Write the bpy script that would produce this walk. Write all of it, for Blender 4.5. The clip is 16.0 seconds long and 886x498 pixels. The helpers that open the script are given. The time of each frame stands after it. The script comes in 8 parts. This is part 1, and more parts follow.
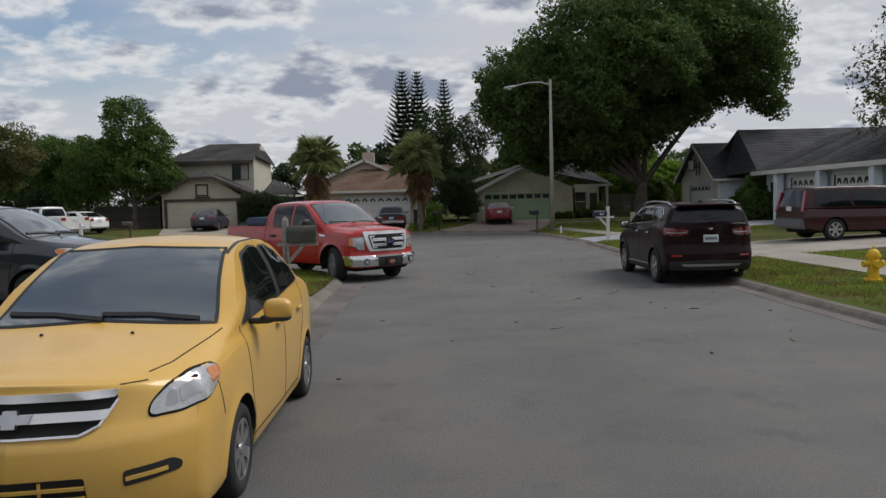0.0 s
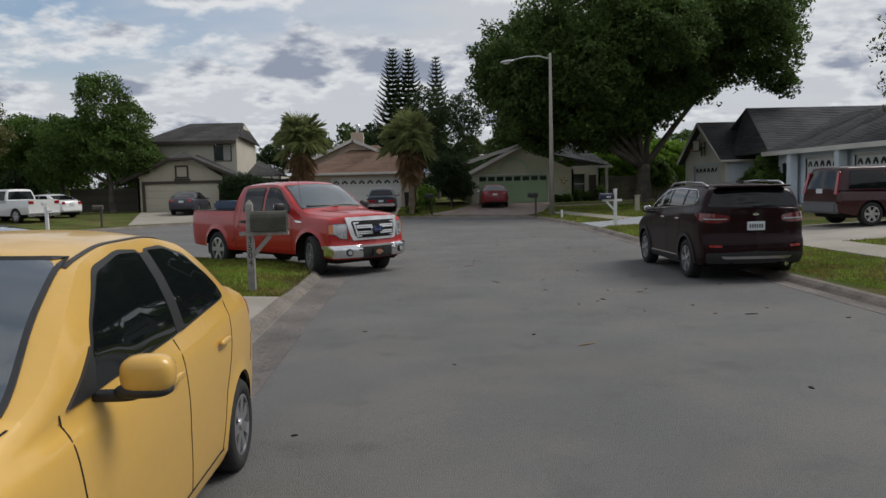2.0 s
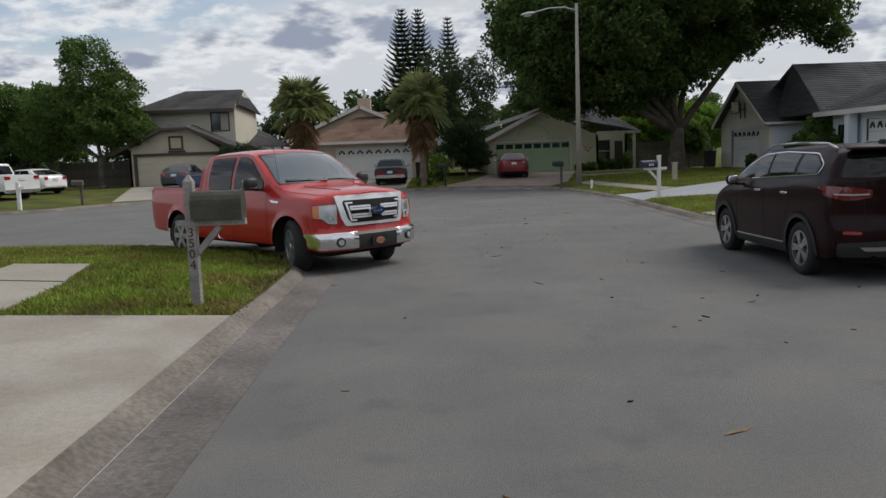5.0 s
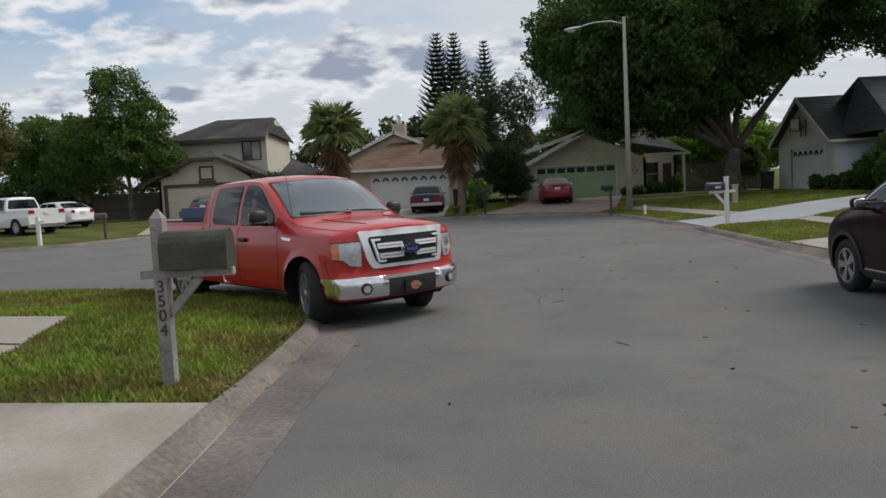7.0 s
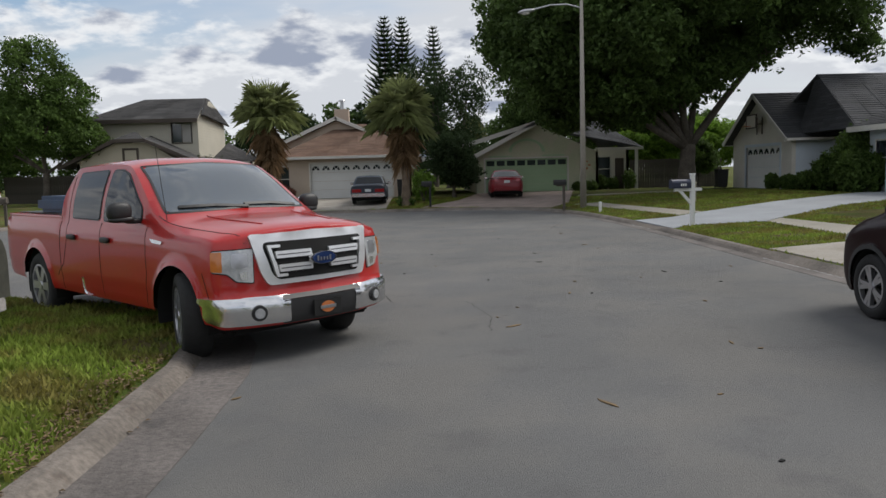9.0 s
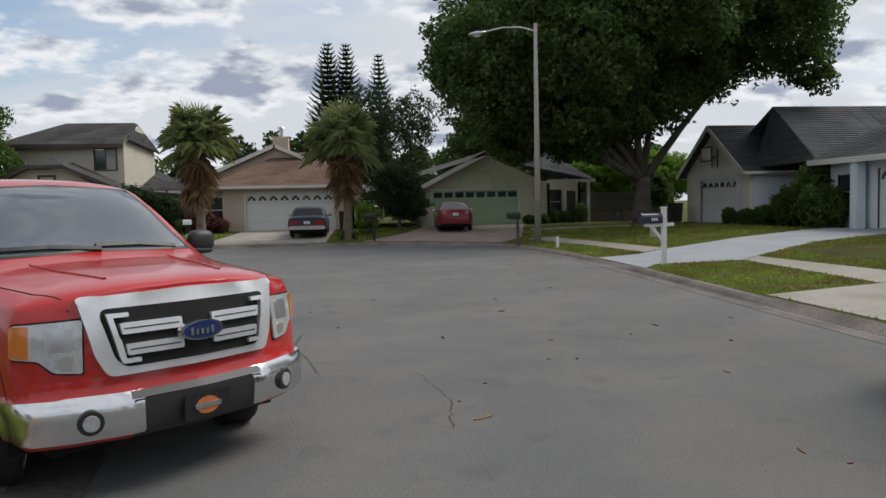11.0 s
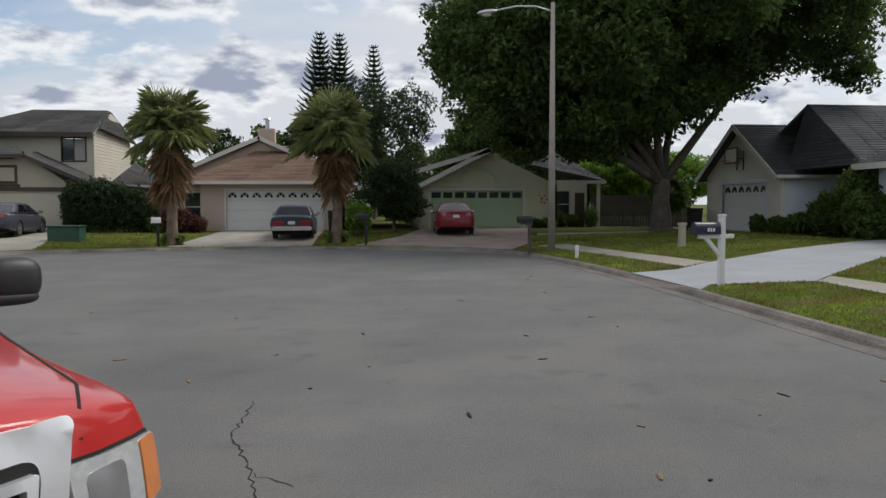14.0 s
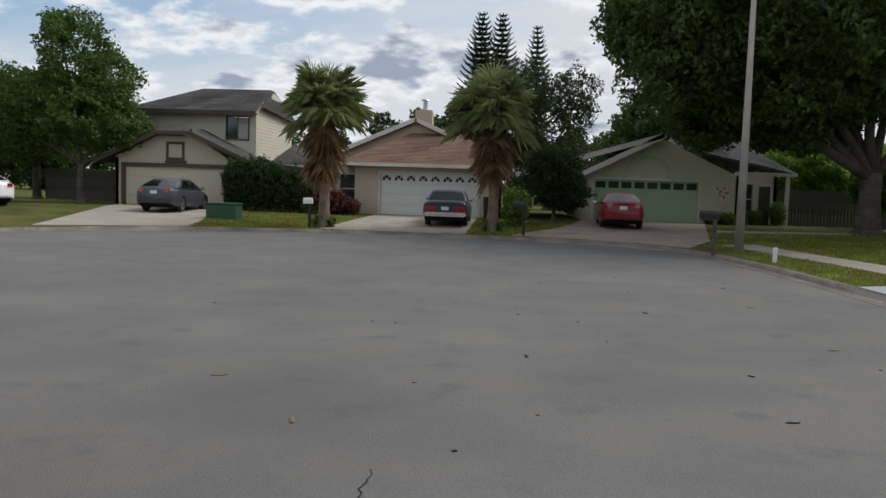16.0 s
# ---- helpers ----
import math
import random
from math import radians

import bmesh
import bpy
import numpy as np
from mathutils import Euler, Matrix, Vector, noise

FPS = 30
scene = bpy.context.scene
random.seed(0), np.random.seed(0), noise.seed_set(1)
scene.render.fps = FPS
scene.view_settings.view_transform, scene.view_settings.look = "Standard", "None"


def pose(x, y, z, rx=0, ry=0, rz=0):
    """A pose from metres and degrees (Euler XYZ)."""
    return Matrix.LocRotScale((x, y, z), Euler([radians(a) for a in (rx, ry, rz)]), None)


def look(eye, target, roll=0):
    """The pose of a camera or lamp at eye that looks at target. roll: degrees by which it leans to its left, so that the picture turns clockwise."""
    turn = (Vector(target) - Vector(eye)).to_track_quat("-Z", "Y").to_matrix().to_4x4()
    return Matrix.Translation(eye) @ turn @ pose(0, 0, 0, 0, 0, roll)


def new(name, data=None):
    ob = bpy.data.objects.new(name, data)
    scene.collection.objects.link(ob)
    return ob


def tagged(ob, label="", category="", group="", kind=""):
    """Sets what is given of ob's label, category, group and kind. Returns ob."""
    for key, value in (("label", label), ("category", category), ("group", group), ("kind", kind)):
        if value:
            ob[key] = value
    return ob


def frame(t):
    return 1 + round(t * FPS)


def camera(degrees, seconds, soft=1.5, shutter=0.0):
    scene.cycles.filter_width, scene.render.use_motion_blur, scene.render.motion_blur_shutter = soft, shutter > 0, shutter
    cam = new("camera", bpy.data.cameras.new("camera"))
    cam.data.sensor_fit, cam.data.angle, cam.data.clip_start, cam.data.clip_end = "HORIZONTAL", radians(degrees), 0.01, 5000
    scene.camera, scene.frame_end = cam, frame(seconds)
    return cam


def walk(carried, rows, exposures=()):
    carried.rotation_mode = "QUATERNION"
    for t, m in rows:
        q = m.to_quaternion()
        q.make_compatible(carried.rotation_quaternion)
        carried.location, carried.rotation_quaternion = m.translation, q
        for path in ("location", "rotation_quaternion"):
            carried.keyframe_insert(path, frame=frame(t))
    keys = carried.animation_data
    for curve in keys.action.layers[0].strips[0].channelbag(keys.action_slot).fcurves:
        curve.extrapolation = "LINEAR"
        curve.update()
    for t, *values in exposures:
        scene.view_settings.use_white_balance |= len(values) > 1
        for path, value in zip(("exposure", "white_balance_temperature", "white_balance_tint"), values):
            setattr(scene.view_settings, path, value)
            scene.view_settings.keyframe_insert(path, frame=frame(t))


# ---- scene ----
cam = camera(60.0, 16.0)
PATH = [
    (0, (0.694, 2.57, 1.853), (0.746, 4.566, 1.735), -1.4),
    (0.5, (0.672, 3.193, 1.851), (0.764, 5.187, 1.723), -1.4),
    (1, (0.694, 3.822, 1.865), (0.773, 5.816, 1.735), -1.2),
    (1.5, (0.612, 4.474, 1.842), (0.675, 6.468, 1.699), -1.2),
    (2, (0.687, 5.109, 1.823), (0.76, 7.101, 1.66), -1.4),
    (2.5, (0.651, 5.722, 1.816), (0.707, 7.714, 1.636), -1.6),
    (3, (0.751, 6.359, 1.81), (0.825, 8.35, 1.633), -1.8),
    (3.5, (0.766, 7.009, 1.8), (0.835, 9.0, 1.617), -1.8),
    (4, (0.752, 7.608, 1.818), (0.824, 9.598, 1.629), -1.6),
    (4.2, (0.754, 7.872, 1.813), (0.82, 9.86, 1.613), -1.7),
    (6.5, (0.582, 10.918, 1.749), (0.549, 12.9, 1.485), -2.7),
    (7, (0.593, 11.411, 1.761), (0.537, 13.404, 1.594), -3.0),
    (7.5, (0.626, 12.025, 1.748), (0.574, 14.017, 1.574), -3.0),
    (8, (0.613, 12.679, 1.736), (0.563, 14.671, 1.555), -2.2),
    (8.5, (0.68, 13.234, 1.742), (0.685, 15.225, 1.554), -1.7),
    (9, (0.769, 13.863, 1.746), (0.851, 15.852, 1.55), -1.6),
    (9.5, (0.846, 14.427, 1.751), (1.065, 16.403, 1.537), -2.3),
    (10, (0.912, 15.055, 1.753), (1.116, 17.034, 1.548), -2.3),
    (10.2, (0.859, 15.335, 1.714), (1.065, 17.319, 1.579), -2.0),
    (12.3, (0.991, 17.924, 1.777), (1.224, 19.908, 1.677), -0.9),
    (12.5, (0.945, 18.191, 1.728), (1.177, 20.175, 1.634), -1.1),
    (13, (0.944, 18.753, 1.74), (1.183, 20.736, 1.64), -1.0),
    (13.5, (0.994, 19.373, 1.752), (1.238, 21.355, 1.638), -0.3),
    (14, (0.993, 19.916, 1.778), (1.241, 21.897, 1.661), -0.1),
    (14.5, (1.016, 20.55, 1.775), (1.234, 22.535, 1.654), 0.9),
    (15, (1.061, 21.159, 1.851), (1.224, 23.149, 1.727), 1.2),
    (15.5, (1.058, 21.686, 1.801), (1.078, 23.681, 1.662), 1.6),
    (16, (0.869, 22.358, 1.725), (0.724, 24.347, 1.572), 1.8),
]
walk(cam, [(t, look(eye, to, roll)) for t, eye, to, roll in PATH],
     [(0, -0.02), (4, 0.10), (9, 0.26), (16, 0.30)])

# ---- world, sun, exposure ----
SUN_ELEVATION, SUN_TURN = radians(50), radians(72)


def make_world():
    world = bpy.data.worlds.new("world")
    scene.world = world
    world.use_nodes = True
    nt = world.node_tree
    nodes, links = nt.nodes, nt.links
    nodes.clear()
    out = nodes.new("ShaderNodeOutputWorld")
    bg = nodes.new("ShaderNodeBackground")
    bg.inputs["Strength"].default_value = 0.12
    sky = nodes.new("ShaderNodeTexSky")
    sky.sky_type = "NISHITA"
    sky.sun_disc = False
    sky.sun_elevation = SUN_ELEVATION
    sky.sun_rotation = SUN_TURN
    sky.dust_density = 2.0
    coord = nodes.new("ShaderNodeTexCoord")
    split = nodes.new("ShaderNodeSeparateXYZ")
    links.new(coord.outputs["Generated"], split.inputs[0])
    lift = nodes.new("ShaderNodeMath")
    lift.operation = "MAXIMUM"
    links.new(split.outputs["Z"], lift.inputs[0])
    lift.inputs[1].default_value = 0.0
    plus = nodes.new("ShaderNodeMath")
    plus.operation = "ADD"
    plus.inputs[1].default_value = 0.30
    links.new(lift.outputs[0], plus.inputs[0])
    plane = []
    for axis in ("X", "Y"):
        d = nodes.new("ShaderNodeMath")
        d.operation = "DIVIDE"
        links.new(split.outputs[axis], d.inputs[0])
        links.new(plus.outputs[0], d.inputs[1])
        plane.append(d)
    join = nodes.new("ShaderNodeCombineXYZ")
    links.new(plane[0].outputs[0], join.inputs[0])
    links.new(plane[1].outputs[0], join.inputs[1])

    def cloud_noise(scale, detail, offset, low, high, squash=1.0):
        m = nodes.new("ShaderNodeMapping")
        m.inputs["Location"].default_value = offset
        m.inputs["Scale"].default_value = (scale, scale * squash, scale)
        links.new(join.outputs[0], m.inputs[0])
        n = nodes.new("ShaderNodeTexNoise")
        n.inputs["Scale"].default_value = 1.0
        n.inputs["Detail"].default_value = detail
        n.inputs["Roughness"].default_value = 0.55
        links.new(m.outputs[0], n.inputs["Vector"])
        r = nodes.new("ShaderNodeMapRange")
        r.interpolation_type = "SMOOTHSTEP"
        r.inputs["From Min"].default_value = low
        r.inputs["From Max"].default_value = high
        links.new(n.outputs[0], r.inputs["Value"])
        return r

    veil = cloud_noise(0.7, 5, (3.1, 1.2, 0), 0.26, 0.56, 2.0)
    puff = cloud_noise(2.9, 8, (7.4, 2.6, 0), 0.47, 0.56, 1.1)
    core = cloud_noise(2.9, 8, (7.4, 2.68, 0.02), 0.515, 0.63, 1.1)
    tint = nodes.new("ShaderNodeMix")
    tint.data_type = "RGBA"
    tint.inputs["B"].default_value = (4.5, 4.7, 5.05, 1)
    links.new(veil.outputs[0], tint.inputs["Factor"])
    links.new(sky.outputs[0], tint.inputs["A"])
    edge = nodes.new("ShaderNodeMix")
    edge.data_type = "RGBA"
    edge.inputs["B"].default_value = (5.8, 5.95, 6.15, 1)
    links.new(puff.outputs[0], edge.inputs["Factor"])
    links.new(tint.outputs["Result"], edge.inputs["A"])
    dark = nodes.new("ShaderNodeMix")
    dark.data_type = "RGBA"
    dark.inputs["B"].default_value = (2.3, 2.6, 3.3, 1)
    links.new(core.outputs[0], dark.inputs["Factor"])
    links.new(edge.outputs["Result"], dark.inputs["A"])
    links.new(dark.outputs["Result"], bg.inputs["Color"])
    links.new(bg.outputs[0], out.inputs[0])


make_world()
sun = new("sun", bpy.data.lights.new("sun", "SUN"))
sun.data.energy = 2.2
sun.data.angle = radians(30)
sun.data.color = (1.0, 0.96, 0.9)
sun.matrix_world = look(
    (60 * math.sin(SUN_TURN) * math.cos(SUN_ELEVATION), 60 * math.cos(SUN_TURN) * math.cos(SUN_ELEVATION), 60 * math.sin(SUN_ELEVATION)),
    (0, 0, 0))

# ---- materials ----
def mat(name, color, rough=0.8, metal=0.0, var=0.25, big=0.6, small=18.0, bump=0.0, bump_scale=60.0, tint=None, coat=0.0, rand=0.0, spec=0.5, stain=None, trans=0.0):
    m = bpy.data.materials.new(name)
    m.use_nodes = True
    nt = m.node_tree
    nodes, links = nt.nodes, nt.links
    b = nodes["Principled BSDF"]
    b.inputs["Roughness"].default_value = rough
    b.inputs["Metallic"].default_value = metal
    b.inputs["Coat Weight"].default_value = coat
    b.inputs["Coat Roughness"].default_value = 0.08
    b.inputs["Specular IOR Level"].default_value = spec
    coord = nodes.new("ShaderNodeTexCoord")

    def tex(scale, detail=4):
        n = nodes.new("ShaderNodeTexNoise")
        n.inputs["Scale"].default_value = scale
        n.inputs["Detail"].default_value = detail
        links.new(coord.outputs["Object"], n.inputs["Vector"])
        return n

    def ramp(source, lo, hi, a, c):
        r = nodes.new("ShaderNodeMapRange")
        r.inputs["From Min"].default_value, r.inputs["From Max"].default_value = a, c
        r.inputs["To Min"].default_value, r.inputs["To Max"].default_value = lo, hi
        links.new(source, r.inputs["Value"])
        return r.outputs[0]

    factor = None
    if var:
        one = ramp(tex(big, 3).outputs[0], 1 - var, 1 + var, 0.3, 0.7)
        two = ramp(tex(small, 5).outputs[0], 1 - var * 0.8, 1 + var * 0.8, 0.3, 0.7)
        mul = nodes.new("ShaderNodeMath")
        mul.operation = "MULTIPLY"
        links.new(one, mul.inputs[0])
        links.new(two, mul.inputs[1])
        factor = mul.outputs[0]
    if rand:
        info = nodes.new("ShaderNodeNewGeometry")
        r = ramp(info.outputs["Random Per Island"], 1 - rand, 1 + rand, 0, 1)
        if factor:
            mul = nodes.new("ShaderNodeMath")
            mul.operation = "MULTIPLY"
            links.new(factor, mul.inputs[0])
            links.new(r, mul.inputs[1])
            factor = mul.outputs[0]
        else:
            factor = r
    base = nodes.new("ShaderNodeRGB")
    base.outputs[0].default_value = (*color, 1)
    colour = base.outputs[0]
    if tint:
        mix = nodes.new("ShaderNodeMix")
        mix.data_type = "RGBA"
        links.new(colour, mix.inputs["A"])
        mix.inputs["B"].default_value = (*tint, 1)
        links.new(ramp(tex(big * 2.3, 4).outputs[0], 0, 1, 0.42, 0.6), mix.inputs["Factor"])
        colour = mix.outputs["Result"]
    if stain:
        mix = nodes.new("ShaderNodeMix")
        mix.data_type = "RGBA"
        links.new(colour, mix.inputs["A"])
        mix.inputs["B"].default_value = (*stain, 1)
        links.new(ramp(tex(big * 5, 6).outputs[0], 0, 0.8, 0.58, 0.7), mix.inputs["Factor"])
        colour = mix.outputs["Result"]
    if factor:
        scale = nodes.new("ShaderNodeVectorMath")
        scale.operation = "SCALE"
        links.new(colour, scale.inputs[0])
        links.new(factor, scale.inputs["Scale"])
        colour = scale.outputs[0]
    links.new(colour, b.inputs["Base Color"])
    if trans:
        thin = nodes.new("ShaderNodeBsdfTranslucent")
        both = nodes.new("ShaderNodeMixShader")
        both.inputs[0].default_value = trans
        links.new(colour, thin.inputs[0])
        links.new(b.outputs[0], both.inputs[1])
        links.new(thin.outputs[0], both.inputs[2])
        links.new(both.outputs[0], nodes["Material Output"].inputs[0])
    if bump:
        bp = nodes.new("ShaderNodeBump")
        bp.inputs["Strength"].default_value = bump
        bp.inputs["Distance"].default_value = 0.02
        links.new(tex(bump_scale, 3).outputs[0], bp.inputs["Height"])
        links.new(bp.outputs[0], b.inputs["Normal"])
    return m


M = {
    "asphalt": mat("asphalt", (0.118, 0.118, 0.117), 0.9, var=0.11, big=0.3, small=34, bump=0.7, bump_scale=110, tint=(0.138, 0.134, 0.127), stain=(0.100, 0.098, 0.098)),
    "kerb": mat("kerb_concrete", (0.15, 0.13, 0.112), 0.9, var=0.35, big=1.1, small=24, bump=0.5, stain=(0.11, 0.09, 0.075)),
    "gutter": mat("gutter_concrete", (0.122, 0.108, 0.10), 0.9, var=0.35, big=0.8, small=20, bump=0.5, stain=(0.08, 0.075, 0.072)),
    "concrete": mat("driveway_concrete", (0.30, 0.275, 0.24), 0.9, var=0.12, big=0.5, small=20, bump=0.4, tint=(0.25, 0.225, 0.19)),
    "path": mat("pavement_concrete", (0.27, 0.25, 0.21), 0.9, var=0.15, big=0.7, small=20, bump=0.4),
    "bluedrive": mat("painted_concrete", (0.27, 0.285, 0.305), 0.8, var=0.12, bump=0.2),
    "pavers": mat("red_pavers", (0.225, 0.175, 0.15), 0.9, var=0.2, big=1.2, small=14, bump=0.5, rand=0.2),
    "grass": mat("grass_soil", (0.075, 0.105, 0.022), 1.0, var=0.35, big=0.5, small=26, bump=1.0, bump_scale=130, tint=(0.10, 0.085, 0.035), spec=0.1),
    "blade": mat("grass_blades", (0.20, 0.27, 0.045), 0.8, var=0.25, big=0.6, small=3, tint=(0.20, 0.18, 0.05), rand=0.3, spec=0.2, trans=0.35),
    "stucco": mat("cream_stucco", (0.46, 0.42, 0.33), 0.95, var=0.07, big=0.8, small=30, bump=0.5, bump_scale=80),
    "siding": mat("pale_siding", (0.50, 0.47, 0.39), 0.8, var=0.06),
    "stucco2": mat("peach_stucco", (0.50, 0.41, 0.33), 0.95, var=0.07, bump=0.4),
    "stucco3": mat("pale_green_stucco", (0.50, 0.52, 0.36), 0.95, var=0.07, bump=0.4, tint=(0.55, 0.52, 0.40)),
    "stucco4": mat("pale_blue_stucco", (0.60, 0.66, 0.72), 0.95, var=0.06, bump=0.4),
    "stucco5": mat("warm_grey_stucco", (0.68, 0.65, 0.58), 0.95, var=0.1, bump=0.4),
    "trimdark": mat("brown_trim", (0.07, 0.055, 0.045), 0.8, var=0.15),
    "trimwhite": mat("white_trim", (0.62, 0.60, 0.56), 0.7, var=0.08),
    "doorcream": mat("cream_door", (0.52, 0.48, 0.38), 0.7, var=0.05),
    "doorwhite": mat("white_door", (0.68, 0.68, 0.66), 0.6, var=0.04),
    "doorgreen": mat("green_door", (0.36, 0.50, 0.31), 0.7, var=0.06),
    "roofgrey": mat("grey_shingles", (0.062, 0.06, 0.06), 0.95, var=0.2, big=0.9, small=22, bump=0.8, bump_scale=30, rand=0.22),
    "roofbrown": mat("brown_shingles", (0.17, 0.105, 0.075), 0.95, var=0.16, big=0.9, small=22, bump=0.8, bump_scale=30, rand=0.18),
    "roofdark": mat("charcoal_shingles", (0.058, 0.06, 0.066), 0.95, var=0.2, big=0.9, small=22, bump=0.8, bump_scale=30, rand=0.2),
    "glass": mat("window_glass", (0.03, 0.04, 0.045), 0.06, var=0, spec=0.8),
    "blind": mat("window_blind", (0.35, 0.34, 0.31), 0.6, var=0.05),
    "carglass": mat("car_glass", (0.006, 0.008, 0.009), 0.03, var=0, spec=0.4),
    "windscreen": mat("windscreen_glass", (0.04, 0.055, 0.07), 0.06, var=0, spec=1.0, coat=1.0),
    "rubber": mat("tyre_rubber", (0.018, 0.018, 0.018), 0.85, var=0.2, bump=0.3),
    "plastic": mat("black_plastic", (0.02, 0.02, 0.021), 0.5, var=0.1),
    "under": mat("underbody", (0.008, 0.008, 0.008), 0.95, var=0.1),
    "chrome": mat("chrome", (0.72, 0.72, 0.73), 0.2, 1.0, var=0.05),
    "satin": mat("satin_chrome", (0.80, 0.80, 0.81), 0.34, 0.75, var=0.04),
    "darkred": mat("dark_red_lens", (0.13, 0.004, 0.006), 0.15, var=0.15, small=30, coat=1.0),
    "alloy": mat("alloy", (0.5, 0.5, 0.52), 0.3, 0.9, var=0.08),
    "lamp": mat("headlamp", (0.42, 0.43, 0.44), 0.12, 0.2, var=0.15, small=40, coat=1.0),
    "amber": mat("amber_lens", (0.55, 0.17, 0.03), 0.15, var=0.1, coat=1.0),
    "redlens": mat("red_lens", (0.30, 0.01, 0.012), 0.15, var=0.1, coat=1.0),
    "yellowpaint": mat("yellow_car_paint", (0.64, 0.385, 0.085), 0.36, 0.0, var=0.03, coat=0.6, spec=0.4),
    "redpaint": mat("red_car_paint", (0.40, 0.014, 0.012), 0.36, 0.0, var=0.03, coat=0.8, spec=0.3),
    "maroonpaint": mat("maroon_car_paint", (0.012, 0.0015, 0.0025), 0.35, 0.0, var=0.03, coat=0.2, spec=0.1),
    "vanpaint": mat("dark_red_van_paint", (0.035, 0.004, 0.006), 0.4, 0.0, var=0.03, coat=0.5, spec=0.25),
    "crimson": mat("crimson_car_paint", (0.20, 0.008, 0.015), 0.4, 0.0, var=0.03, coat=0.4, spec=0.3),
    "bluepaint": mat("slate_blue_car_paint", (0.03, 0.042, 0.06), 0.45, 0.0, var=0.05, coat=0.3, spec=0.3),
    "greypaint": mat("grey_car_paint", (0.05, 0.05, 0.065), 0.4, 0.1, var=0.03, coat=0.5, spec=0.3),
    "darkpaint": mat("dark_blue_car_paint", (0.012, 0.016, 0.025), 0.25, 0.2, var=0.03, coat=1.0),
    "whitepaint": mat("white_car_paint", (0.72, 0.72, 0.72), 0.35, var=0.02, coat=0.8),
    "silverplastic": mat("grey_cladding", (0.12, 0.12, 0.13), 0.5, var=0.05),
    "plate": mat("number_plate", (0.62, 0.66, 0.68), 0.5, var=0.1, small=60),
    "bark": mat("bark", (0.10, 0.085, 0.07), 0.95, var=0.35, big=2, small=16, bump=1.0, bump_scale=18),
    "palmbark": mat("palm_bark", (0.16, 0.12, 0.085), 0.95, var=0.35, big=3, small=20, bump=1.0, bump_scale=14),
    "oakleaf": mat("oak_leaves", (0.08, 0.13, 0.034), 0.7, var=0.25, big=0.35, small=3, rand=0.45, spec=0.25, trans=0.35),
    "leaf": mat("green_leaves", (0.085, 0.14, 0.032), 0.7, var=0.25, big=0.5, small=3, rand=0.4, spec=0.25, trans=0.4),
    "brightleaf": mat("bright_leaves", (0.16, 0.27, 0.04), 0.7, var=0.2, big=0.5, small=3, rand=0.35, spec=0.25, trans=0.5),
    "oliveleaf": mat("olive_leaves", (0.13, 0.135, 0.05), 0.75, var=0.25, big=0.5, small=3, rand=0.4, spec=0.25, trans=0.4),
    "pineleaf": mat("dark_needles", (0.045, 0.072, 0.03), 0.8, var=0.25, big=0.5, small=3, rand=0.35, spec=0.2, trans=0.3),
    "palmleaf": mat("palm_fronds", (0.22, 0.25, 0.10), 0.6, var=0.2, big=0.8, small=4, rand=0.35, spec=0.3, trans=0.45),
    "deadleaf": mat("dead_fronds", (0.26, 0.17, 0.095), 0.9, var=0.25, big=1, small=6, rand=0.3, spec=0.1, trans=0.3),
    "redleaf": mat("reddish_leaves", (0.09, 0.035, 0.025), 0.8, var=0.25, rand=0.4, spec=0.2),
    "fence": mat("weathered_fence", (0.085, 0.075, 0.065), 0.95, var=0.25, big=2, small=20, rand=0.2),
    "greywood": mat("weathered_grey_wood", (0.28, 0.265, 0.25), 0.9, var=0.25, big=4, small=40, bump=0.5),
    "oldmetal": mat("dull_green_metal", (0.055, 0.055, 0.042), 0.6, 0.2, var=0.25, big=5, small=30),
    "white": mat("white_paint", (0.75, 0.75, 0.74), 0.6, var=0.06),
    "navy": mat("navy_metal", (0.025, 0.03, 0.06), 0.4, 0.1, var=0.1),
    "black": mat("black_metal", (0.02, 0.02, 0.02), 0.5, 0.3, var=0.1),
    "hydrant": mat("yellow_hydrant_paint", (0.75, 0.47, 0.02), 0.5, var=0.12, small=12),
    "polec": mat("pole_concrete", (0.36, 0.33, 0.29), 0.9, var=0.12, big=1, small=25, bump=0.3),
    "darkgreen": mat("green_box_paint", (0.02, 0.07, 0.045), 0.5, var=0.1),
    "tarp": mat("blue_cover", (0.02, 0.05, 0.12), 0.5, var=0.15),
    "mulch": mat("mulch", (0.09, 0.06, 0.04), 1.0, var=0.35, bump=1.0),
    "litter": mat("dry_leaf_litter", (0.16, 0.11, 0.06), 1.0, var=0.3, rand=0.4),
    "digit": mat("black_digit", (0.03, 0.03, 0.03), 0.6, var=0.05),
    "badgeblue": mat("badge_blue", (0.02, 0.04, 0.12), 0.2, var=0.05, coat=1.0),
    "orange": mat("orange_badge", (0.45, 0.14, 0.04), 0.5, var=0.05),
}

# ---- builders ----
from mathutils.bvhtree import BVHTree
from mathutils.geometry import delaunay_2d_cdt


def mesh_ob(name, verts, faces, material, parent=None, smooth=False, label=""):
    me = bpy.data.meshes.new(name)
    me.from_pydata([tuple(v) for v in verts], [], faces)
    me.update()
    if smooth:
        me.polygons.foreach_set("use_smooth", [True] * len(me.polygons))
    me.materials.append(M[material] if isinstance(material, str) else material)
    ob = new(name, me)
    if parent:
        ob.parent = parent
    return tagged(ob, label)


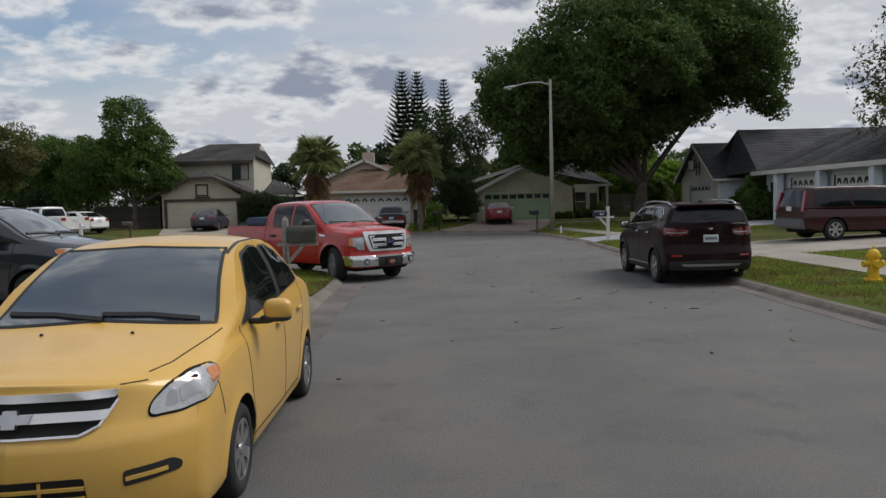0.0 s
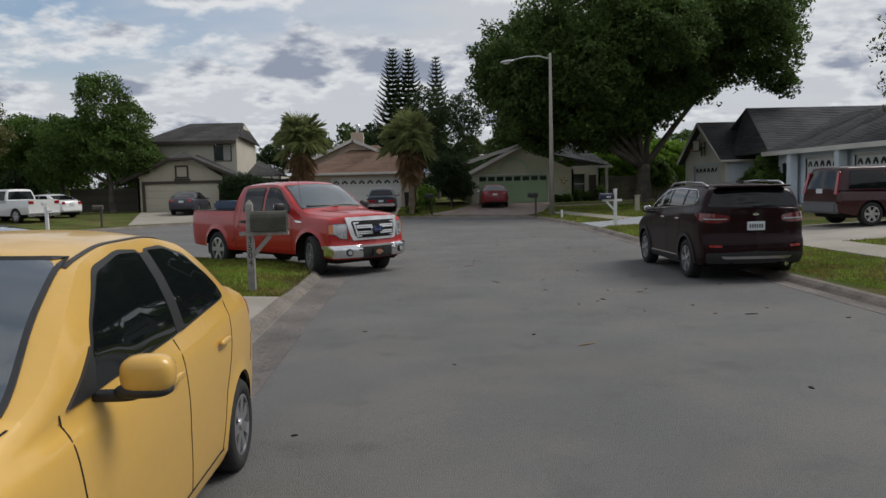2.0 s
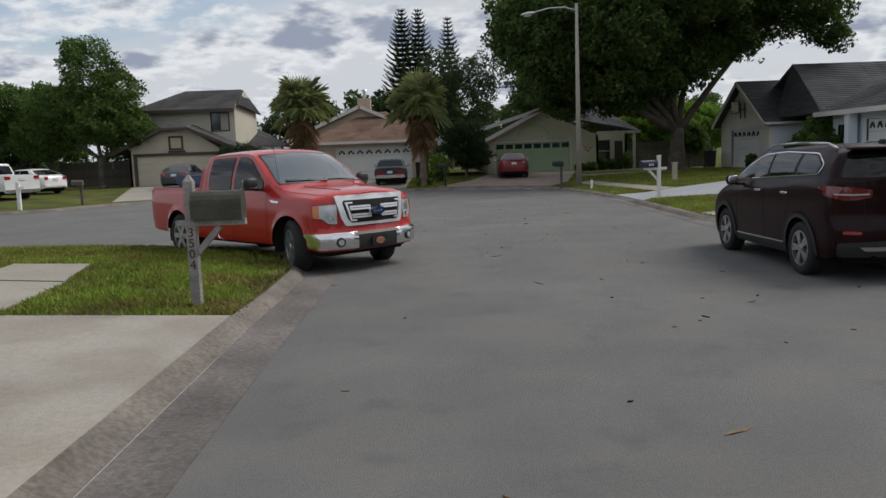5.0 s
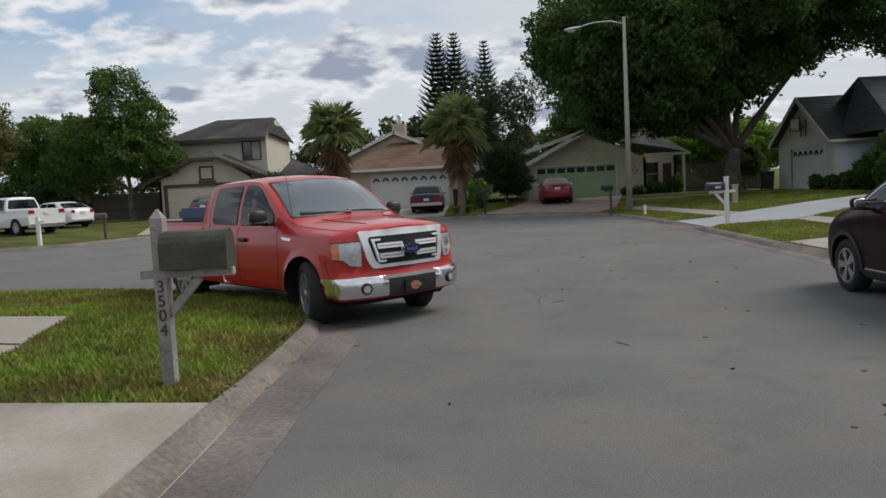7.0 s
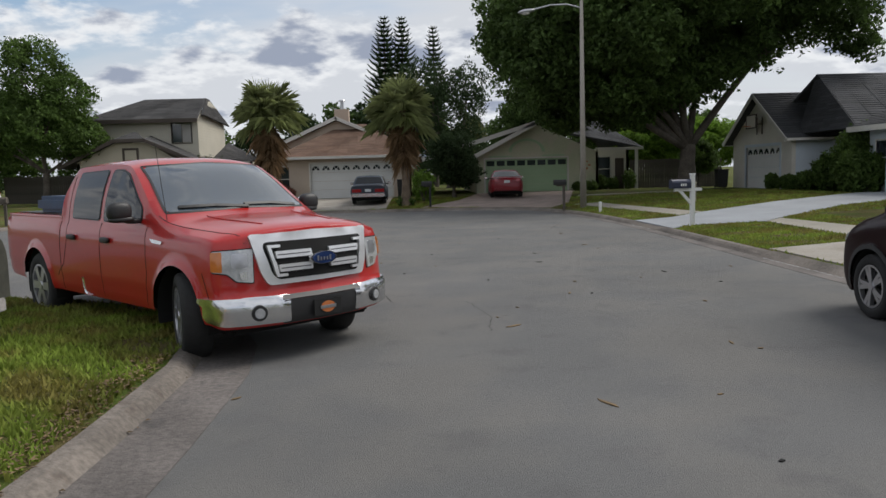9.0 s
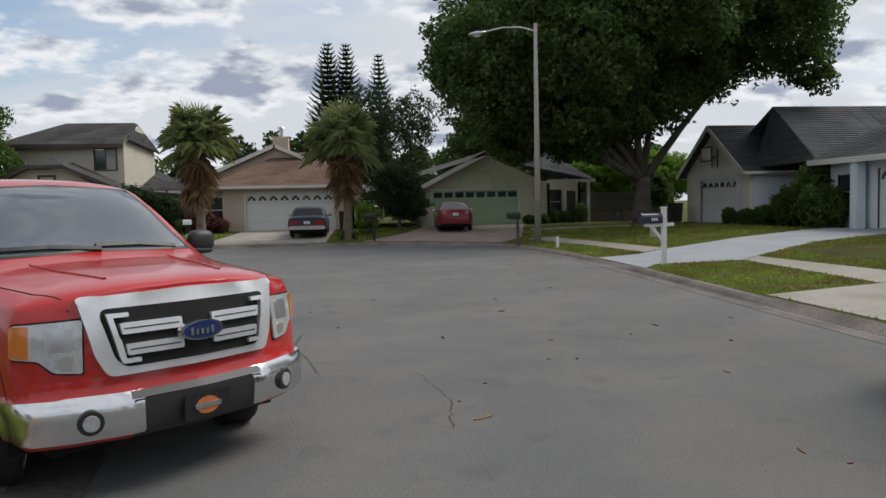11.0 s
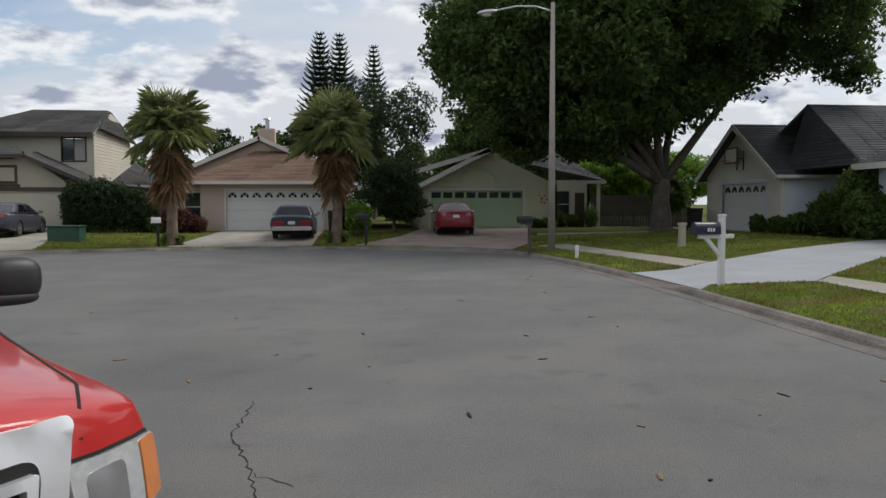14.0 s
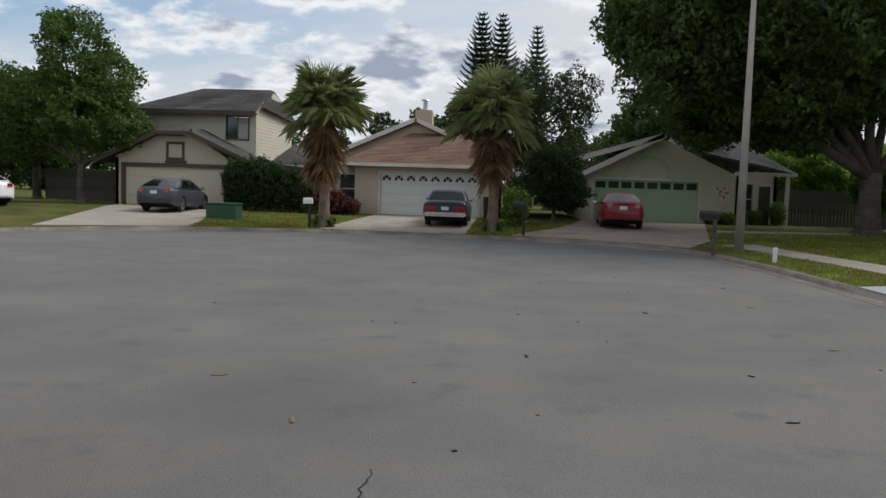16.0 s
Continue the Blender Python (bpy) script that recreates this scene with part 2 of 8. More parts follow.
def part(name, bm, material, parent=None, label="", smooth=False):
    me = bpy.data.meshes.new(name)
    bmesh.ops.recalc_face_normals(bm, faces=bm.faces[:])
    bm.to_mesh(me)
    bm.free()
    if smooth:
        me.polygons.foreach_set("use_smooth", [True] * len(me.polygons))
    me.materials.append(M[material] if isinstance(material, str) else material)
    ob = new(name, me)
    if parent:
        ob.parent = parent
    return tagged(ob, label)


def thing(name, m, label, category, group=""):
    ob = new(name)
    ob.empty_display_size = 0.2
    ob.matrix_world = m
    return tagged(ob, label, category, group)


def box_bm(x0, x1, y0, y1, z0, z1, bevel=0.0, bm=None):
    bm = bm or bmesh.new()
    r = bmesh.ops.create_cube(bm, size=1.0)
    for v in r["verts"]:
        v.co = Vector((x0 + (v.co.x + 0.5) * (x1 - x0), y0 + (v.co.y + 0.5) * (y1 - y0), z0 + (v.co.z + 0.5) * (z1 - z0)))
    if bevel:
        es = {e for v in r["verts"] for e in v.link_edges}
        bmesh.ops.bevel(bm, geom=list(es), offset=bevel, segments=2, affect="EDGES")
    return bm


def cyl_bm(r0, r1, depth, m=None, seg=20, bm=None, bevel=0.0):
    """A tapered cylinder along z from 0 to depth."""
    bm = bm or bmesh.new()
    r = bmesh.ops.create_cone(bm, cap_ends=True, segments=seg, radius1=r0, radius2=r1, depth=depth)
    for v in r["verts"]:
        v.co.z += depth / 2
    if bevel:
        es = [e for e in {e for v in r["verts"] for e in v.link_edges} if abs(e.verts[0].co.z - e.verts[1].co.z) < 1e-5]
        r2 = bmesh.ops.bevel(bm, geom=es, offset=bevel, segments=2, affect="EDGES")
        vs = r2["verts"] + [v for v in r["verts"] if v.is_valid]
    else:
        vs = r["verts"]
    if m is not None:
        bmesh.ops.transform(bm, matrix=m, verts=list(set(vs)))
    return bm


def inside(p, poly):
    x, y = p
    hit = False
    for (x0, y0), (x1, y1) in zip(poly, poly[1:] + poly[:1]):
        if (y0 > y) != (y1 > y) and x < (x1 - x0) * (y - y0) / (y1 - y0) + x0:
            hit = not hit
    return hit


def inside_many(pts, poly):
    pts = np.asarray(pts, float).reshape(-1, 2)
    hit = np.zeros(len(pts), bool)
    for (x0, y0), (x1, y1) in zip(poly, list(poly[1:]) + list(poly[:1])):
        if y0 != y1:
            hit ^= ((y0 > pts[:, 1]) != (y1 > pts[:, 1])) & (pts[:, 0] < (x1 - x0) * (pts[:, 1] - y0) / (y1 - y0) + x0)
    return hit


def sheet(outline, holes=(), extra=()):
    """Triangles that fill an outline but for its holes."""
    pts, edges = [], []
    for loop in (outline, *holes):
        n = len(pts)
        pts += [Vector(p) for p in loop]
        edges += [(n + i, n + (i + 1) % len(loop)) for i in range(len(loop))]
    pts += [Vector(p) for p in extra]
    vs, _, fs, _, _, _ = delaunay_2d_cdt(pts, edges, [], 0, 1e-5)
    V = np.array([tuple(v) for v in vs])
    mid = np.array([V[list(f)].mean(0) for f in fs])
    good = inside_many(mid, [tuple(p) for p in outline])
    for h in holes:
        good &= ~inside_many(mid, [tuple(p) for p in h])
    return vs, [tuple(f) for f, ok in zip(fs, good) if ok]


def panel(name, outline, holes, thick, m, material, parent=None, label=""):
    """A slab in the plane (u, v), thick along -w, with openings; m takes (u, w, v) to the world."""
    vs, fs = sheet(outline, holes)
    n = len(vs)
    verts = [(v.x, 0, v.y) for v in vs] + [(v.x, thick, v.y) for v in vs]
    faces = [tuple(f) for f in fs] + [tuple(reversed([i + n for i in f])) for f in fs]
    count = {}
    for f in fs:
        for a, b in zip(f, f[1:] + f[:1]):
            count[(a, b)] = 1
    for a, b in count:
        if (b, a) not in count:
            faces.append((b, a, a + n, b + n))
    ob = mesh_ob(name, [m @ Vector(v) for v in verts], faces, material, parent, label=label)
    return ob


def smooth_line(pts, step=1.0):
    """Points along a smooth line through the given ones."""
    out = []
    P = [Vector(p) for p in pts]
    for i in range(len(P) - 1):
        a, b, c, d = P[max(i - 1, 0)], P[i], P[i + 1], P[min(i + 2, len(P) - 1)]
        n = max(1, int((c - b).length / step))
        for k in range(n):
            t = k / n
            m0, m1 = (c - a) * 0.5, (d - b) * 0.5
            if (c - b).length > 12:
                out.append(b.lerp(c, t))
            else:
                out.append(b * (2 * t**3 - 3 * t**2 + 1) + m0 * (t**3 - 2 * t**2 + t) + c * (-2 * t**3 + 3 * t**2) + m1 * (t**3 - t**2))
    out.append(P[-1])
    return out


# the asphalt's edge: left side going away, then the bulb, then the right side coming back
LEFT = [(-1.0, -60), (-1.0, -20), (-1.0, 0), (-1.05, 12), (-1.05, 17), (-1.0, 19.5), (-1.15, 21.8), (-2.2, 23.9), (-4.6, 25.4), (-9, 26.6), (-20, 28.0), (-70, 31)]
FAR = [(-70, 43), (-24, 41.4), (-18.5, 41.2), (-15.8, 42.2), (-14.6, 44.4), (-13.0, 46.6), (-10.5, 48.6), (-7.5, 49.7), (-4, 50.0), (0, 49.9), (3, 49.3), (5.2, 48.2), (6.4, 46.4), (7.0, 43.5), (7.28, 39.9),
       (7.35, 35.4), (7.22, 31), (7.05, 26), (6.95, 18), (6.85, 12), (7.0, -10), (7.0, -60)]
EDGE_L, EDGE_R = smooth_line(LEFT, 0.8), smooth_line(FAR, 0.8)


def offset_line(line, d):
    """The line moved by d to its left as one goes along it."""
    out = []
    for i, p in enumerate(line):
        t = (line[min(i + 1, len(line) - 1)] - line[max(i - 1, 0)]).normalized()
        out.append(p + Vector((-t.y, t.x)) * d)
    return out


BACK_L, BACK_R = offset_line(EDGE_L, 0.43), offset_line(EDGE_R, 0.43)
_seg = []
for line in (BACK_L, BACK_R):
    for a, b in zip(line, line[1:]):
        _seg.append((a.x, a.y, b.x, b.y))
SEG = np.array(_seg)


def road_dist(x, y):
    ax, ay, bx, by = SEG.T
    dx, dy = bx - ax, by - ay
    t = np.clip(((x - ax) * dx + (y - ay) * dy) / (dx * dx + dy * dy), 0, 1)
    return float(np.min(np.hypot(ax + t * dx - x, ay + t * dy - y)))


def road_dists(pts):
    pts = np.asarray(pts, float).reshape(-1, 2)
    best = np.full(len(pts), 1e9)
    for ax, ay, bx, by in SEG:
        dx, dy = bx - ax, by - ay
        u = np.clip(((pts[:, 0] - ax) * dx + (pts[:, 1] - ay) * dy) / (dx * dx + dy * dy), 0, 1)
        best = np.minimum(best, np.hypot(ax + u * dx - pts[:, 0], ay + u * dy - pts[:, 1]))
    return best


def heights(pts):
    return 0.11 + 0.37 * np.minimum(road_dists(pts), 11.0) / 11.0


def gz(x, y):
    """The height of the lots, which rise gently from the kerb."""
    d = road_dist(x, y)
    return 0.11 + 0.37 * min(d, 11.0) / 11.0


def drape(name, outline, lift, material, kind="structure", label="", grid=1.0, thick=0.05, parent=None):
    pts = smooth = []
    for a, b in zip(outline, outline[1:] + outline[:1]):
        a, b = Vector(a), Vector(b)
        n = max(1, int((b - a).length / grid))
        pts = pts + [tuple(a.lerp(b, k / n)) for k in range(n)]
    xs, ys = [p[0] for p in pts], [p[1] for p in pts]
    extra = np.array([(x, y) for x in np.arange(min(xs), max(xs), grid) for y in np.arange(min(ys), max(ys), grid)])
    extra = [tuple(p) for p in extra[inside_many(extra, pts)]]
    vs, fs = sheet(pts, (), extra)
    n = len(vs)
    z = heights([tuple(v) for v in vs]) + lift
    verts = [(v.x, v.y, h) for v, h in zip(vs, z)] + [(v.x, v.y, h - thick) for v, h in zip(vs, z)]
    faces = [tuple(f) for f in fs]
    count = {(a, b) for f in fs for a, b in zip(f, f[1:] + f[:1])}
    faces += [(b, a, a + n, b + n) for a, b in count if (b, a) not in count]
    ob = mesh_ob(name, verts, faces, material, parent)
    return tagged(ob, label, kind=kind)

# ---- ground, road, kerbs, driveways ----
def build_ground():
    ring = [tuple(p) for p in BACK_L] + [tuple(p) for p in BACK_R]
    # the ground outside the road, one sheet to the horizon
    far = 900
    outer = [(-far, -far), (far, -far), (far, far), (-far, far)]
    lot = [(-far, -60.5)]
    extra = np.array([(x, y) for x in np.arange(-60, 60, 1.5) for y in np.arange(-30, 90, 1.5)])
    extra = [tuple(p) for p in extra[~inside_many(extra, ring) & (road_dists(extra) > 0.5)]]
    extra += [(x, y) for x in range(-400, 401, 50) for y in range(-400, 601, 50) if not (-62 < x < 62 and -62 < y < 92)]
    vs, fs = sheet(outer, [ring], extra)
    verts = [(v.x, v.y, z) for v, z in zip(vs, heights([tuple(v) for v in vs]))]
    tagged(mesh_ob("ground", verts, fs, "grass"), "mown lawns with dry patches", kind="structure")
    vs, fs = sheet([tuple(p) for p in EDGE_L] + [tuple(p) for p in EDGE_R])
    tagged(mesh_ob("road", [(v.x, v.y, 0.0) for v in vs], fs, "asphalt"), "worn pale grey asphalt street", kind="structure")
    for line, wide in ((EDGE_L, 0.28), (EDGE_R, 0.04)):
        for name, steps, m in (("gutter", [(-wide, -0.08), (-wide, 0.005), (-wide / 2, 0.006), (0.12, 0.004), (0.222, 0.012)], "gutter"),
                               ("kerb", [(0.223, -0.05), (0.225, 0.012), (0.28, 0.07), (0.34, 0.112), (0.43, 0.125), (0.45, 0.0)], "kerb")):
            rows = [offset_line(line, d) for d, _ in steps]
            probe = offset_line(line, 1.1)
            n = len(line)
            drop = np.zeros(n, bool)
            if name == "kerb":
                for _, poly, _ in DRIVES:
                    drop |= inside_many([tuple(p) for p in probe], poly)
            verts, faces = [], []
            for row, (d, z) in zip(rows, steps):
                ramp = max(-0.05, 0.014 + (d - 0.223) * 0.52)
                verts += [(p.x, p.y, ramp if drop[i] else z) for i, p in enumerate(row)]
            for k in range(len(steps) - 1):
                faces += [(k * n + i, k * n + i + 1, (k + 1) * n + i + 1, (k + 1) * n + i) for i in range(n - 1)]
            tagged(mesh_ob(name, verts, faces, m), "stained concrete " + name, kind="structure")


DRIVES = [
    ("driveway", [(-1.5, 10.0), (-1.5, 17.35), (-9, 17.6), (-22, 17.6), (-22, 10.0)], "concrete"),
    ("driveway", [(1.2, 50.6), (3.4, 49.9), (5.6, 48.9), (6.9, 47.2), (8.3, 50), (10.7, 60.25), (4.9, 60.25), (3.4, 55)], "pavers"),
    ("driveway", [(-5.9, 50.6), (-0.4, 50.6), (-0.2, 59.95), (-5.2, 59.95)], "concrete"),
    ("driveway", [(-14.6, 46.7), (-12.6, 48.2), (-10.4, 49.6), (-12.9, 60.4), (-18.6, 60.4)], "path"),
    ("driveway", [(7.74, 33.9), (8.3, 34.6), (10.4, 34.3), (11.0, 34.9), (14.9, 38.4), (19.9, 40.4), (19.9, 44.9), (14.5, 42.2), (10.6, 39.3), (9.0, 37.8), (7.76, 37.5)], "bluedrive"),
    ("driveway", [(7.6, 22.6), (9.9, 23.3), (22, 24.6), (22, 29.7), (9.9, 28.7), (7.66, 28.3)], "concrete"),
]

build_ground()


def build_flat():
    for name, poly, m in DRIVES:
        drape(name, poly, 0.02, m, label={"pavers": "reddish paver driveway", "bluedrive": "pale blue-grey painted driveway"}.get(m, "weathered concrete driveway"))
    for poly in ([(9.9, -30), (11.2, -30), (11.2, 23.4), (9.9, 23.4)], [(10.0, 28.75), (11.4, 28.9), (11.15, 34.95), (10.4, 34.25)],
                 [(9.5, 38.4), (10.6, 39.35), (10.3, 42), (9.9, 45), (9.4, 48.6), (8.2, 48.4), (8.8, 45), (9.2, 42)],
                 [(9.6, 54.0), (14.5, 53.2), (15.0, 54.2), (9.9, 55.2)],
                 [(-5.6, 17.75), (-4.2, 17.75), (-4.4, 19.7), (-5.8, 19.9)], [(-5.85, 20.0), (-4.45, 19.8), (-4.9, 21.7), (-6.3, 22.0)]):
        drape("pavement", poly, 0.022, "path", label="concrete footpath slab")


build_flat()

# ---- houses ----
def rect(u0, u1, z0, z1):
    return [(u0, z0), (u1, z0), (u1, z1), (u0, z1)]


def roof_plane(name, corners, material, parent, thick=0.12, row=0.22):
    """A roof plane as courses of shingles that overlap. corners: eave start, eave end, ridge end, ridge start."""
    a, b, c, d = (Vector(p) for p in corners)
    up = ((d - a).length + (c - b).length) / 2
    n = max(2, int(up / row))
    normal = (b - a).cross(d - a).normalized()
    if normal.z < 0:
        normal = -normal
    verts, faces = [], []
    for i in range(n):
        t0, t1 = i / n, (i + 1) / n
        p0, p1, q0, q1 = a.lerp(d, t0), b.lerp(c, t0), a.lerp(d, t1), b.lerp(c, t1)
        m = max(1, int((p1 - p0).length / 0.9))
        for k in range(m):
            s0, s1 = k / m, (k + 1) / m - 0.006
            k0 = len(verts)
            lift = normal * (0.022 + 0.006 * ((k * 7 + i * 3) % 3))
            verts += [p0.lerp(p1, s0) + lift, p0.lerp(p1, s1) + lift, q0.lerp(q1, s1) + normal * 0.004, q0.lerp(q1, s0) + normal * 0.004,
                      p0.lerp(p1, s0), p0.lerp(p1, s1)]
            faces += [(k0, k0 + 1, k0 + 2, k0 + 3), (k0, k0 + 4, k0 + 5, k0 + 1)]
    k0 = len(verts)
    down = -normal * thick
    verts += [a, b, c, d, a + down, b + down, c + down, d + down]
    faces += [(k0, k0 + 3, k0 + 2, k0 + 1), (k0 + 4, k0 + 5, k0 + 6, k0 + 7), (k0, k0 + 1, k0 + 5, k0 + 4), (k0 + 1, k0 + 2, k0 + 6, k0 + 5),
              (k0 + 2, k0 + 3, k0 + 7, k0 + 6), (k0 + 3, k0, k0 + 4, k0 + 7)]
    return mesh_ob(name, verts, faces, material, parent)


def beam(name, a, b, w, h, material, parent):
    """A board from a to b, w thick and h high, that hangs below the line."""
    a, b = Vector(a), Vector(b)
    x = (b - a).normalized()
    y = Vector((0, 0, 1)).cross(x).normalized() * (w / 2)
    z = x.cross(y).normalized() * h
    if z.z > 0:
        z = -z
    v = [a - y, a + y, a + y + z, a - y + z, b - y, b + y, b + y + z, b - y + z]
    return mesh_ob(name, v, [(0, 1, 2, 3), (7, 6, 5, 4), (0, 4, 5, 1), (1, 5, 6, 2), (2, 6, 7, 3), (3, 7, 4, 0)], material, parent)


def frame_rect(name, u0, u1, z0, z1, w, m, material, parent, proud=0.03, deep=0.06, label=""):
    bm = bmesh.new()
    for r in ((u0 - w, u0, z0 - w, z1 + w), (u1, u1 + w, z0 - w, z1 + w), (u0, u1, z1, z1 + w), (u0, u1, z0 - w, z0)):
        box_bm(r[0], r[1], -proud, deep, r[2], r[3], bm=bm)
    bm.transform(m)
    return part(name, bm, material, parent, label)


def window(m, u0, u1, z0, z1, parent, trim="trimwhite", w=0.07, blind=None, bars=(1, 1)):
    win = frame_rect("window", u0, u1, z0, z1, w, m, trim, parent, proud=0.03, deep=0.1)
    nx, nz = bars
    for i in range(nx):
        for k in range(nz):
            a, b = u0 + (u1 - u0) * i / nx, u0 + (u1 - u0) * (i + 1) / nx
            c, d = z0 + (z1 - z0) * k / nz, z0 + (z1 - z0) * (k + 1) / nz
            bm = box_bm(a + 0.025, b - 0.025, 0.06, 0.075, c + 0.025, d - 0.025)
            bm.transform(m)
            part("pane", bm, "glass", win)
    if nx * nz > 1:
        bm = bmesh.new()
        for i in range(1, nx):
            u = u0 + (u1 - u0) * i / nx
            box_bm(u - 0.025, u + 0.025, 0.03, 0.09, z0, z1, bm=bm)
        for k in range(1, nz):
            z = z0 + (z1 - z0) * k / nz
            box_bm(u0, u1, 0.035, 0.085, z - 0.025, z + 0.025, bm=bm)
        bm.transform(m)
        part("mullion", bm, trim, win)
    if blind:
        a, b = blind
        bm = box_bm(a, b, 0.045, 0.055, z0 + 0.04, z1 - 0.04)
        bm.transform(m)
        part("blind", bm, "blind", win, "pale drawn blind")
    return win


def garage_door(m, u0, u1, z0, z1, parent, material, lights=8, kind="square", label=""):
    """A sectional door, set back 8 cm, with ribs and a top row of lights."""
    H = (z1 - z0) / 4
    door = None
    for r in range(4):
        bm = box_bm(u0, u1, 0.09, 0.13, z0 + r * H + 0.006, z0 + (r + 1) * H - 0.006, 0.004)
        if r < 3:
            n = 8
            W = (u1 - u0) / n
            for i in range(n):
                box_bm(u0 + i * W + 0.08, u0 + (i + 1) * W - 0.08, 0.078, 0.092, z0 + r * H + 0.1, z0 + (r + 1) * H - 0.1, 0.004, bm)
        bm.transform(m)
        ob = part("garage_door" if door is None else "door_section", bm, material, door or parent, label if door is None else "")
        door = door or ob
    n = 0 if kind == "none" else lights
    W = (u1 - u0) / max(n, 1)
    for i in range(n):
        a, b, c, d = u0 + i * W + 0.07, u0 + (i + 1) * W - 0.07, z0 + 3 * H + 0.11, z1 - 0.10
        if kind == "square":
            bm = box_bm(a, b, 0.07, 0.088, c, d)
        else:
            bm = bmesh.new()
            mid = (a + b) / 2
            up = (d - c)
            for s0, s1 in ((0.05, 0.30), (0.36, 0.64), (0.70, 0.95)):
                fan = []
                side = 1 if i % 2 == 0 else -1
                for s, r in ((s0, 0.45), (s1, 0.45), (s1, 1.0), (s0, 1.0)):
                    ang = math.pi * s
                    fan.append((mid + side * math.cos(ang) * (b - a) / 2 * r, 0.086, c + math.sin(ang) * up * r))
                vs = [bm.verts.new(p) for p in fan] + [bm.verts.new((p[0], 0.07, p[2])) for p in fan]
                for f in ((0, 1, 2, 3), (7, 6, 5, 4), (0, 4, 5, 1), (1, 5, 6, 2), (2, 6, 7, 3), (3, 7, 4, 0)):
                    bm.faces.new([vs[q] for q in f])
        bm.transform(m)
        part("door_light", bm, "glass", door)
    return door


def siding(m, outline, holes, parent, material, pitch=0.18):
    """Lapped boards in front of a wall, clipped to a convex outline."""
    z0, z1 = min(p[1] for p in outline), max(p[1] for p in outline)
    verts, faces = [], []

    def span(z):
        xs = []
        for (x0, y0), (x1, y1) in zip(outline, outline[1:] + outline[:1]):
            if (y0 > z) != (y1 > z):
                xs.append(x0 + (x1 - x0) * (z - y0) / (y1 - y0))
        return (min(xs), max(xs)) if len(xs) > 1 else None

    z = z0
    while z < z1 - 0.02:
        top = min(z + pitch, z1 - 0.01)
        lo, hi = span(z + 0.005), span(top - 0.005)
        if lo and hi:
            runs = [(max(lo[0], hi[0]), min(lo[1], hi[1]))]
            for h in holes:
                hx = [p[0] for p in h]
                hz = [p[1] for p in h]
                if min(hz) < top and max(hz) > z:
                    runs = [r for a, b in runs for r in ((a, min(b, min(hx))), (max(a, max(hx)), b)) if r[1] - r[0] > 0.02]
            for a, b in runs:
                k = len(verts)
                verts += [m @ Vector(p) for p in ((a, -0.022, z), (b, -0.022, z), (b, -0.004, top), (a, -0.004, top), (a, 0, z), (b, 0, z))]
                faces += [(k, k + 1, k + 2, k + 3), (k, k + 4, k + 5, k + 1)]
        z += pitch
    return tagged(mesh_ob("siding", verts, faces, material, parent), kind="stuff")


def bush_box(x, y, sx, sy, h, n, material, label, leaf=0.09, name="bush"):
    th = thing(name, pose(x, y, gz(x, y) - 0.02), label, "bush")
    foliage("foliage", [((0, 0, h * 0.5), (sx / 2, sy / 2, h * 0.52))], n, leaf, material, th)
    bm = bmesh.new()
    for k in range(4):
        cyl_bm(0.025, 0.012, h * 0.6, pose(random.uniform(-sx, sx) * 0.2, random.uniform(-sy, sy) * 0.2, 0, random.uniform(-15, 15), random.uniform(-15, 15)), 6, bm)
    part("stem", bm, "bark", th)
    return th


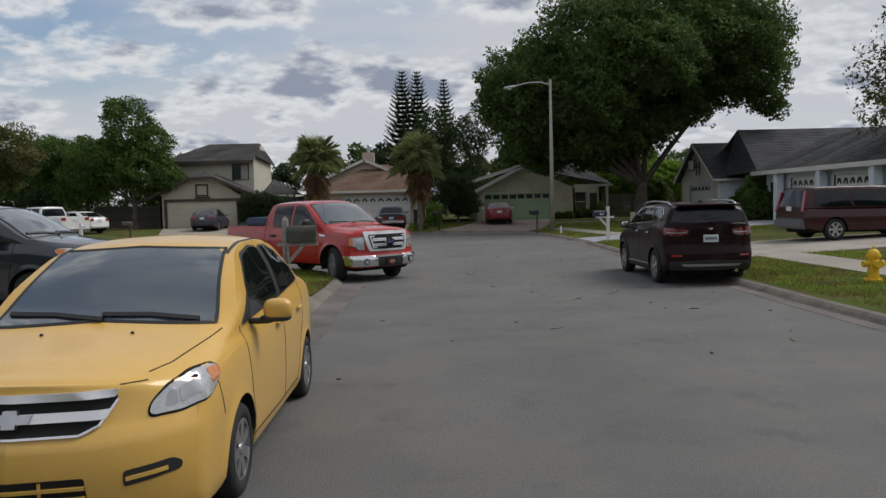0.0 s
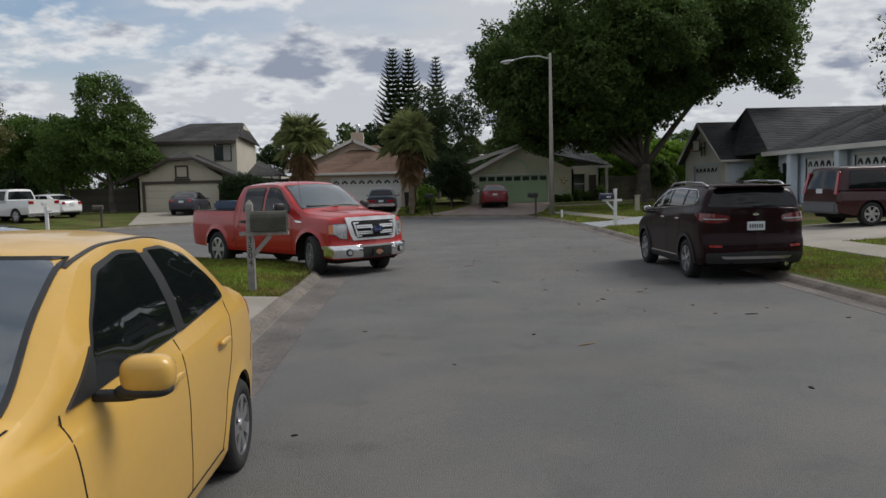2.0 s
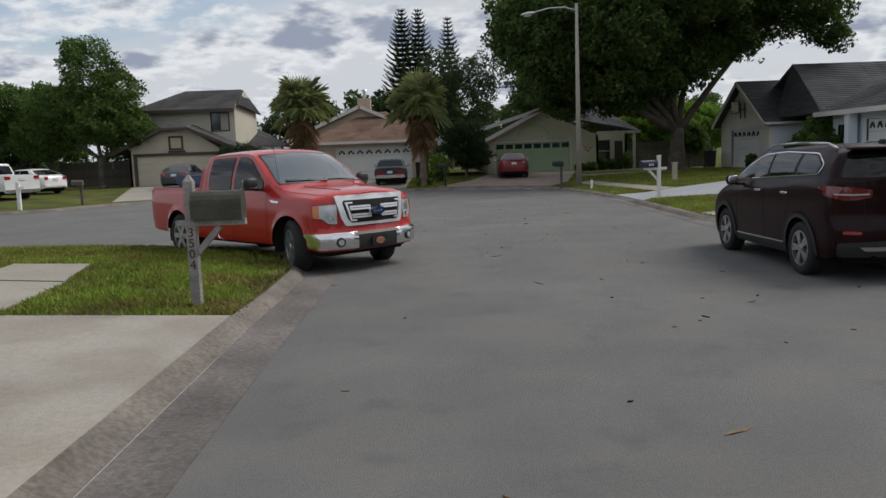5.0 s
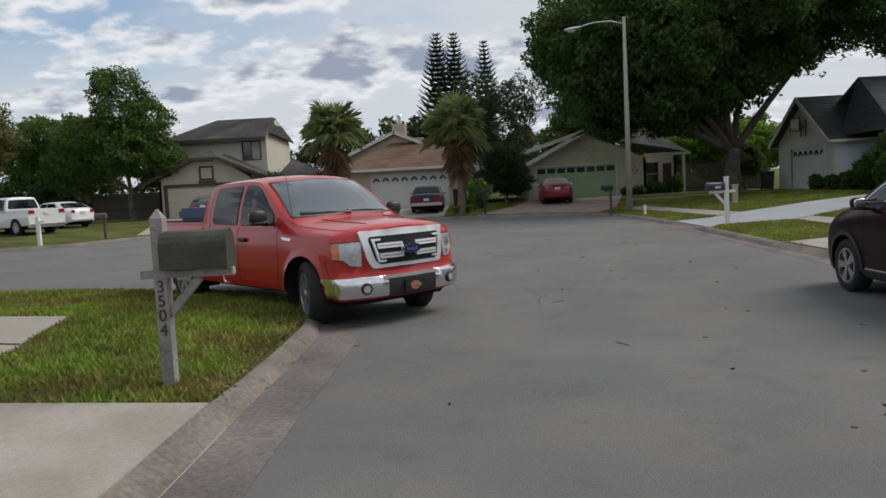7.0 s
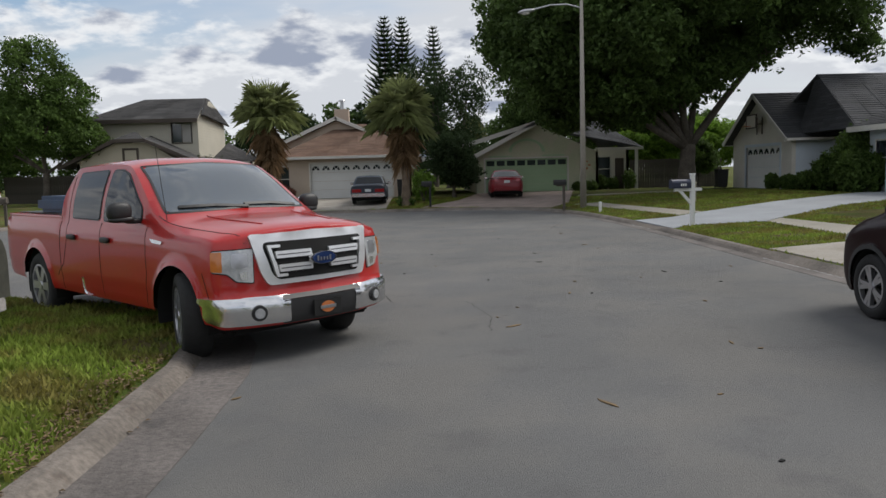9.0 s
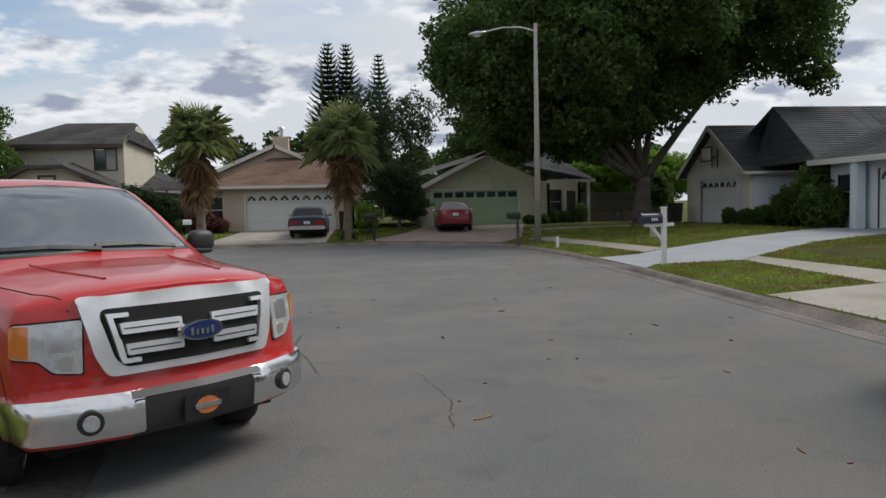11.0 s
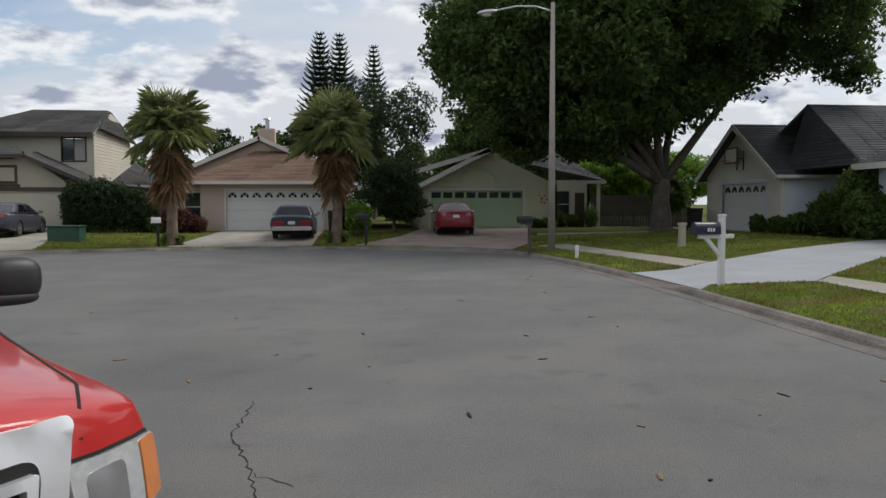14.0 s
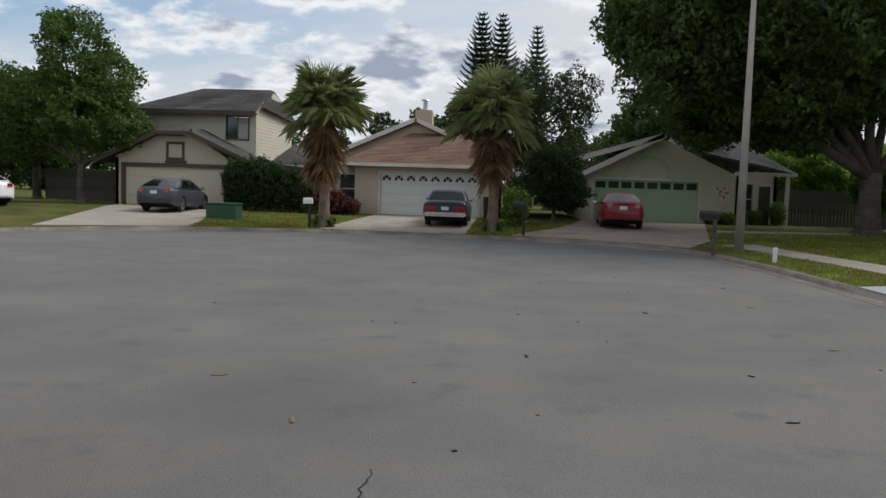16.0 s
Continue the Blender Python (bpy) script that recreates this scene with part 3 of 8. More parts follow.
def foliage(name, blobs, n, size, material, parent, gaps=0.35, droop=0.0, seed=1):
    """Many small leaf sprigs spread through lumpy blobs: ((x, y, z), (rx, ry, rz)) each."""
    rng = np.random.default_rng(seed + int(n))
    vol = np.array([b[1][0] * b[1][1] * b[1][2] for b in blobs]) ** 0.75
    vol = vol / vol.sum()
    verts, faces = [], []
    P = []
    for (c, r), share in zip(blobs, vol):
        k = int(n * share) + 1
        d = rng.normal(size=(k, 3))
        d /= np.linalg.norm(d, axis=1)[:, None]
        rad = rng.uniform(0.25, 1.0, k) ** 0.4
        # lumps: the radius waves with the direction
        seedv = rng.uniform(0, 6, 3)
        lump = 1 + 0.13 * np.sin(5 * d[:, 0] + seedv[0]) * np.sin(4 * d[:, 1] + seedv[1]) + 0.12 * np.sin(9 * d[:, 2] + 7 * d[:, 0] + seedv[2]) + 0.08 * np.sin(17 * d[:, 1] + 13 * d[:, 2])
        p = np.array(c) + d * rad[:, None] * np.array(r) * lump[:, None]
        cell = np.sin(p[:, 0] * 2.6 / (size * 9) + 1.3) * np.sin(p[:, 1] * 2.3 / (size * 9)) * np.sin(p[:, 2] * 2.9 / (size * 9) + 0.6)
        p = p[cell > -gaps]
        P.append(p)
    P = np.concatenate(P)
    k = len(P)
    a = rng.normal(size=(k, 3))
    a[:, 2] -= droop
    a /= np.linalg.norm(a, axis=1)[:, None]
    b = np.cross(a, rng.normal(size=(k, 3)))
    b /= np.linalg.norm(b, axis=1)[:, None]
    c = np.cross(a, b)
    s = size * rng.uniform(0.6, 1.4, k)[:, None]
    quad = np.stack([P - a * s, P + b * s * 0.45 + c * s * 0.15, P + a * s, P - b * s * 0.45 + c * s * 0.15], 1).reshape(-1, 3)
    me = bpy.data.meshes.new(name)
    nf = k
    me.vertices.add(len(quad))
    me.vertices.foreach_set("co", quad.ravel())
    me.loops.add(nf * 4)
    me.loops.foreach_set("vertex_index", np.arange(nf * 4))
    me.polygons.add(nf)
    me.polygons.foreach_set("loop_start", np.arange(nf) * 4)
    me.update(calc_edges=True)
    me.materials.append(M[material])
    ob = new(name, me)
    ob.parent = parent
    return ob


def side_walls(parent, pts, z0, z1, material, thick=0.15):
    for (x0, y0), (x1, y1) in zip(pts, pts[1:]):
        a = Vector((x0, y0, 0))
        d = Vector((x1 - x0, y1 - y0, 0))
        m = Matrix.Translation(a) @ Matrix.Rotation(math.atan2(d.y, d.x), 4, "Z")
        panel("wall", rect(0, d.length, z0, z1), [], thick, m, material, parent)


def house_green():
    """The gabled garage with its green door and the entry wing on its right."""
    h = thing("house", pose(0, 0, 0), "cream stucco house with a green double garage door and grey roof", "house")
    y, g = 60.3, 0.30
    m = pose(0, y, 0)
    l, r, ap, ez = 4.86, 12.25, 8.5, 2.78
    door = rect(5.39, 10.36, g, 2.5)
    panel("wall", [(l, g), (r, g), (r, ez), (ap, 4.55), (l, ez)], [door], 0.2, m, "stucco3", h)
    frame_rect("door_frame", 5.39, 10.36, 0.45, 2.5, 0.10, m, "trimwhite", h, proud=0.02)
    garage_door(m, 5.39, 10.36, 0.45, 2.5, h, "doorgreen", 8, "square", "pale green sectional garage door with square lights")
    for u0, u1 in ((5.6, 7.0), (8.8, 10.2)):
        part("moulding", box_bm(u0, u1, y - 0.05, y, 2.62, 2.70, 0.01), "doorgreen", h)
    verts, faces = [], []
    for k in range(17):
        a = math.pi * k / 16
        for r in (0.92, 1.10):
            for w in (-0.045, 0.0):
                verts.append((7.9 + r * math.cos(a), y + w, 2.9 + r * 0.72 * math.sin(a)))
    for k in range(16):
        p = 4 * k
        faces += [(p, p + 2, p + 6, p + 4), (p + 2, p + 3, p + 7, p + 6), (p + 1, p, p + 4, p + 5)]
    mesh_ob("arch_moulding", verts, faces, "doorgreen", h)
    o = 0.42
    sl = (4.55 - ez) / (ap - l)
    for s, e in ((-1, l - o), (1, r + o)):
        ze = ez + 0.12 - o * sl
        fall = 0.5 if s < 0 else 0.0
        roof_plane("roof", [(e, y - 0.45, ze), (e, y + 11, ze - fall), (ap, y + 11, 4.75 - fall), (ap, y - 0.45, 4.75)], "roofgrey", h)
        beam("fascia", (e, y - 0.47, ze + 0.0), (ap, y - 0.47, 4.75), 0.05, 0.24, "trimwhite", h)
    # the taller roof behind
    roof_plane("roof", [(9.1, y + 2.0, 4.42), (15.4, y + 1.2, 3.05), (12.6, y + 6.5, 5.7), (10.7, y + 5.5, 5.9)], "roofdark", h)
    roof_plane("roof", [(15.4, y + 1.2, 3.05), (15.4, y + 11, 3.05), (12.6, y + 9, 5.6), (12.6, y + 6.5, 5.7)], "roofdark", h)
    m2 = pose(0, y + 1.7, 0)
    w1 = rect(12.6, 13.45, 1.0, 2.5)
    panel("wall", rect(12.25, 14.6, g, 3.0), [w1], 0.2, m2, "stucco5", h)
    window(m2, 12.6, 13.45, 1.0, 2.5, h, "trimwhite", bars=(1, 2))
    side_walls(h, [(14.6, y + 1.7), (14.6, y + 11), (l, y + 11), (l, y)], g, 2.9, "stucco3")
    side_walls(h, [(12.25, y), (12.25, y + 1.7)], g, 2.9, "stucco3")
    beam("fascia", (12.4, y + 1.18, 3.08), (15.4, y + 1.18, 3.08), 0.04, 0.18, "trimwhite", h)
    bm = box_bm(14.95, 15.12, y + 1.35, y + 1.52, g, 2.95, 0.01)
    part("post", bm, "trimwhite", h)
    bm = box_bm(13.75, 14.3, y + 1.66, y + 1.72, 0.45, 2.4, 0.01)
    part("front_door", bm, "trimdark", h, "dark front door")
    rng = random.Random(3)
    for k in range(9):
        u, z = 11.5 + rng.uniform(-0.25, 0.25), 2.0 + rng.uniform(-0.25, 0.3)
        bm = bmesh.new()
        bmesh.ops.create_icosphere(bm, subdivisions=1, radius=0.055, matrix=pose(u, y - 0.03, z))
        part("ornament_flower", bm, "orange", h)


def house_brown():
    """The house with the brown hipped roof between the palms."""
    h = thing("house", pose(0, 0, 0), "peach stucco house with a brown shingle roof and white garage door", "house")
    y, g = 60.0, 0.30
    m = pose(0, y, 0)
    door = rect(-5.07, -0.25, g, 2.5)
    panel("wall", rect(-6.2, 0.9, g, 2.85), [door], 0.2, m, "stucco2", h)
    frame_rect("door_frame", -5.07, -0.25, 0.45, 2.5, 0.09, m, "trimwhite", h, proud=0.02)
    garage_door(m, -5.07, -0.25, 0.45, 2.5, h, "doorwhite", 8, "fan", "white sectional garage door with fan lights")
    m2 = pose(0, y + 2.0, 0)
    win = rect(-7.5, -6.6, 0.9, 2.4)
    panel("wall", rect(-8.4, -6.2, g, 2.85), [win], 0.2, m2, "stucco2", h)
    window(m2, -7.5, -6.6, 0.9, 2.4, h, "trimwhite", bars=(1, 2))
    side_walls(h, [(-6.2, y), (-6.2, y + 2.0)], g, 2.85, "stucco2")
    side_walls(h, [(0.9, y), (0.9, y + 11), (-8.4, y + 11), (-8.4, y + 2)], g, 2.85, "stucco2")
    e = 2.92
    roof_plane("roof", [(-7.25, y - 0.5, e), (1.4, y - 0.5, e), (-1.9, y + 4.2, 5.05), (-3.3, y + 4.2, 5.05)], "roofbrown", h)
    roof_plane("roof", [(1.4, y - 0.5, e), (1.4, y + 11, e), (-1.9, y + 8, 5.05), (-1.9, y + 4.2, 5.05)], "roofbrown", h)
    roof_plane("roof", [(-7.25, y + 3.2, e), (-7.25, y - 0.5, e), (-3.3, y + 4.2, 5.05), (-3.3, y + 4.3, 5.05)], "roofbrown", h)
    beam("gutter", (-7.3, y - 0.54, e + 0.02), (1.45, y - 0.54, e + 0.02), 0.08, 0.15, "trimwhite", h)
    # the main gable behind, with its white rakes and chimney
    gy = y + 3.4
    m3 = pose(0, gy, 0)
    panel("wall", [(-8.4, 2.8), (0.9, 2.8), (0.9, 3.3), (-3.75, 5.25), (-8.4, 3.3)], [], 0.2, m3, "stucco2", h)
    for s, ex in ((-1, -8.9), (1, 1.4)):
        roof_plane("roof", [(ex, gy - 0.35, 3.25), (ex, y + 11, 3.25), (-3.75, y + 11, 5.5), (-3.75, gy - 0.35, 5.5)], "roofbrown", h)
        beam("fascia", (ex, gy - 0.38, 3.27), (-3.75, gy - 0.38, 5.52), 0.05, 0.22, "trimwhite", h)
    part("chimney", box_bm(-4.05, -3.1, gy + 2.0, gy + 2.9, 4.6, 6.15, 0.02), "stucco2", h)
    part("chimney_flue", cyl_bm(0.12, 0.12, 0.55, pose(-3.55, gy + 2.45, 6.15), 12), "alloy", h)
    part("chimney_cap", cyl_bm(0.24, 0.2, 0.08, pose(-3.55, gy + 2.45, 6.7), 12), "alloy", h)


def house_two_storey():
    h = thing("house", pose(0, 0, 0), "two-storey cream house with dark trim and grey shingle roofs", "house")
    y, g = 60.5, 0.30
    m = pose(0, y, 0)
    l, r, ap = -18.84, -12.65, -15.55
    door = rect(-18.35, -13.15, g, 2.55)
    ez = 2.72
    panel("wall", [(l, g), (r, g), (r, ez), (-14.6, 4.05), (-16.6, 4.05), (l, ez + 0.25)], [door], 0.2, m, "stucco", h)
    # dark surround and the small framed square over it
    frame_rect("door_frame", -18.35, -13.15, 0.45, 2.45, 0.2, m, "trimdark", h, proud=0.03)
    garage_door(m, -18.35, -13.15, 0.45, 2.45, h, "doorcream", 1, "none", "plain cream sectional garage door")
    frame_rect("gable_frame", -16.05, -15.35, 2.95, 3.62, 0.13, m, "trimdark", h, proud=0.03)
    bm = bmesh.new()
    box_bm(-16.25, -15.1, -0.035, 0, 2.66, 2.8, 0.01, bm)
    part("gable_trim", bm, "trimdark", h).matrix_world = m
    # garage roof: clipped gable
    o = 0.4
    roof_plane("roof", [(l - o - 0.6, y - 0.5, ez - 0.0), (l - o - 0.6, y + 4, ez - 0.0), (-15.55, y + 4, 4.75), (-16.5, y - 0.5, 4.25)], "roofgrey", h)
    roof_plane("roof", [(r + 1.7, y - 0.5, 2.55), (r + 1.7, y + 4, 2.55), (-15.55, y + 4, 4.75), (-14.7, y - 0.5, 4.25)], "roofgrey", h)
    roof_plane("roof", [(-16.5, y - 0.5, 4.25), (-14.7, y - 0.5, 4.25), (-15.5, y + 0.6, 4.75), (-15.6, y + 0.6, 4.75)], "roofgrey", h)
    beam("fascia", (l - 1.0, y - 0.53, ez), (-16.5, y - 0.53, 4.27), 0.05, 0.2, "trimdark", h)
    beam("fascia", (r + 1.7, y - 0.53, 2.57), (-14.7, y - 0.53, 4.27), 0.05, 0.2, "trimdark", h)
    beam("fascia", (-16.5, y - 0.53, 4.27), (-14.7, y - 0.53, 4.27), 0.05, 0.2, "trimdark", h)
    # upper storey
    y2 = y + 2.5
    m2 = pose(0, y2, 0)
    L, R, E = -18.9, -12.35, 5.55
    win = rect(-13.95, -12.75, 4.1, 5.3)
    panel("wall", rect(L, R, 2.7, E), [win], 0.2, m2, "siding", h)
    siding(m2, rect(L, R, 3.0, E), [rect(-14.02, -12.68, 4.03, 5.37)], h, "siding")
    window(m2, -13.95, -12.75, 4.1, 5.3, h, "trimdark", w=0.05, blind=(-13.35, -12.8), bars=(2, 1))
    ms = pose(R, y2, 0, 0, 0, 90)
    out = [(0, g), (7.0, g), (7.0, E), (5.2, 6.6), (3.4, 6.95), (0, E)]
    panel("wall", out, [], 0.15, ms, "siding", h)
    siding(ms, [(0, 2.2), (7.0, 2.2), (7.0, E), (3.4, 6.9), (0, E)], [], h, "siding")
    side_walls(h, [(R, y2 + 7), (L, y2 + 7), (L, y2)], g, E, "siding")
    roof_plane("roof", [(L - 0.5, y2 - 0.5, E + 0.02), (R + 0.1, y2 - 0.5, E + 0.02), (R - 0.2, y2 + 3.2, 7.15), (L + 2.4, y2 + 3.2, 7.15)], "roofgrey", h)
    roof_plane("roof", [(L - 0.5, y2 + 7.4, E), (L - 0.5, y2 - 0.5, E), (L + 2.4, y2 + 3.2, 7.15), (L + 2.4, y2 + 3.8, 7.15)], "roofgrey", h)
    roof_plane("roof", [(R + 0.3, y2 + 0.3, E + 0.3), (R + 0.3, y2 + 7.4, E), (R - 0.2, y2 + 3.9, 7.15), (R - 0.2, y2 + 3.2, 7.15)], "roofgrey", h)
    beam("fascia", (L - 0.5, y2 - 0.53, E + 0.04), (R + 0.12, y2 - 0.53, E + 0.04), 0.05, 0.24, "trimdark", h)
    # low wing on the right
    side_walls(h, [(R, y2 + 2.6), (-9.6, y2 + 2.6), (-9.6, y2 + 8)], g, 2.9, "siding")
    roof_plane("roof", [(R + 0.0, y2 + 2.2, 2.9), (-9.2, y2 + 2.2, 2.6), (-9.2, y2 + 8, 2.6), (R, y2 + 8, 4.4)], "roofgrey", h)
    side_walls(h, [(r, y), (r, y2)], g, 2.7, "stucco")
    side_walls(h, [(l, y + 2.5), (l, y)], g, 2.9, "stucco")


def house_right():
    """The pale blue-grey house with a front gable and a lower garage wing."""
    h = thing("house", pose(0, 0, 0), "pale blue-grey stucco house with charcoal roofs and white garage doors", "house")
    x, g = 19.5, 0.35
    # u runs from the far end towards the camera's side
    m = Matrix(((0, 1, 0, x), (-1, 0, 0, 57.7), (0, 0, 1, 0), (0, 0, 0, 1)))
    W = 6.8
    door = rect(1.7, 5.6, g, 2.85)
    panel("wall", [(0, g), (W, g), (W, 3.15), (W / 2, 5.35), (0, 3.15)], [door], 0.2, m, "stucco5", h)
    frame_rect("door_frame", 1.7, 5.6, 0.5, 2.7, 0.14, m, "stucco4", h, proud=0.03)
    garage_door(m, 1.7, 5.6, 0.5, 2.7, h, "doorwhite", 6, "fan", "white sectional garage door with fan lights")
    sl = 2.2 / (W / 2)
    for u0 in (-0.4, W + 0.4):
        zz = 3.15 + 0.1 - 0.4 * sl
        a, b = m @ Vector((u0, -0.45, zz)), m @ Vector((u0, 9, zz))
        c, d = m @ Vector((W / 2, 9, 5.5)), m @ Vector((W / 2, -0.45, 5.5))
        roof_plane("roof", [a, b, c, d], "roofdark", h)
        beam("fascia", m @ Vector((u0, -0.48, zz)), m @ Vector((W / 2, -0.48, 5.5)), 0.05, 0.2, "trimwhite", h)
        beam("gutter", a, b, 0.09, 0.13, "trimwhite", h)
    # the basketball hoop's frame over the door is a thing of its own
    side_walls(h, [(x + 0.21, 50.9), (x + 9, 50.9)], g, 3.1, "stucco4")
    side_walls(h, [(x + 9, 57.7), (x + 0.21, 57.7)], g, 3.1, "stucco4")
    # main block behind
    roof_plane("roof", [(20.2, 46.6, 3.3), (30, 46.6, 3.3), (30, 51.5, 6.1), (21.0, 51.5, 6.1)], "roofdark", h)
    roof_plane("roof", [(30, 56.5, 3.3), (20.6, 56.5, 3.3), (21.0, 51.5, 6.1), (30, 51.5, 6.1)], "roofdark", h)
    roof_plane("roof", [(20.0, 51.3, 3.2), (20.1, 46.5, 3.25), (21.0, 51.5, 6.1), (21.0, 51.52, 6.1)], "roofdark", h)
    # garage wing
    x2 = 20.4
    m2 = Matrix(((0, 1, 0, x2), (-1, 0, 0, 46.0), (0, 0, 1, 0), (0, 0, 0, 1)))
    d1, d2 = rect(2.9, 6.3, g, 2.85), rect(7.2, 10.6, g, 2.85)
    panel("wall", rect(0, 12.2, g, 3.1), [d1, d2, rect(0.5, 1.6, 1.2, 2.6)], 0.2, m2, "stucco4", h)
    window(m2, 0.5, 1.6, 1.2, 2.6, h, "trimwhite", bars=(1, 2))
    for a, b in ((2.9, 6.3), (7.2, 10.6)):
        frame_rect("door_frame", a, b, 0.5, 2.75, 0.1, m2, "trimwhite", h, proud=0.03)
        garage_door(m2, a, b, 0.5, 2.75, h, "doorwhite", 6, "fan", "white sectional garage door with fan lights")
    for u in (2.3, 6.75, 11.2):
        bm = box_bm(u - 0.2, u + 0.2, -0.6, -0.2, g, 3.1, 0.02)
        bm.transform(m2)
        part("column", bm, "stucco4", h)
    roof_plane("roof", [(19.8, 46.6, 3.2), (19.8, 33.4, 3.2), (24.5, 36.5, 5.3), (24.5, 46.6, 5.3)], "roofdark", h)
    roof_plane("roof", [(19.8, 33.4, 3.2), (29.5, 33.4, 3.2), (24.5, 36.5, 5.3), (24.49, 36.5, 5.3)], "roofdark", h)
    roof_plane("roof", [(29.5, 33.4, 3.2), (29.5, 46.6, 3.2), (24.5, 46.6, 5.3), (24.5, 36.5, 5.3)], "roofdark", h)
    beam("gutter", (19.76, 46.6, 3.24), (19.76, 33.35, 3.24), 0.1, 0.22, "trimwhite", h)
    beam("gutter", (19.76, 33.35, 3.24), (29.5, 33.35, 3.24), 0.1, 0.22, "trimwhite", h)
    side_walls(h, [(x2, 33.8), (29.2, 33.8), (29.2, 46.0)], g, 3.1, "stucco4")


house_green()
house_brown()
house_two_storey()
house_right()

# ---- vehicles ----
def lerp_list(keys, x):
    for (x0, y0), (x1, y1) in zip(keys, keys[1:]):
        if x <= x1:
            t = 0 if x1 == x0 else max(0.0, (x - x0) / (x1 - x0))
            return y0 + (y1 - y0) * t
    return keys[-1][1]


def smooth_keys(keys, x):
    for (x0, y0), (x1, y1) in zip(keys, keys[1:]):
        if x <= x1:
            t = 0 if x1 == x0 else max(0.0, (x - x0) / (x1 - x0))
            t = t * t * (3 - 2 * t)
            return y0 + (y1 - y0) * t
    return keys[-1][1]


def wheel(parent, x, y, r, w, spokes=6, material="alloy", split=False):
    """A wheel on the side where y points out."""
    s = 1 if y > 0 else -1
    m = pose(x, y, r, -90 * s, 0, 0)
    bm = bmesh.new()
    prof = [(r * 0.60, -w), (r * 0.93, -w), (r, -w * 0.86), (r, -w * 0.14), (r * 0.94, 0), (r * 0.80, 0.012), (r * 0.66, 0.0), (r * 0.645, -0.03)]
    seg = 32
    rows = []
    for k in range(seg):
        a = 2 * math.pi * k / seg
        rows.append([bm.verts.new((math.cos(a) * q, math.sin(a) * q, z)) for q, z in prof])
    for k in range(seg):
        for j in range(len(prof) - 1):
            bm.faces.new((rows[k][j], rows[(k + 1) % seg][j], rows[(k + 1) % seg][j + 1], rows[k][j + 1]))
    bm.transform(m)
    th = new("wheel")
    th.parent = parent
    part("tyre", bm, "rubber", th, smooth=True)
    bm = cyl_bm(r * 0.63, r * 0.63, 0.05, pose(0, 0, -0.12), 28)
    bm.transform(m)
    part("brake", bm, "under", th)
    bm = bmesh.new()
    cyl_bm(r * 0.16, r * 0.13, 0.035, pose(0, 0, -0.03), 14, bm)
    for k in range(spokes):
        a = 360 * k / spokes
        for d in ((-9, 9) if split else (0,)):
            wdt = r * (0.055 if split else 0.10)
            q = pose(0, 0, 0, 0, 0, a + d)
            n = len(bm.verts)
            vs = [Vector(p) for p in ((0.08 * r, -wdt, -0.005), (0.63 * r, -wdt * 1.25, 0.0), (0.63 * r, wdt * 1.25, 0.0), (0.08 * r, wdt, -0.005))]
            top = [bm.verts.new(q @ p) for p in vs]
            low = [bm.verts.new(q @ (p + Vector((0, 0, -0.05)))) for p in vs]
            bm.faces.new(top)
            for i in range(4):
                bm.faces.new((top[i], low[i], low[(i + 1) % 4], top[(i + 1) % 4]))
    # the rim's lip
    ring = []
    for k in range(28):
        a = 2 * math.pi * k / 28
        ring.append([bm.verts.new((math.cos(a) * q * r, math.sin(a) * q * r, z)) for q, z in ((0.66, 0.002), (0.60, 0.004), (0.585, -0.05))])
    for k in range(28):
        for j in range(2):
            bm.faces.new((ring[k][j], ring[(k + 1) % 28][j], ring[(k + 1) % 28][j + 1], ring[k][j + 1]))
    bm.transform(m)
    part("rim", bm, material, th)
    return th


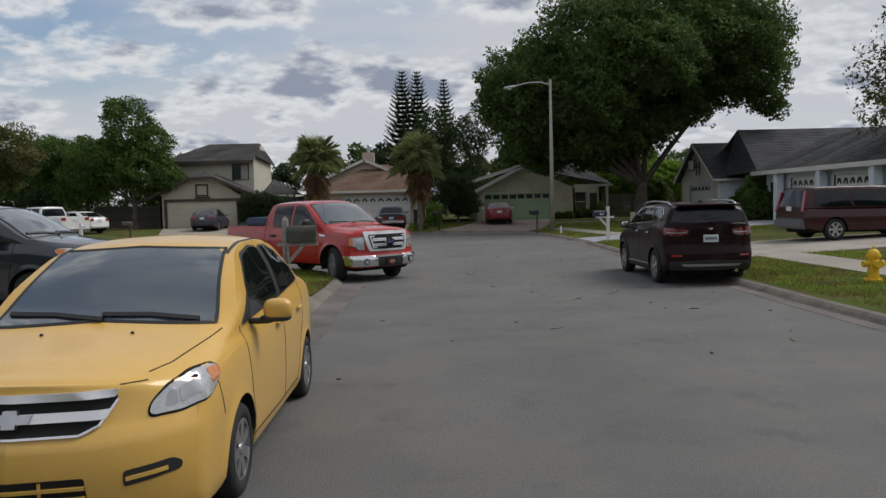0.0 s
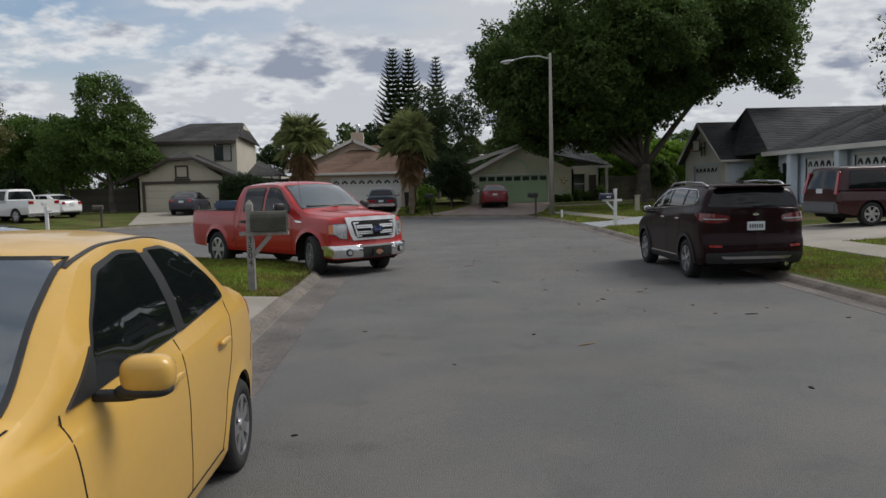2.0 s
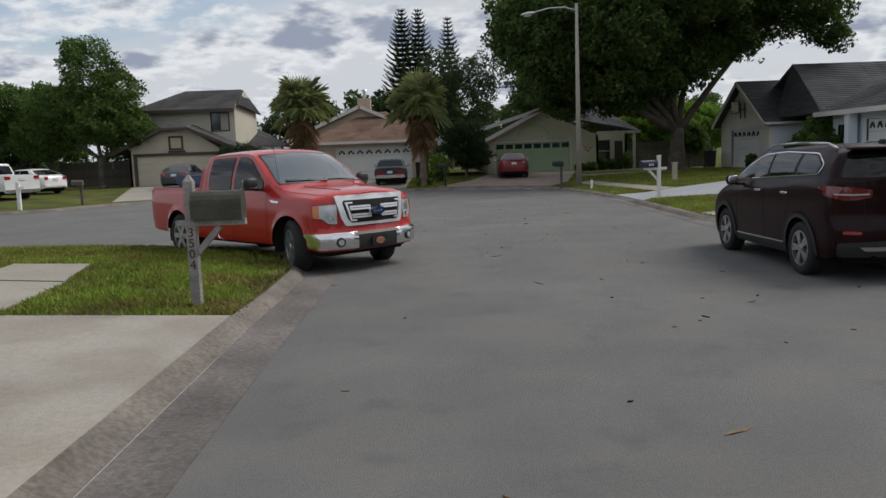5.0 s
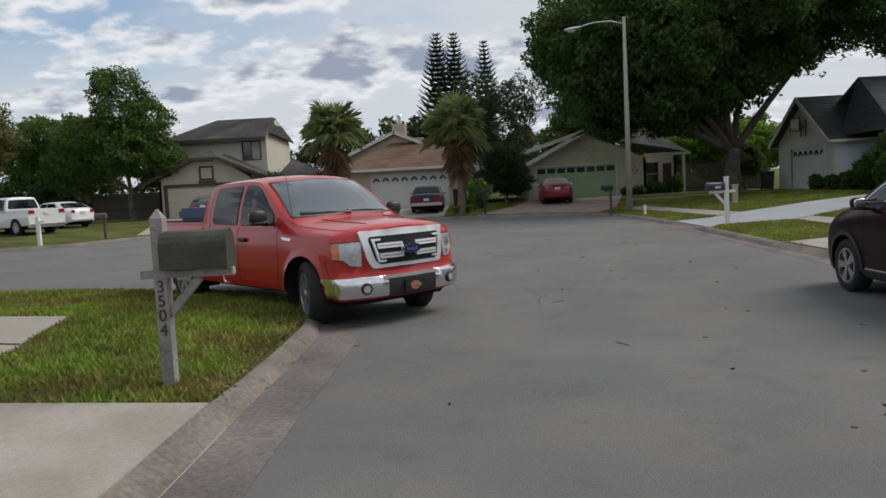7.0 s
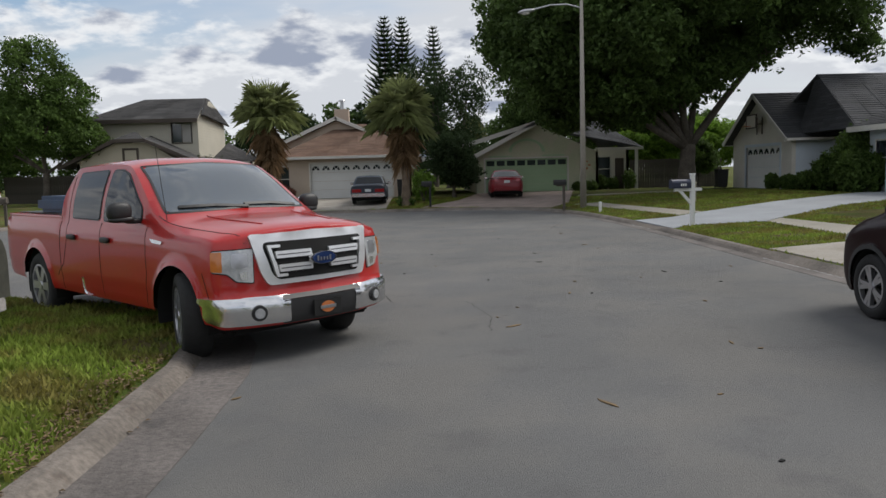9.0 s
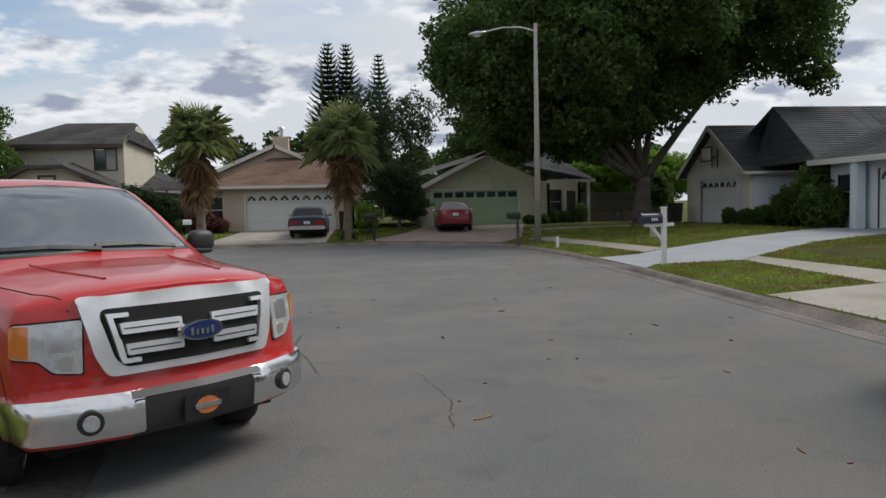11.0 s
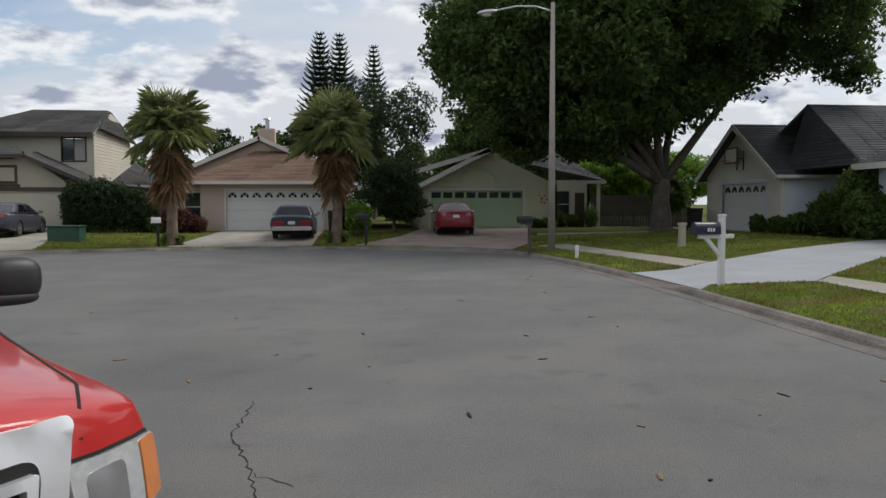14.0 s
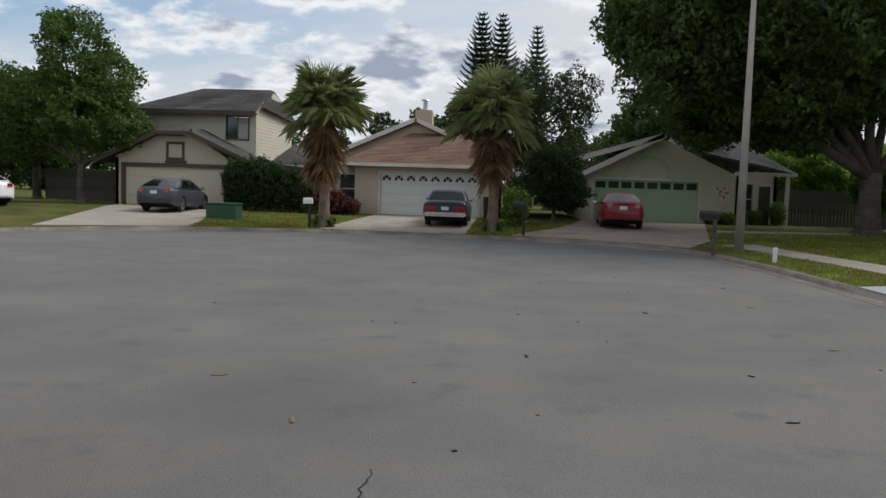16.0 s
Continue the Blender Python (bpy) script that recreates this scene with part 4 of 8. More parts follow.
class Car:
    """A vehicle body. x runs to the front from the rear bumper, y to its left, z up."""

    def __init__(self, name, label, m, spec, category="car", group=""):
        self.s = spec
        self.root = thing(name, m, label, category, group)
        self.body()

    def half(self, x):
        return smooth_keys(self.s["width"], x)

    def belt(self, x):
        return lerp_list(self.s["belt"], x)

    def low(self, x):
        z = lerp_list(self.s["sill"], x)
        for xw in self.s["wheels"]:
            R = self.s["arch"]
            d = abs(x - xw)
            if d < R:
                z = max(z, self.s["r"] + math.sqrt(R * R - d * d) * 1.0)
        return z

    def body(self):
        s = self.s
        L = s["length"]
        xs = set(np.round(np.linspace(0, L, 60), 3))
        for xw in s["wheels"]:
            R = s["arch"]
            xs |= {round(xw + R * math.cos(a), 3) for a in np.linspace(0, math.pi, 19)}
            xs |= {round(xw - R - 0.001, 3), round(xw + R + 0.001, 3)}
        for keys in (s["belt"], s["top"], s["sill"], s["width"]):
            xs |= {round(k[0], 3) for k in keys}
        xs = sorted(x for x in xs if 0 <= x <= L)
        verts, faces, n = [], [], 0
        prof = s.get("prof", [(0.0, 0.955), (0.18, 0.985), (0.45, 1.0), (0.66, 0.995), (0.70, 0.982), (0.90, 0.965), (1.0, 0.93)])
        for x in xs:
            w, zb, zs, zt = self.half(x), self.low(x), self.belt(x), smooth_keys(s["top"], x)
            zs = min(zs, zt - 0.01)
            zb = min(zb, zs - 0.02)
            z0 = lerp_list(s["sill"], x)
            row = []
            for f, k in prof:
                z = z0 + (zs - z0) * f
                z = max(z, zb + f * 0.004)
                row.append((x, w * k, z))
            row += [(x, w * 0.86, zs + (zt - zs) * 0.55), (x, w * 0.62, zs + (zt - zs) * 0.88), (x, w * 0.3, zt), (x, 0, zt)]
            full = row + [(p[0], -p[1], p[2]) for p in row[-2::-1]]
            n = len(full)
            verts += full
        for i in range(len(xs) - 1):
            for j in range(n - 1):
                a = i * n + j
                faces.append((a, a + n, a + n + 1, a + 1))
        k = (len(xs) - 1) * n
        faces.append(tuple(range(n)))
        faces.append(tuple(range(k + n - 1, k - 1, -1)))
        body = mesh_ob("body", verts, faces, s["paint"], self.root, smooth=True)
        mod = body.modifiers.new("edges", "EDGE_SPLIT")
        mod.split_angle = radians(38)
        # underside and wheel wells
        bm = box_bm(0.3, L - 0.62, -s["w"] * 0.78, s["w"] * 0.78, s["clear"], s["clear"] + 0.42, 0.03)
        part("underbody", bm, "under", self.root)
        for xw in s["wheels"]:
            for sd in (-1, 1):
                bm = bmesh.new()
                rows = []
                R = s["arch"] + 0.012
                for a in np.linspace(-0.25, math.pi + 0.25, 18):
                    rows.append([bm.verts.new((xw + R * math.cos(a), sd * (s["w"] * q), s["r"] + R * math.sin(a))) for q in (0.975, 0.62)])
                for p, q in zip(rows, rows[1:]):
                    bm.faces.new((p[0], q[0], q[1], p[1]))
                bm.faces.new([p[1] for p in rows])
                part("wheel_well", bm, "under", self.root)
                wheel(self.root, xw, sd * (s["w"] * 0.955), s["r"], s.get("tyre", 0.2), s.get("spokes", 6), s.get("rim", "alloy"), s.get("split", False))
        self.cabin()

    def cabin(self):
        s = self.s
        c = s["cabin"]
        # corner heights of the glasshouse: belt and roof outlines
        fb, ft, rt, rb = c["front_base"], c["front_top"], c["rear_top"], c["rear_base"]
        zb, zr, wb, wr = c["belt"], c["roof"], c["wb"], c["wr"]
        bulge_f, bulge_r = c.get("bf", 0.12), c.get("br", 0.08)
        zf = c.get("front_z", zb)
        zrr = c.get("rear_z", zb)

        def P(u, v):
            """u goes round from 0 front centre: 0..1 front half, 1..2 side, 2..3 rear half; v from belt to roof."""
            if u <= 1:
                b = Vector((fb + bulge_f * (1 - u * u), wb * u * 0.96, zf))
                t = Vector((ft + bulge_f * 0.8 * (1 - u * u), wr * u * 0.93, zr - 0.015 + 0.02 * (1 - u * u)))
            elif u <= 2:
                k = u - 1
                b = Vector((fb + (rb - fb) * k, wb * (0.96 + 0.16 * k * (1 - k)), zf + (zrr - zf) * k))
                t = Vector((ft + (rt - ft) * k, wr * (0.93 + 0.28 * k * (1 - k)), zr - 0.015 + 0.06 * k * (1 - k)))
            else:
                k = 3 - u
                b = Vector((rb - bulge_r * (1 - k * k), wb * k * 0.96, zrr))
                t = Vector((rt - bulge_r * (1 - k * k), wr * k * 0.93, zr - 0.015 + 0.02 * (1 - k * k)))
            p = b.lerp(t, v)
            p.y += 0.035 * math.sin(math.pi * v) * min(1, u if u < 1 else (3 - u if u > 2 else 1))
            if u <= 1:
                p.x += 0.03 * math.sin(math.pi * v)
            return p

        self.P = P
        us = [i / 8 for i in range(0, 8)] + [1 + i / 14 for i in range(0, 14)] + [2 + i / 8 for i in range(0, 9)]
        ring = [(u, 1) for u in us] + [(u, -1) for u in us[-2:0:-1]]
        vs_ = [0, 0.25, 0.5, 0.75, 0.95, 1.0]
        verts, faces = [], []
        n = len(ring)

        def at(u, sd, v):
            p = P(u, min(v, 1))
            return Vector((p.x, p.y * sd, p.z))
        for v in vs_:
            verts += [at(u, sd, v) for u, sd in ring]
        mid = Vector(((ft + rt) / 2, 0, zr))
        for shrink, up in ((0.93, 0.022), (0.6, 0.045), (0.2, 0.052)):
            for u, sd in ring:
                p = at(u, sd, 1)
                verts.append(Vector((mid.x + (p.x - mid.x) * shrink, p.y * shrink, p.z + up)))
        rows = len(vs_) + 3
        for i in range(rows - 1):
            for j in range(n):
                a, b = i * n + j, i * n + (j + 1) % n
                faces.append((a, b, b + n, a + n))
        faces.append(tuple((rows - 1) * n + j for j in range(n)))
        mesh_ob("roof", verts, faces, s["paint"], self.root, smooth=True)

        def pane(name, u0, u1, v0, v1, sd, material, lift=0.008, cut=None, label=""):
            N, K = 10, 6
            vv, ff = [], []
            for i in range(N + 1):
                for j in range(K + 1):
                    u, v = u0 + (u1 - u0) * i / N, v0 + (v1 - v0) * j / K
                    if cut:
                        u, v = cut(i / N, j / K, u, v)
                    p = P(max(0, min(3, u if u > 0 else 0)), v) if u >= 0 else P(-u, v)
                    e = 0.01
                    uu = abs(u)
                    du = P(min(uu + e, 3), v) - P(max(uu - e, 0), v)
                    dv = P(uu, min(v + e, 1)) - P(uu, max(v - e, 0))
                    nrm = dv.cross(du)
                    if nrm.length > 0:
                        nrm.normalize()
                    if nrm.y < 0:
                        nrm = -nrm
                    if uu < 1 and nrm.x < 0:
                        nrm = -nrm
                    q = p + nrm * lift
                    y = q.y if u >= 0 else -q.y
                    vv.append((q.x, y * sd, q.z))
            for i in range(N):
                for j in range(K):
                    a = i * (K + 1) + j
                    ff.append((a, a + K + 1, a + K + 2, a + 1))
            return mesh_ob(name, vv, ff, material, self.root, smooth=True, label=label)

        self.pane = pane
        pane("windscreen", -0.93, 0.93, 0.05, 0.9, 1, "windscreen", 0.008)
        if c.get("rear_glass", True):
            v0, v1 = c.get("rear_v", (0.12, 0.88))
            vv = pane("rear_window", 2.10, 3.0, v0, v1, 1, "carglass", 0.008)
            pane("rear_window", 2.10, 3.0, v0, v1, -1, "carglass", 0.008)
        for sd in (1, -1):
            for a, b in c["windows"]:
                first, last = a == c["windows"][0][0], b == c["windows"][-1][1]
                pane("side_window", a, b, 0.07, 0.88, sd, "carglass", 0.008,
                     cut=(lambda i, j, u, v, first=first, last=last, a=a, b=b: (u, v)))

    def box(self, name, x0, x1, y0, y1, z0, z1, material, bevel=0.01, both=False, label=""):
        out = []
        for sd in ((1, -1) if both else (1,)):
            a, b = sorted((y0 * sd, y1 * sd))
            out.append(part(name, box_bm(x0, x1, a, b, z0, z1, bevel), material, self.root, label))
        return out

    def skin(self, name, pts, material, sd=1, depth=0.02, label="", axis="x"):
        """A shaped plate: its outline in world-of-the-car points, pushed out by depth along the axis."""
        bm = bmesh.new()
        v = [bm.verts.new((p[0], p[1] * sd, p[2])) for p in pts]
        d = Vector((depth, 0, 0)) if axis == "x" else (Vector((0, depth * sd, 0)) if axis == "y" else Vector((0, 0, depth)))
        w = [bm.verts.new(q.co + d) for q in v]
        bm.faces.new(v)
        bm.faces.new(w[::-1])
        for i in range(len(v)):
            k = (i + 1) % len(v)
            bm.faces.new((v[i], v[k], w[k], w[i]))
        bmesh.ops.bevel(bm, geom=bm.edges[:], offset=min(0.006, abs(depth) * 0.3), segments=1, affect="EDGES")
        return part(name, bm, material, self.root, label)

    def line_y(self, name, pts, material="under", w=0.006):
        """A thin joint along the side of the body: (x, z) points."""
        for sd in (1, -1):
            bm = bmesh.new()
            for (x0, z0), (x1, z1) in zip(pts, pts[1:]):
                y0, y1 = self.side_y(x0, z0) + 0.003, self.side_y(x1, z1) + 0.003
                d = Vector((x1 - x0, 0, z1 - z0)).normalized()
                p = Vector((-d.z, 0, d.x)) * w
                a, b = Vector((x0, y0, z0)), Vector((x1, y1, z1))
                vs = [bm.verts.new((q.x, q.y * sd, q.z)) for q in (a - p, b - p, b + p, a + p)]
                bm.faces.new(vs)
            part(name, bm, material, self.root)

    def side_y(self, x, z):
        s = self.s
        w, zs = self.half(x), self.belt(x)
        zt = smooth_keys(s["top"], x)
        z0 = lerp_list(s["sill"], x)
        zs = min(zs, zt - 0.01)
        if z > zs:
            f = (z - zs) / max(0.01, zt - zs)
            return w * lerp_list([(0, 0.93), (0.55, 0.86), (0.88, 0.62), (1.0, 0.3)], min(1, f))
        f = (z - z0) / max(0.01, zs - z0)
        prof = s.get("prof", [(0.0, 0.955), (0.18, 0.985), (0.45, 1.0), (0.66, 0.995), (0.70, 0.982), (0.90, 0.965), (1.0, 0.93)])
        return w * lerp_list(prof, max(0, min(1, f)))


def mirror(car, x, y, z, w, h, d, material, arm="plastic"):
    for sd in (1, -1):
        bm = box_bm(x - d / 2, x + d / 2, min(sd * y, sd * (y + w)), max(sd * y, sd * (y + w)), z, z + h, 0.035)
        mi = part("mirror", bm, material, car.root, smooth=True)
        part("mirror_arm", box_bm(x - 0.03, x + 0.03, min(sd * (y - 0.09), sd * (y + 0.05)), max(sd * (y - 0.09), sd * (y + 0.05)), z - 0.02, z + 0.05, 0.012), arm, mi)
        bm = box_bm(x - d / 2 - 0.008, x - d / 2 + 0.004, min(sd * (y + 0.02), sd * (y + w - 0.02)), max(sd * (y + 0.02), sd * (y + w - 0.02)), z + 0.02, z + h - 0.02)
        part("mirror_glass", bm, "chrome", mi)


def curve(keys, x):
    """A smooth line through keys that never overshoots them."""
    n = len(keys)
    if x <= keys[0][0]:
        return keys[0][1]
    if x >= keys[-1][0]:
        return keys[-1][1]
    i = next(k for k in range(n - 1) if x <= keys[k + 1][0])
    d = [(keys[k + 1][1] - keys[k][1]) / (keys[k + 1][0] - keys[k][0]) for k in range(n - 1)]

    def slope(k):
        if k == 0 or k == n - 1:
            return d[0] if k == 0 else d[-1]
        a, b = d[k - 1], d[k]
        return 0.0 if a * b <= 0 else 2 * a * b / (a + b)
    h = keys[i + 1][0] - keys[i][0]
    t = (x - keys[i][0]) / h
    return (keys[i][1] * (1 + 2 * t) * (1 - t) ** 2 + keys[i + 1][1] * t * t * (3 - 2 * t)
            + h * slope(i) * t * (1 - t) ** 2 + h * slope(i + 1) * t * t * (t - 1))


def rounded(pts, r=0.03, n=4):
    """The outline with its corners rounded."""
    P = [Vector(p) for p in pts]
    out = []
    for i, p in enumerate(P):
        a, b = P[i - 1] - p, P[(i + 1) % len(P)] - p
        q0, q1 = p + a.normalized() * min(r, a.length * 0.45), p + b.normalized() * min(r, b.length * 0.45)
        for k in range(n + 1):
            t = k / n
            out.append(q0 * (1 - t) ** 2 + p * 2 * t * (1 - t) + q1 * t * t)
    return out


class Shell:
    """One smooth vehicle skin from sill to roof, with trim laid on it. x runs to the front, y to its left, z up."""

    def __init__(self, name, label, m, spec, category="car"):
        self.s = spec
        self.root = thing(name, m, label, category)
        self.skin()

    def skin(self):
        s = self.s
        L, R, r = s["length"], s["arch"], s["r"]
        xs = set(np.round(0.5 * L * (1 - np.cos(np.linspace(0, math.pi, 80))), 3))
        for xw in s["wheels"]:
            xs |= {round(xw + R * math.cos(a), 3) for a in np.linspace(0, math.pi, 25)}
            xs |= {round(xw + d, 3) for d in (-R - 0.03, -R - 0.002, R + 0.002, R + 0.03)}
        xs |= {k[0] for k in s["top"]} | {k[0] for k in s["rail_z"]}
        xs = sorted(float(x) for x in xs if 0 <= x <= L)
        prof, nose, tail = s["prof"], s["nose"], s["tail"]
        verts, faces = [], []
        for x in xs:
            W, z0, zb = curve(s["width"], x), curve(s["sill"], x), curve(s["belt"], x)
            yr, zr, zt = curve(s["rail_y"], x), curve(s["rail_z"], x), curve(s["top"], x)
            yr = min(yr, W * 0.95)
            low = z0
            for xw in s["wheels"]:
                if abs(x - xw) < R:
                    low = max(low, r + math.sqrt(R * R - (x - xw) ** 2))
            row = []
            for k in range(15):
                z = low + (zb - low) * k / 14
                y = W * curve(prof, (z - z0) / (zb - z0))
                for xw in s["wheels"]:
                    d = math.hypot(x - xw, z - r) - R
                    if z > r * 0.7:
                        y += s.get("flare", 0.016) * math.exp(-(max(d, 0) / 0.05) ** 2)
                row.append((y, z))
            yb = row[-1][0]
            for k in range(1, 6):
                t = k / 5
                row.append((yb + (yr - yb) * t + 0.03 * math.sin(math.pi * t) * min(1, (zr - zb) * 3), zb + (zr - zb) * t))
            for k in range(1, 9):
                y = yr * (1 - k / 8) ** 1.25
                row.append((y, zr + (zt - zr) * (1 - (y / yr) ** s.get("crown", 2.4))))
            out = []
            f = max(0, min(1, (x - (L - 0.7)) / 0.7)) ** 2
            b = max(0, min(1, (0.6 - x) / 0.6)) ** 2
            for y, z in row:
                q = abs(y) / W
                dx = f * (curve(nose, z) - s["plan_front"] * q ** 2.6) - b * (curve(tail, z) - s["plan_rear"] * q ** 3)
                out.append((x + dx, y, z))
            full = out + [(p[0], -p[1], p[2]) for p in out[-2::-1]]
            n = len(full)
            verts += full
        for i in range(len(xs) - 1):
            for j in range(n - 1):
                a = i * n + j
                faces.append((a, a + n, a + n + 1, a + 1))
        # the ends close over rings that swell a little
        for start, sign in ((0, -1), ((len(xs) - 1) * n, 1)):
            ring = [Vector(v) for v in verts[start:start + n]]
            prev = list(range(start, start + n))
            for t, out in ((0.94, 0.018), (0.8, 0.03), (0.5, 0.036), (0.0, 0.038)):
                k0 = len(verts)
                w = max(abs(p.y) for p in ring)
                bow, power = (s["plan_front"], 2.6) if sign > 0 else (s["plan_rear"], 3)
                for p in ring:
                    q = abs(p.y) / w
                    verts.append((p.x + sign * (out * 0.6 + bow * (q ** power - (q * t) ** power)), p.y * t, p.z))
                for j in range(n - 1):
                    f = (prev[j], prev[j + 1], k0 + j + 1, k0 + j)
                    faces.append(f if sign < 0 else f[::-1])
                prev = list(range(k0, k0 + n))
        ob = mesh_ob("body", verts, faces, s["paint"], self.root, smooth=True)
        mod = ob.modifiers.new("edges", "EDGE_SPLIT")
        mod.split_angle = radians(42)
        self.tree = BVHTree.FromPolygons([Vector(v) for v in verts], faces)
        w = curve(s["width"], L / 2)
        bm = box_bm(0.35, L - 0.7, -w * 0.72, w * 0.72, s["clear"], s["clear"] + 0.42, 0.03)
        part("underbody", bm, "under", self.root)
        for xw in s["wheels"]:
            for sd in (-1, 1):
                bm = bmesh.new()
                rows = []
                for a in np.linspace(-0.25, math.pi + 0.25, 18):
                    rows.append([bm.verts.new((xw + (R + 0.004) * math.cos(a), sd * (w * q), r + (R + 0.004) * math.sin(a))) for q in (0.965, 0.6)])
                for p, q in zip(rows, rows[1:]):
                    bm.faces.new((p[0], q[0], q[1], p[1]))
                bm.faces.new([p[1] for p in rows])
                part("wheel_well", bm, "under", self.root)
                wh = wheel(self.root, xw, sd * w * s.get("inset", 0.975), r, s.get("tyre", 0.2), s.get("spokes", 6), s.get("rim", "alloy"), s.get("split", False))
                turn = s.get("steer", 0)
                if turn and xw > L / 2:
                    c = pose(xw, sd * (w * 0.86), 0)
                    wh.matrix_local = c @ Matrix.Rotation(radians(turn), 4, "Z") @ c.inverted()

    def hit(self, p, d):
        h, nrm, _, _ = self.tree.ray_cast(p - d * 4, d)
        if h is None:
            h, nrm, _, _ = self.tree.find_nearest(p)
        if nrm.dot(d) > 0:
            nrm = -nrm
        return h, nrm

    def lay(self, name, pts, material, d, lift=0.006, sd=1, r=0.0, parent=None, label="", deep=0.02, grid=0.045, smooth=True):
        """A plate with this outline that follows the skin, seen along d; it stands lift proud."""
        pts = rounded(pts, r) if r else [Vector(p) for p in pts]
        pts = [Vector((p[0], p[1] * sd, p[2])) for p in pts]
        d = Vector((d[0], d[1] * sd, d[2])).normalized()
        u = d.cross(Vector((0, 0, 1)) if abs(d.z) < 0.9 else Vector((1, 0, 0))).normalized()
        v = u.cross(d)
        o = pts[0]
        line = []
        for a, b in zip(pts, pts[1:] + pts[:1]):
            n = max(1, int((b - a).length / grid))
            line += [a.lerp(b, k / n) for k in range(n)]
        flat = [((p - o).dot(u), (p - o).dot(v)) for p in line]
        xs, ys = [p[0] for p in flat], [p[1] for p in flat]
        inner = np.array([(x, y) for x in np.arange(min(xs) + grid / 2, max(xs), grid) for y in np.arange(min(ys) + grid / 2, max(ys), grid)] or [(1e6, 1e6)])
        inner = inner[inside_many(inner, flat)]
        F = np.array(flat)
        inner = [tuple(p) for p in inner if np.min(np.hypot(F[:, 0] - p[0], F[:, 1] - p[1])) > grid * 0.35]
        vs, fs = sheet(flat, (), inner)
        verts = []
        for w in vs:
            h, nrm = self.hit(o + u * w.x + v * w.y, d)
            nrm = (nrm - d * 0.7).normalized()
            verts.append((h + nrm * lift, nrm))
        n = len(verts)
        co = [p for p, _ in verts] + [p - nrm * (lift + deep) for p, nrm in verts]
        f0 = fs[0]
        flip = (co[f0[1]] - co[f0[0]]).cross(co[f0[2]] - co[f0[0]]).dot(d) > 0
        faces = [f[::-1] if flip else f for f in fs]
        rim = {(a, b) for f in faces for a, b in zip(f, f[1:] + f[:1])}
        faces += [(b, a, a + n, b + n) for a, b in rim if (b, a) not in rim]
        ob = mesh_ob(name, co, faces, material, parent or self.root, smooth=smooth, label=label)
        if smooth:
            ob.modifiers.new("edges", "EDGE_SPLIT").split_angle = radians(50)
        return ob

    def strip(self, name, pts, d, w, material="under", lift=0.003, sd=1, step=0.04, parent=None, label="", closed=False):
        """A narrow band that follows the skin along a line."""
        P = [Vector((p[0], p[1] * sd, p[2])) for p in pts]
        if closed:
            P.append(P[0])
        d = Vector((d[0], d[1] * sd, d[2])).normalized()
        line = []
        for a, b in zip(P, P[1:]):
            n = max(1, int((b - a).length / step))
            line += [a.lerp(b, k / n) for k in range(n)]
        line.append(P[-1])
        at = [self.hit(p, d) for p in line]
        at = [(h, (nrm - d * 0.7).normalized()) for h, nrm in at]
        verts, faces = [], []
        for i, (h, nrm) in enumerate(at):
            t = at[min(i + 1, len(at) - 1)][0] - at[max(i - 1, 0)][0]
            s = t.cross(nrm).normalized() * w
            verts += [h + s, h + s + nrm * lift, h - s + nrm * lift, h - s]
        for i in range(len(at) - 1):
            for j in range(3):
                faces.append((4 * i + j, 4 * i + 4 + j, 4 * i + 5 + j, 4 * i + 1 + j))
        return mesh_ob(name, verts, faces, material, parent or self.root, label=label)


def pebble(cx, cy, cz, sx, sy, sz, power=0.55, m=None):
    """A rounded block about a centre."""
    bm = bmesh.new()
    bmesh.ops.create_uvsphere(bm, u_segments=20, v_segments=12, radius=1)
    for v in bm.verts:
        c = [math.copysign(abs(q) ** power, q) for q in v.co]
        v.co = Vector((cx + c[0] * sx, cy + c[1] * sy, cz + c[2] * sz))
    if m:
        bm.transform(m)
    return bm


def door_mirror(car, x, y, z, w, h, d, material, base="plastic", arm="plastic"):
    """Outside mirrors whose housings start at y and reach w further out, over a dark base."""
    for sd in (1, -1):
        mi = part("mirror", pebble(x, sd * (y + w / 2), z + h * 0.56, d / 2, w / 2, h * 0.44, 0.7), material, car.root, smooth=True)
        part("mirror_base", pebble(x - 0.004, sd * (y + w / 2 - 0.02), z + h * 0.20, d / 2 * 0.98, w / 2 + 0.008, h * 0.15, 0.7), base, mi, smooth=True)
        part("mirror_arm", pebble(x, sd * (y - 0.03), z + h * 0.10, d * 0.28, 0.10, h * 0.12, 0.6), arm, mi, smooth=True)
        part("mirror_glass", pebble(x - d / 2 * 0.93, sd * (y + w / 2), z + h * 0.56, 0.012, w / 2 * 0.84, h * 0.34, 0.6), "chrome", mi, smooth=True)


FRONT, BACK, SIDE, DOWN = (-1, 0, 0), (1, 0, 0), (0, -1, 0), (0, 0, -1)


def side_glass(c, panes, seal=0.022, seal_material="plastic", r=0.05, trim=None):
    """Panes on both sides over one dark seal each; (x, z) outlines."""
    for sd in (1, -1):
        for outline in panes:
            pts = [(x, 0.8, z) for x, z in outline]
            mid = Vector((sum(p[0] for p in pts) / len(pts), 0.8, sum(p[2] for p in pts) / len(pts)))
            grown = [Vector(p) + (Vector(p) - mid).normalized() * seal * 1.3 for p in pts]
            se = c.lay("window_seal", grown, seal_material, SIDE, 0.004, sd, r=r)
            c.lay("side_window", pts, "carglass", SIDE, 0.009, sd, r=r * 0.8, parent=se)


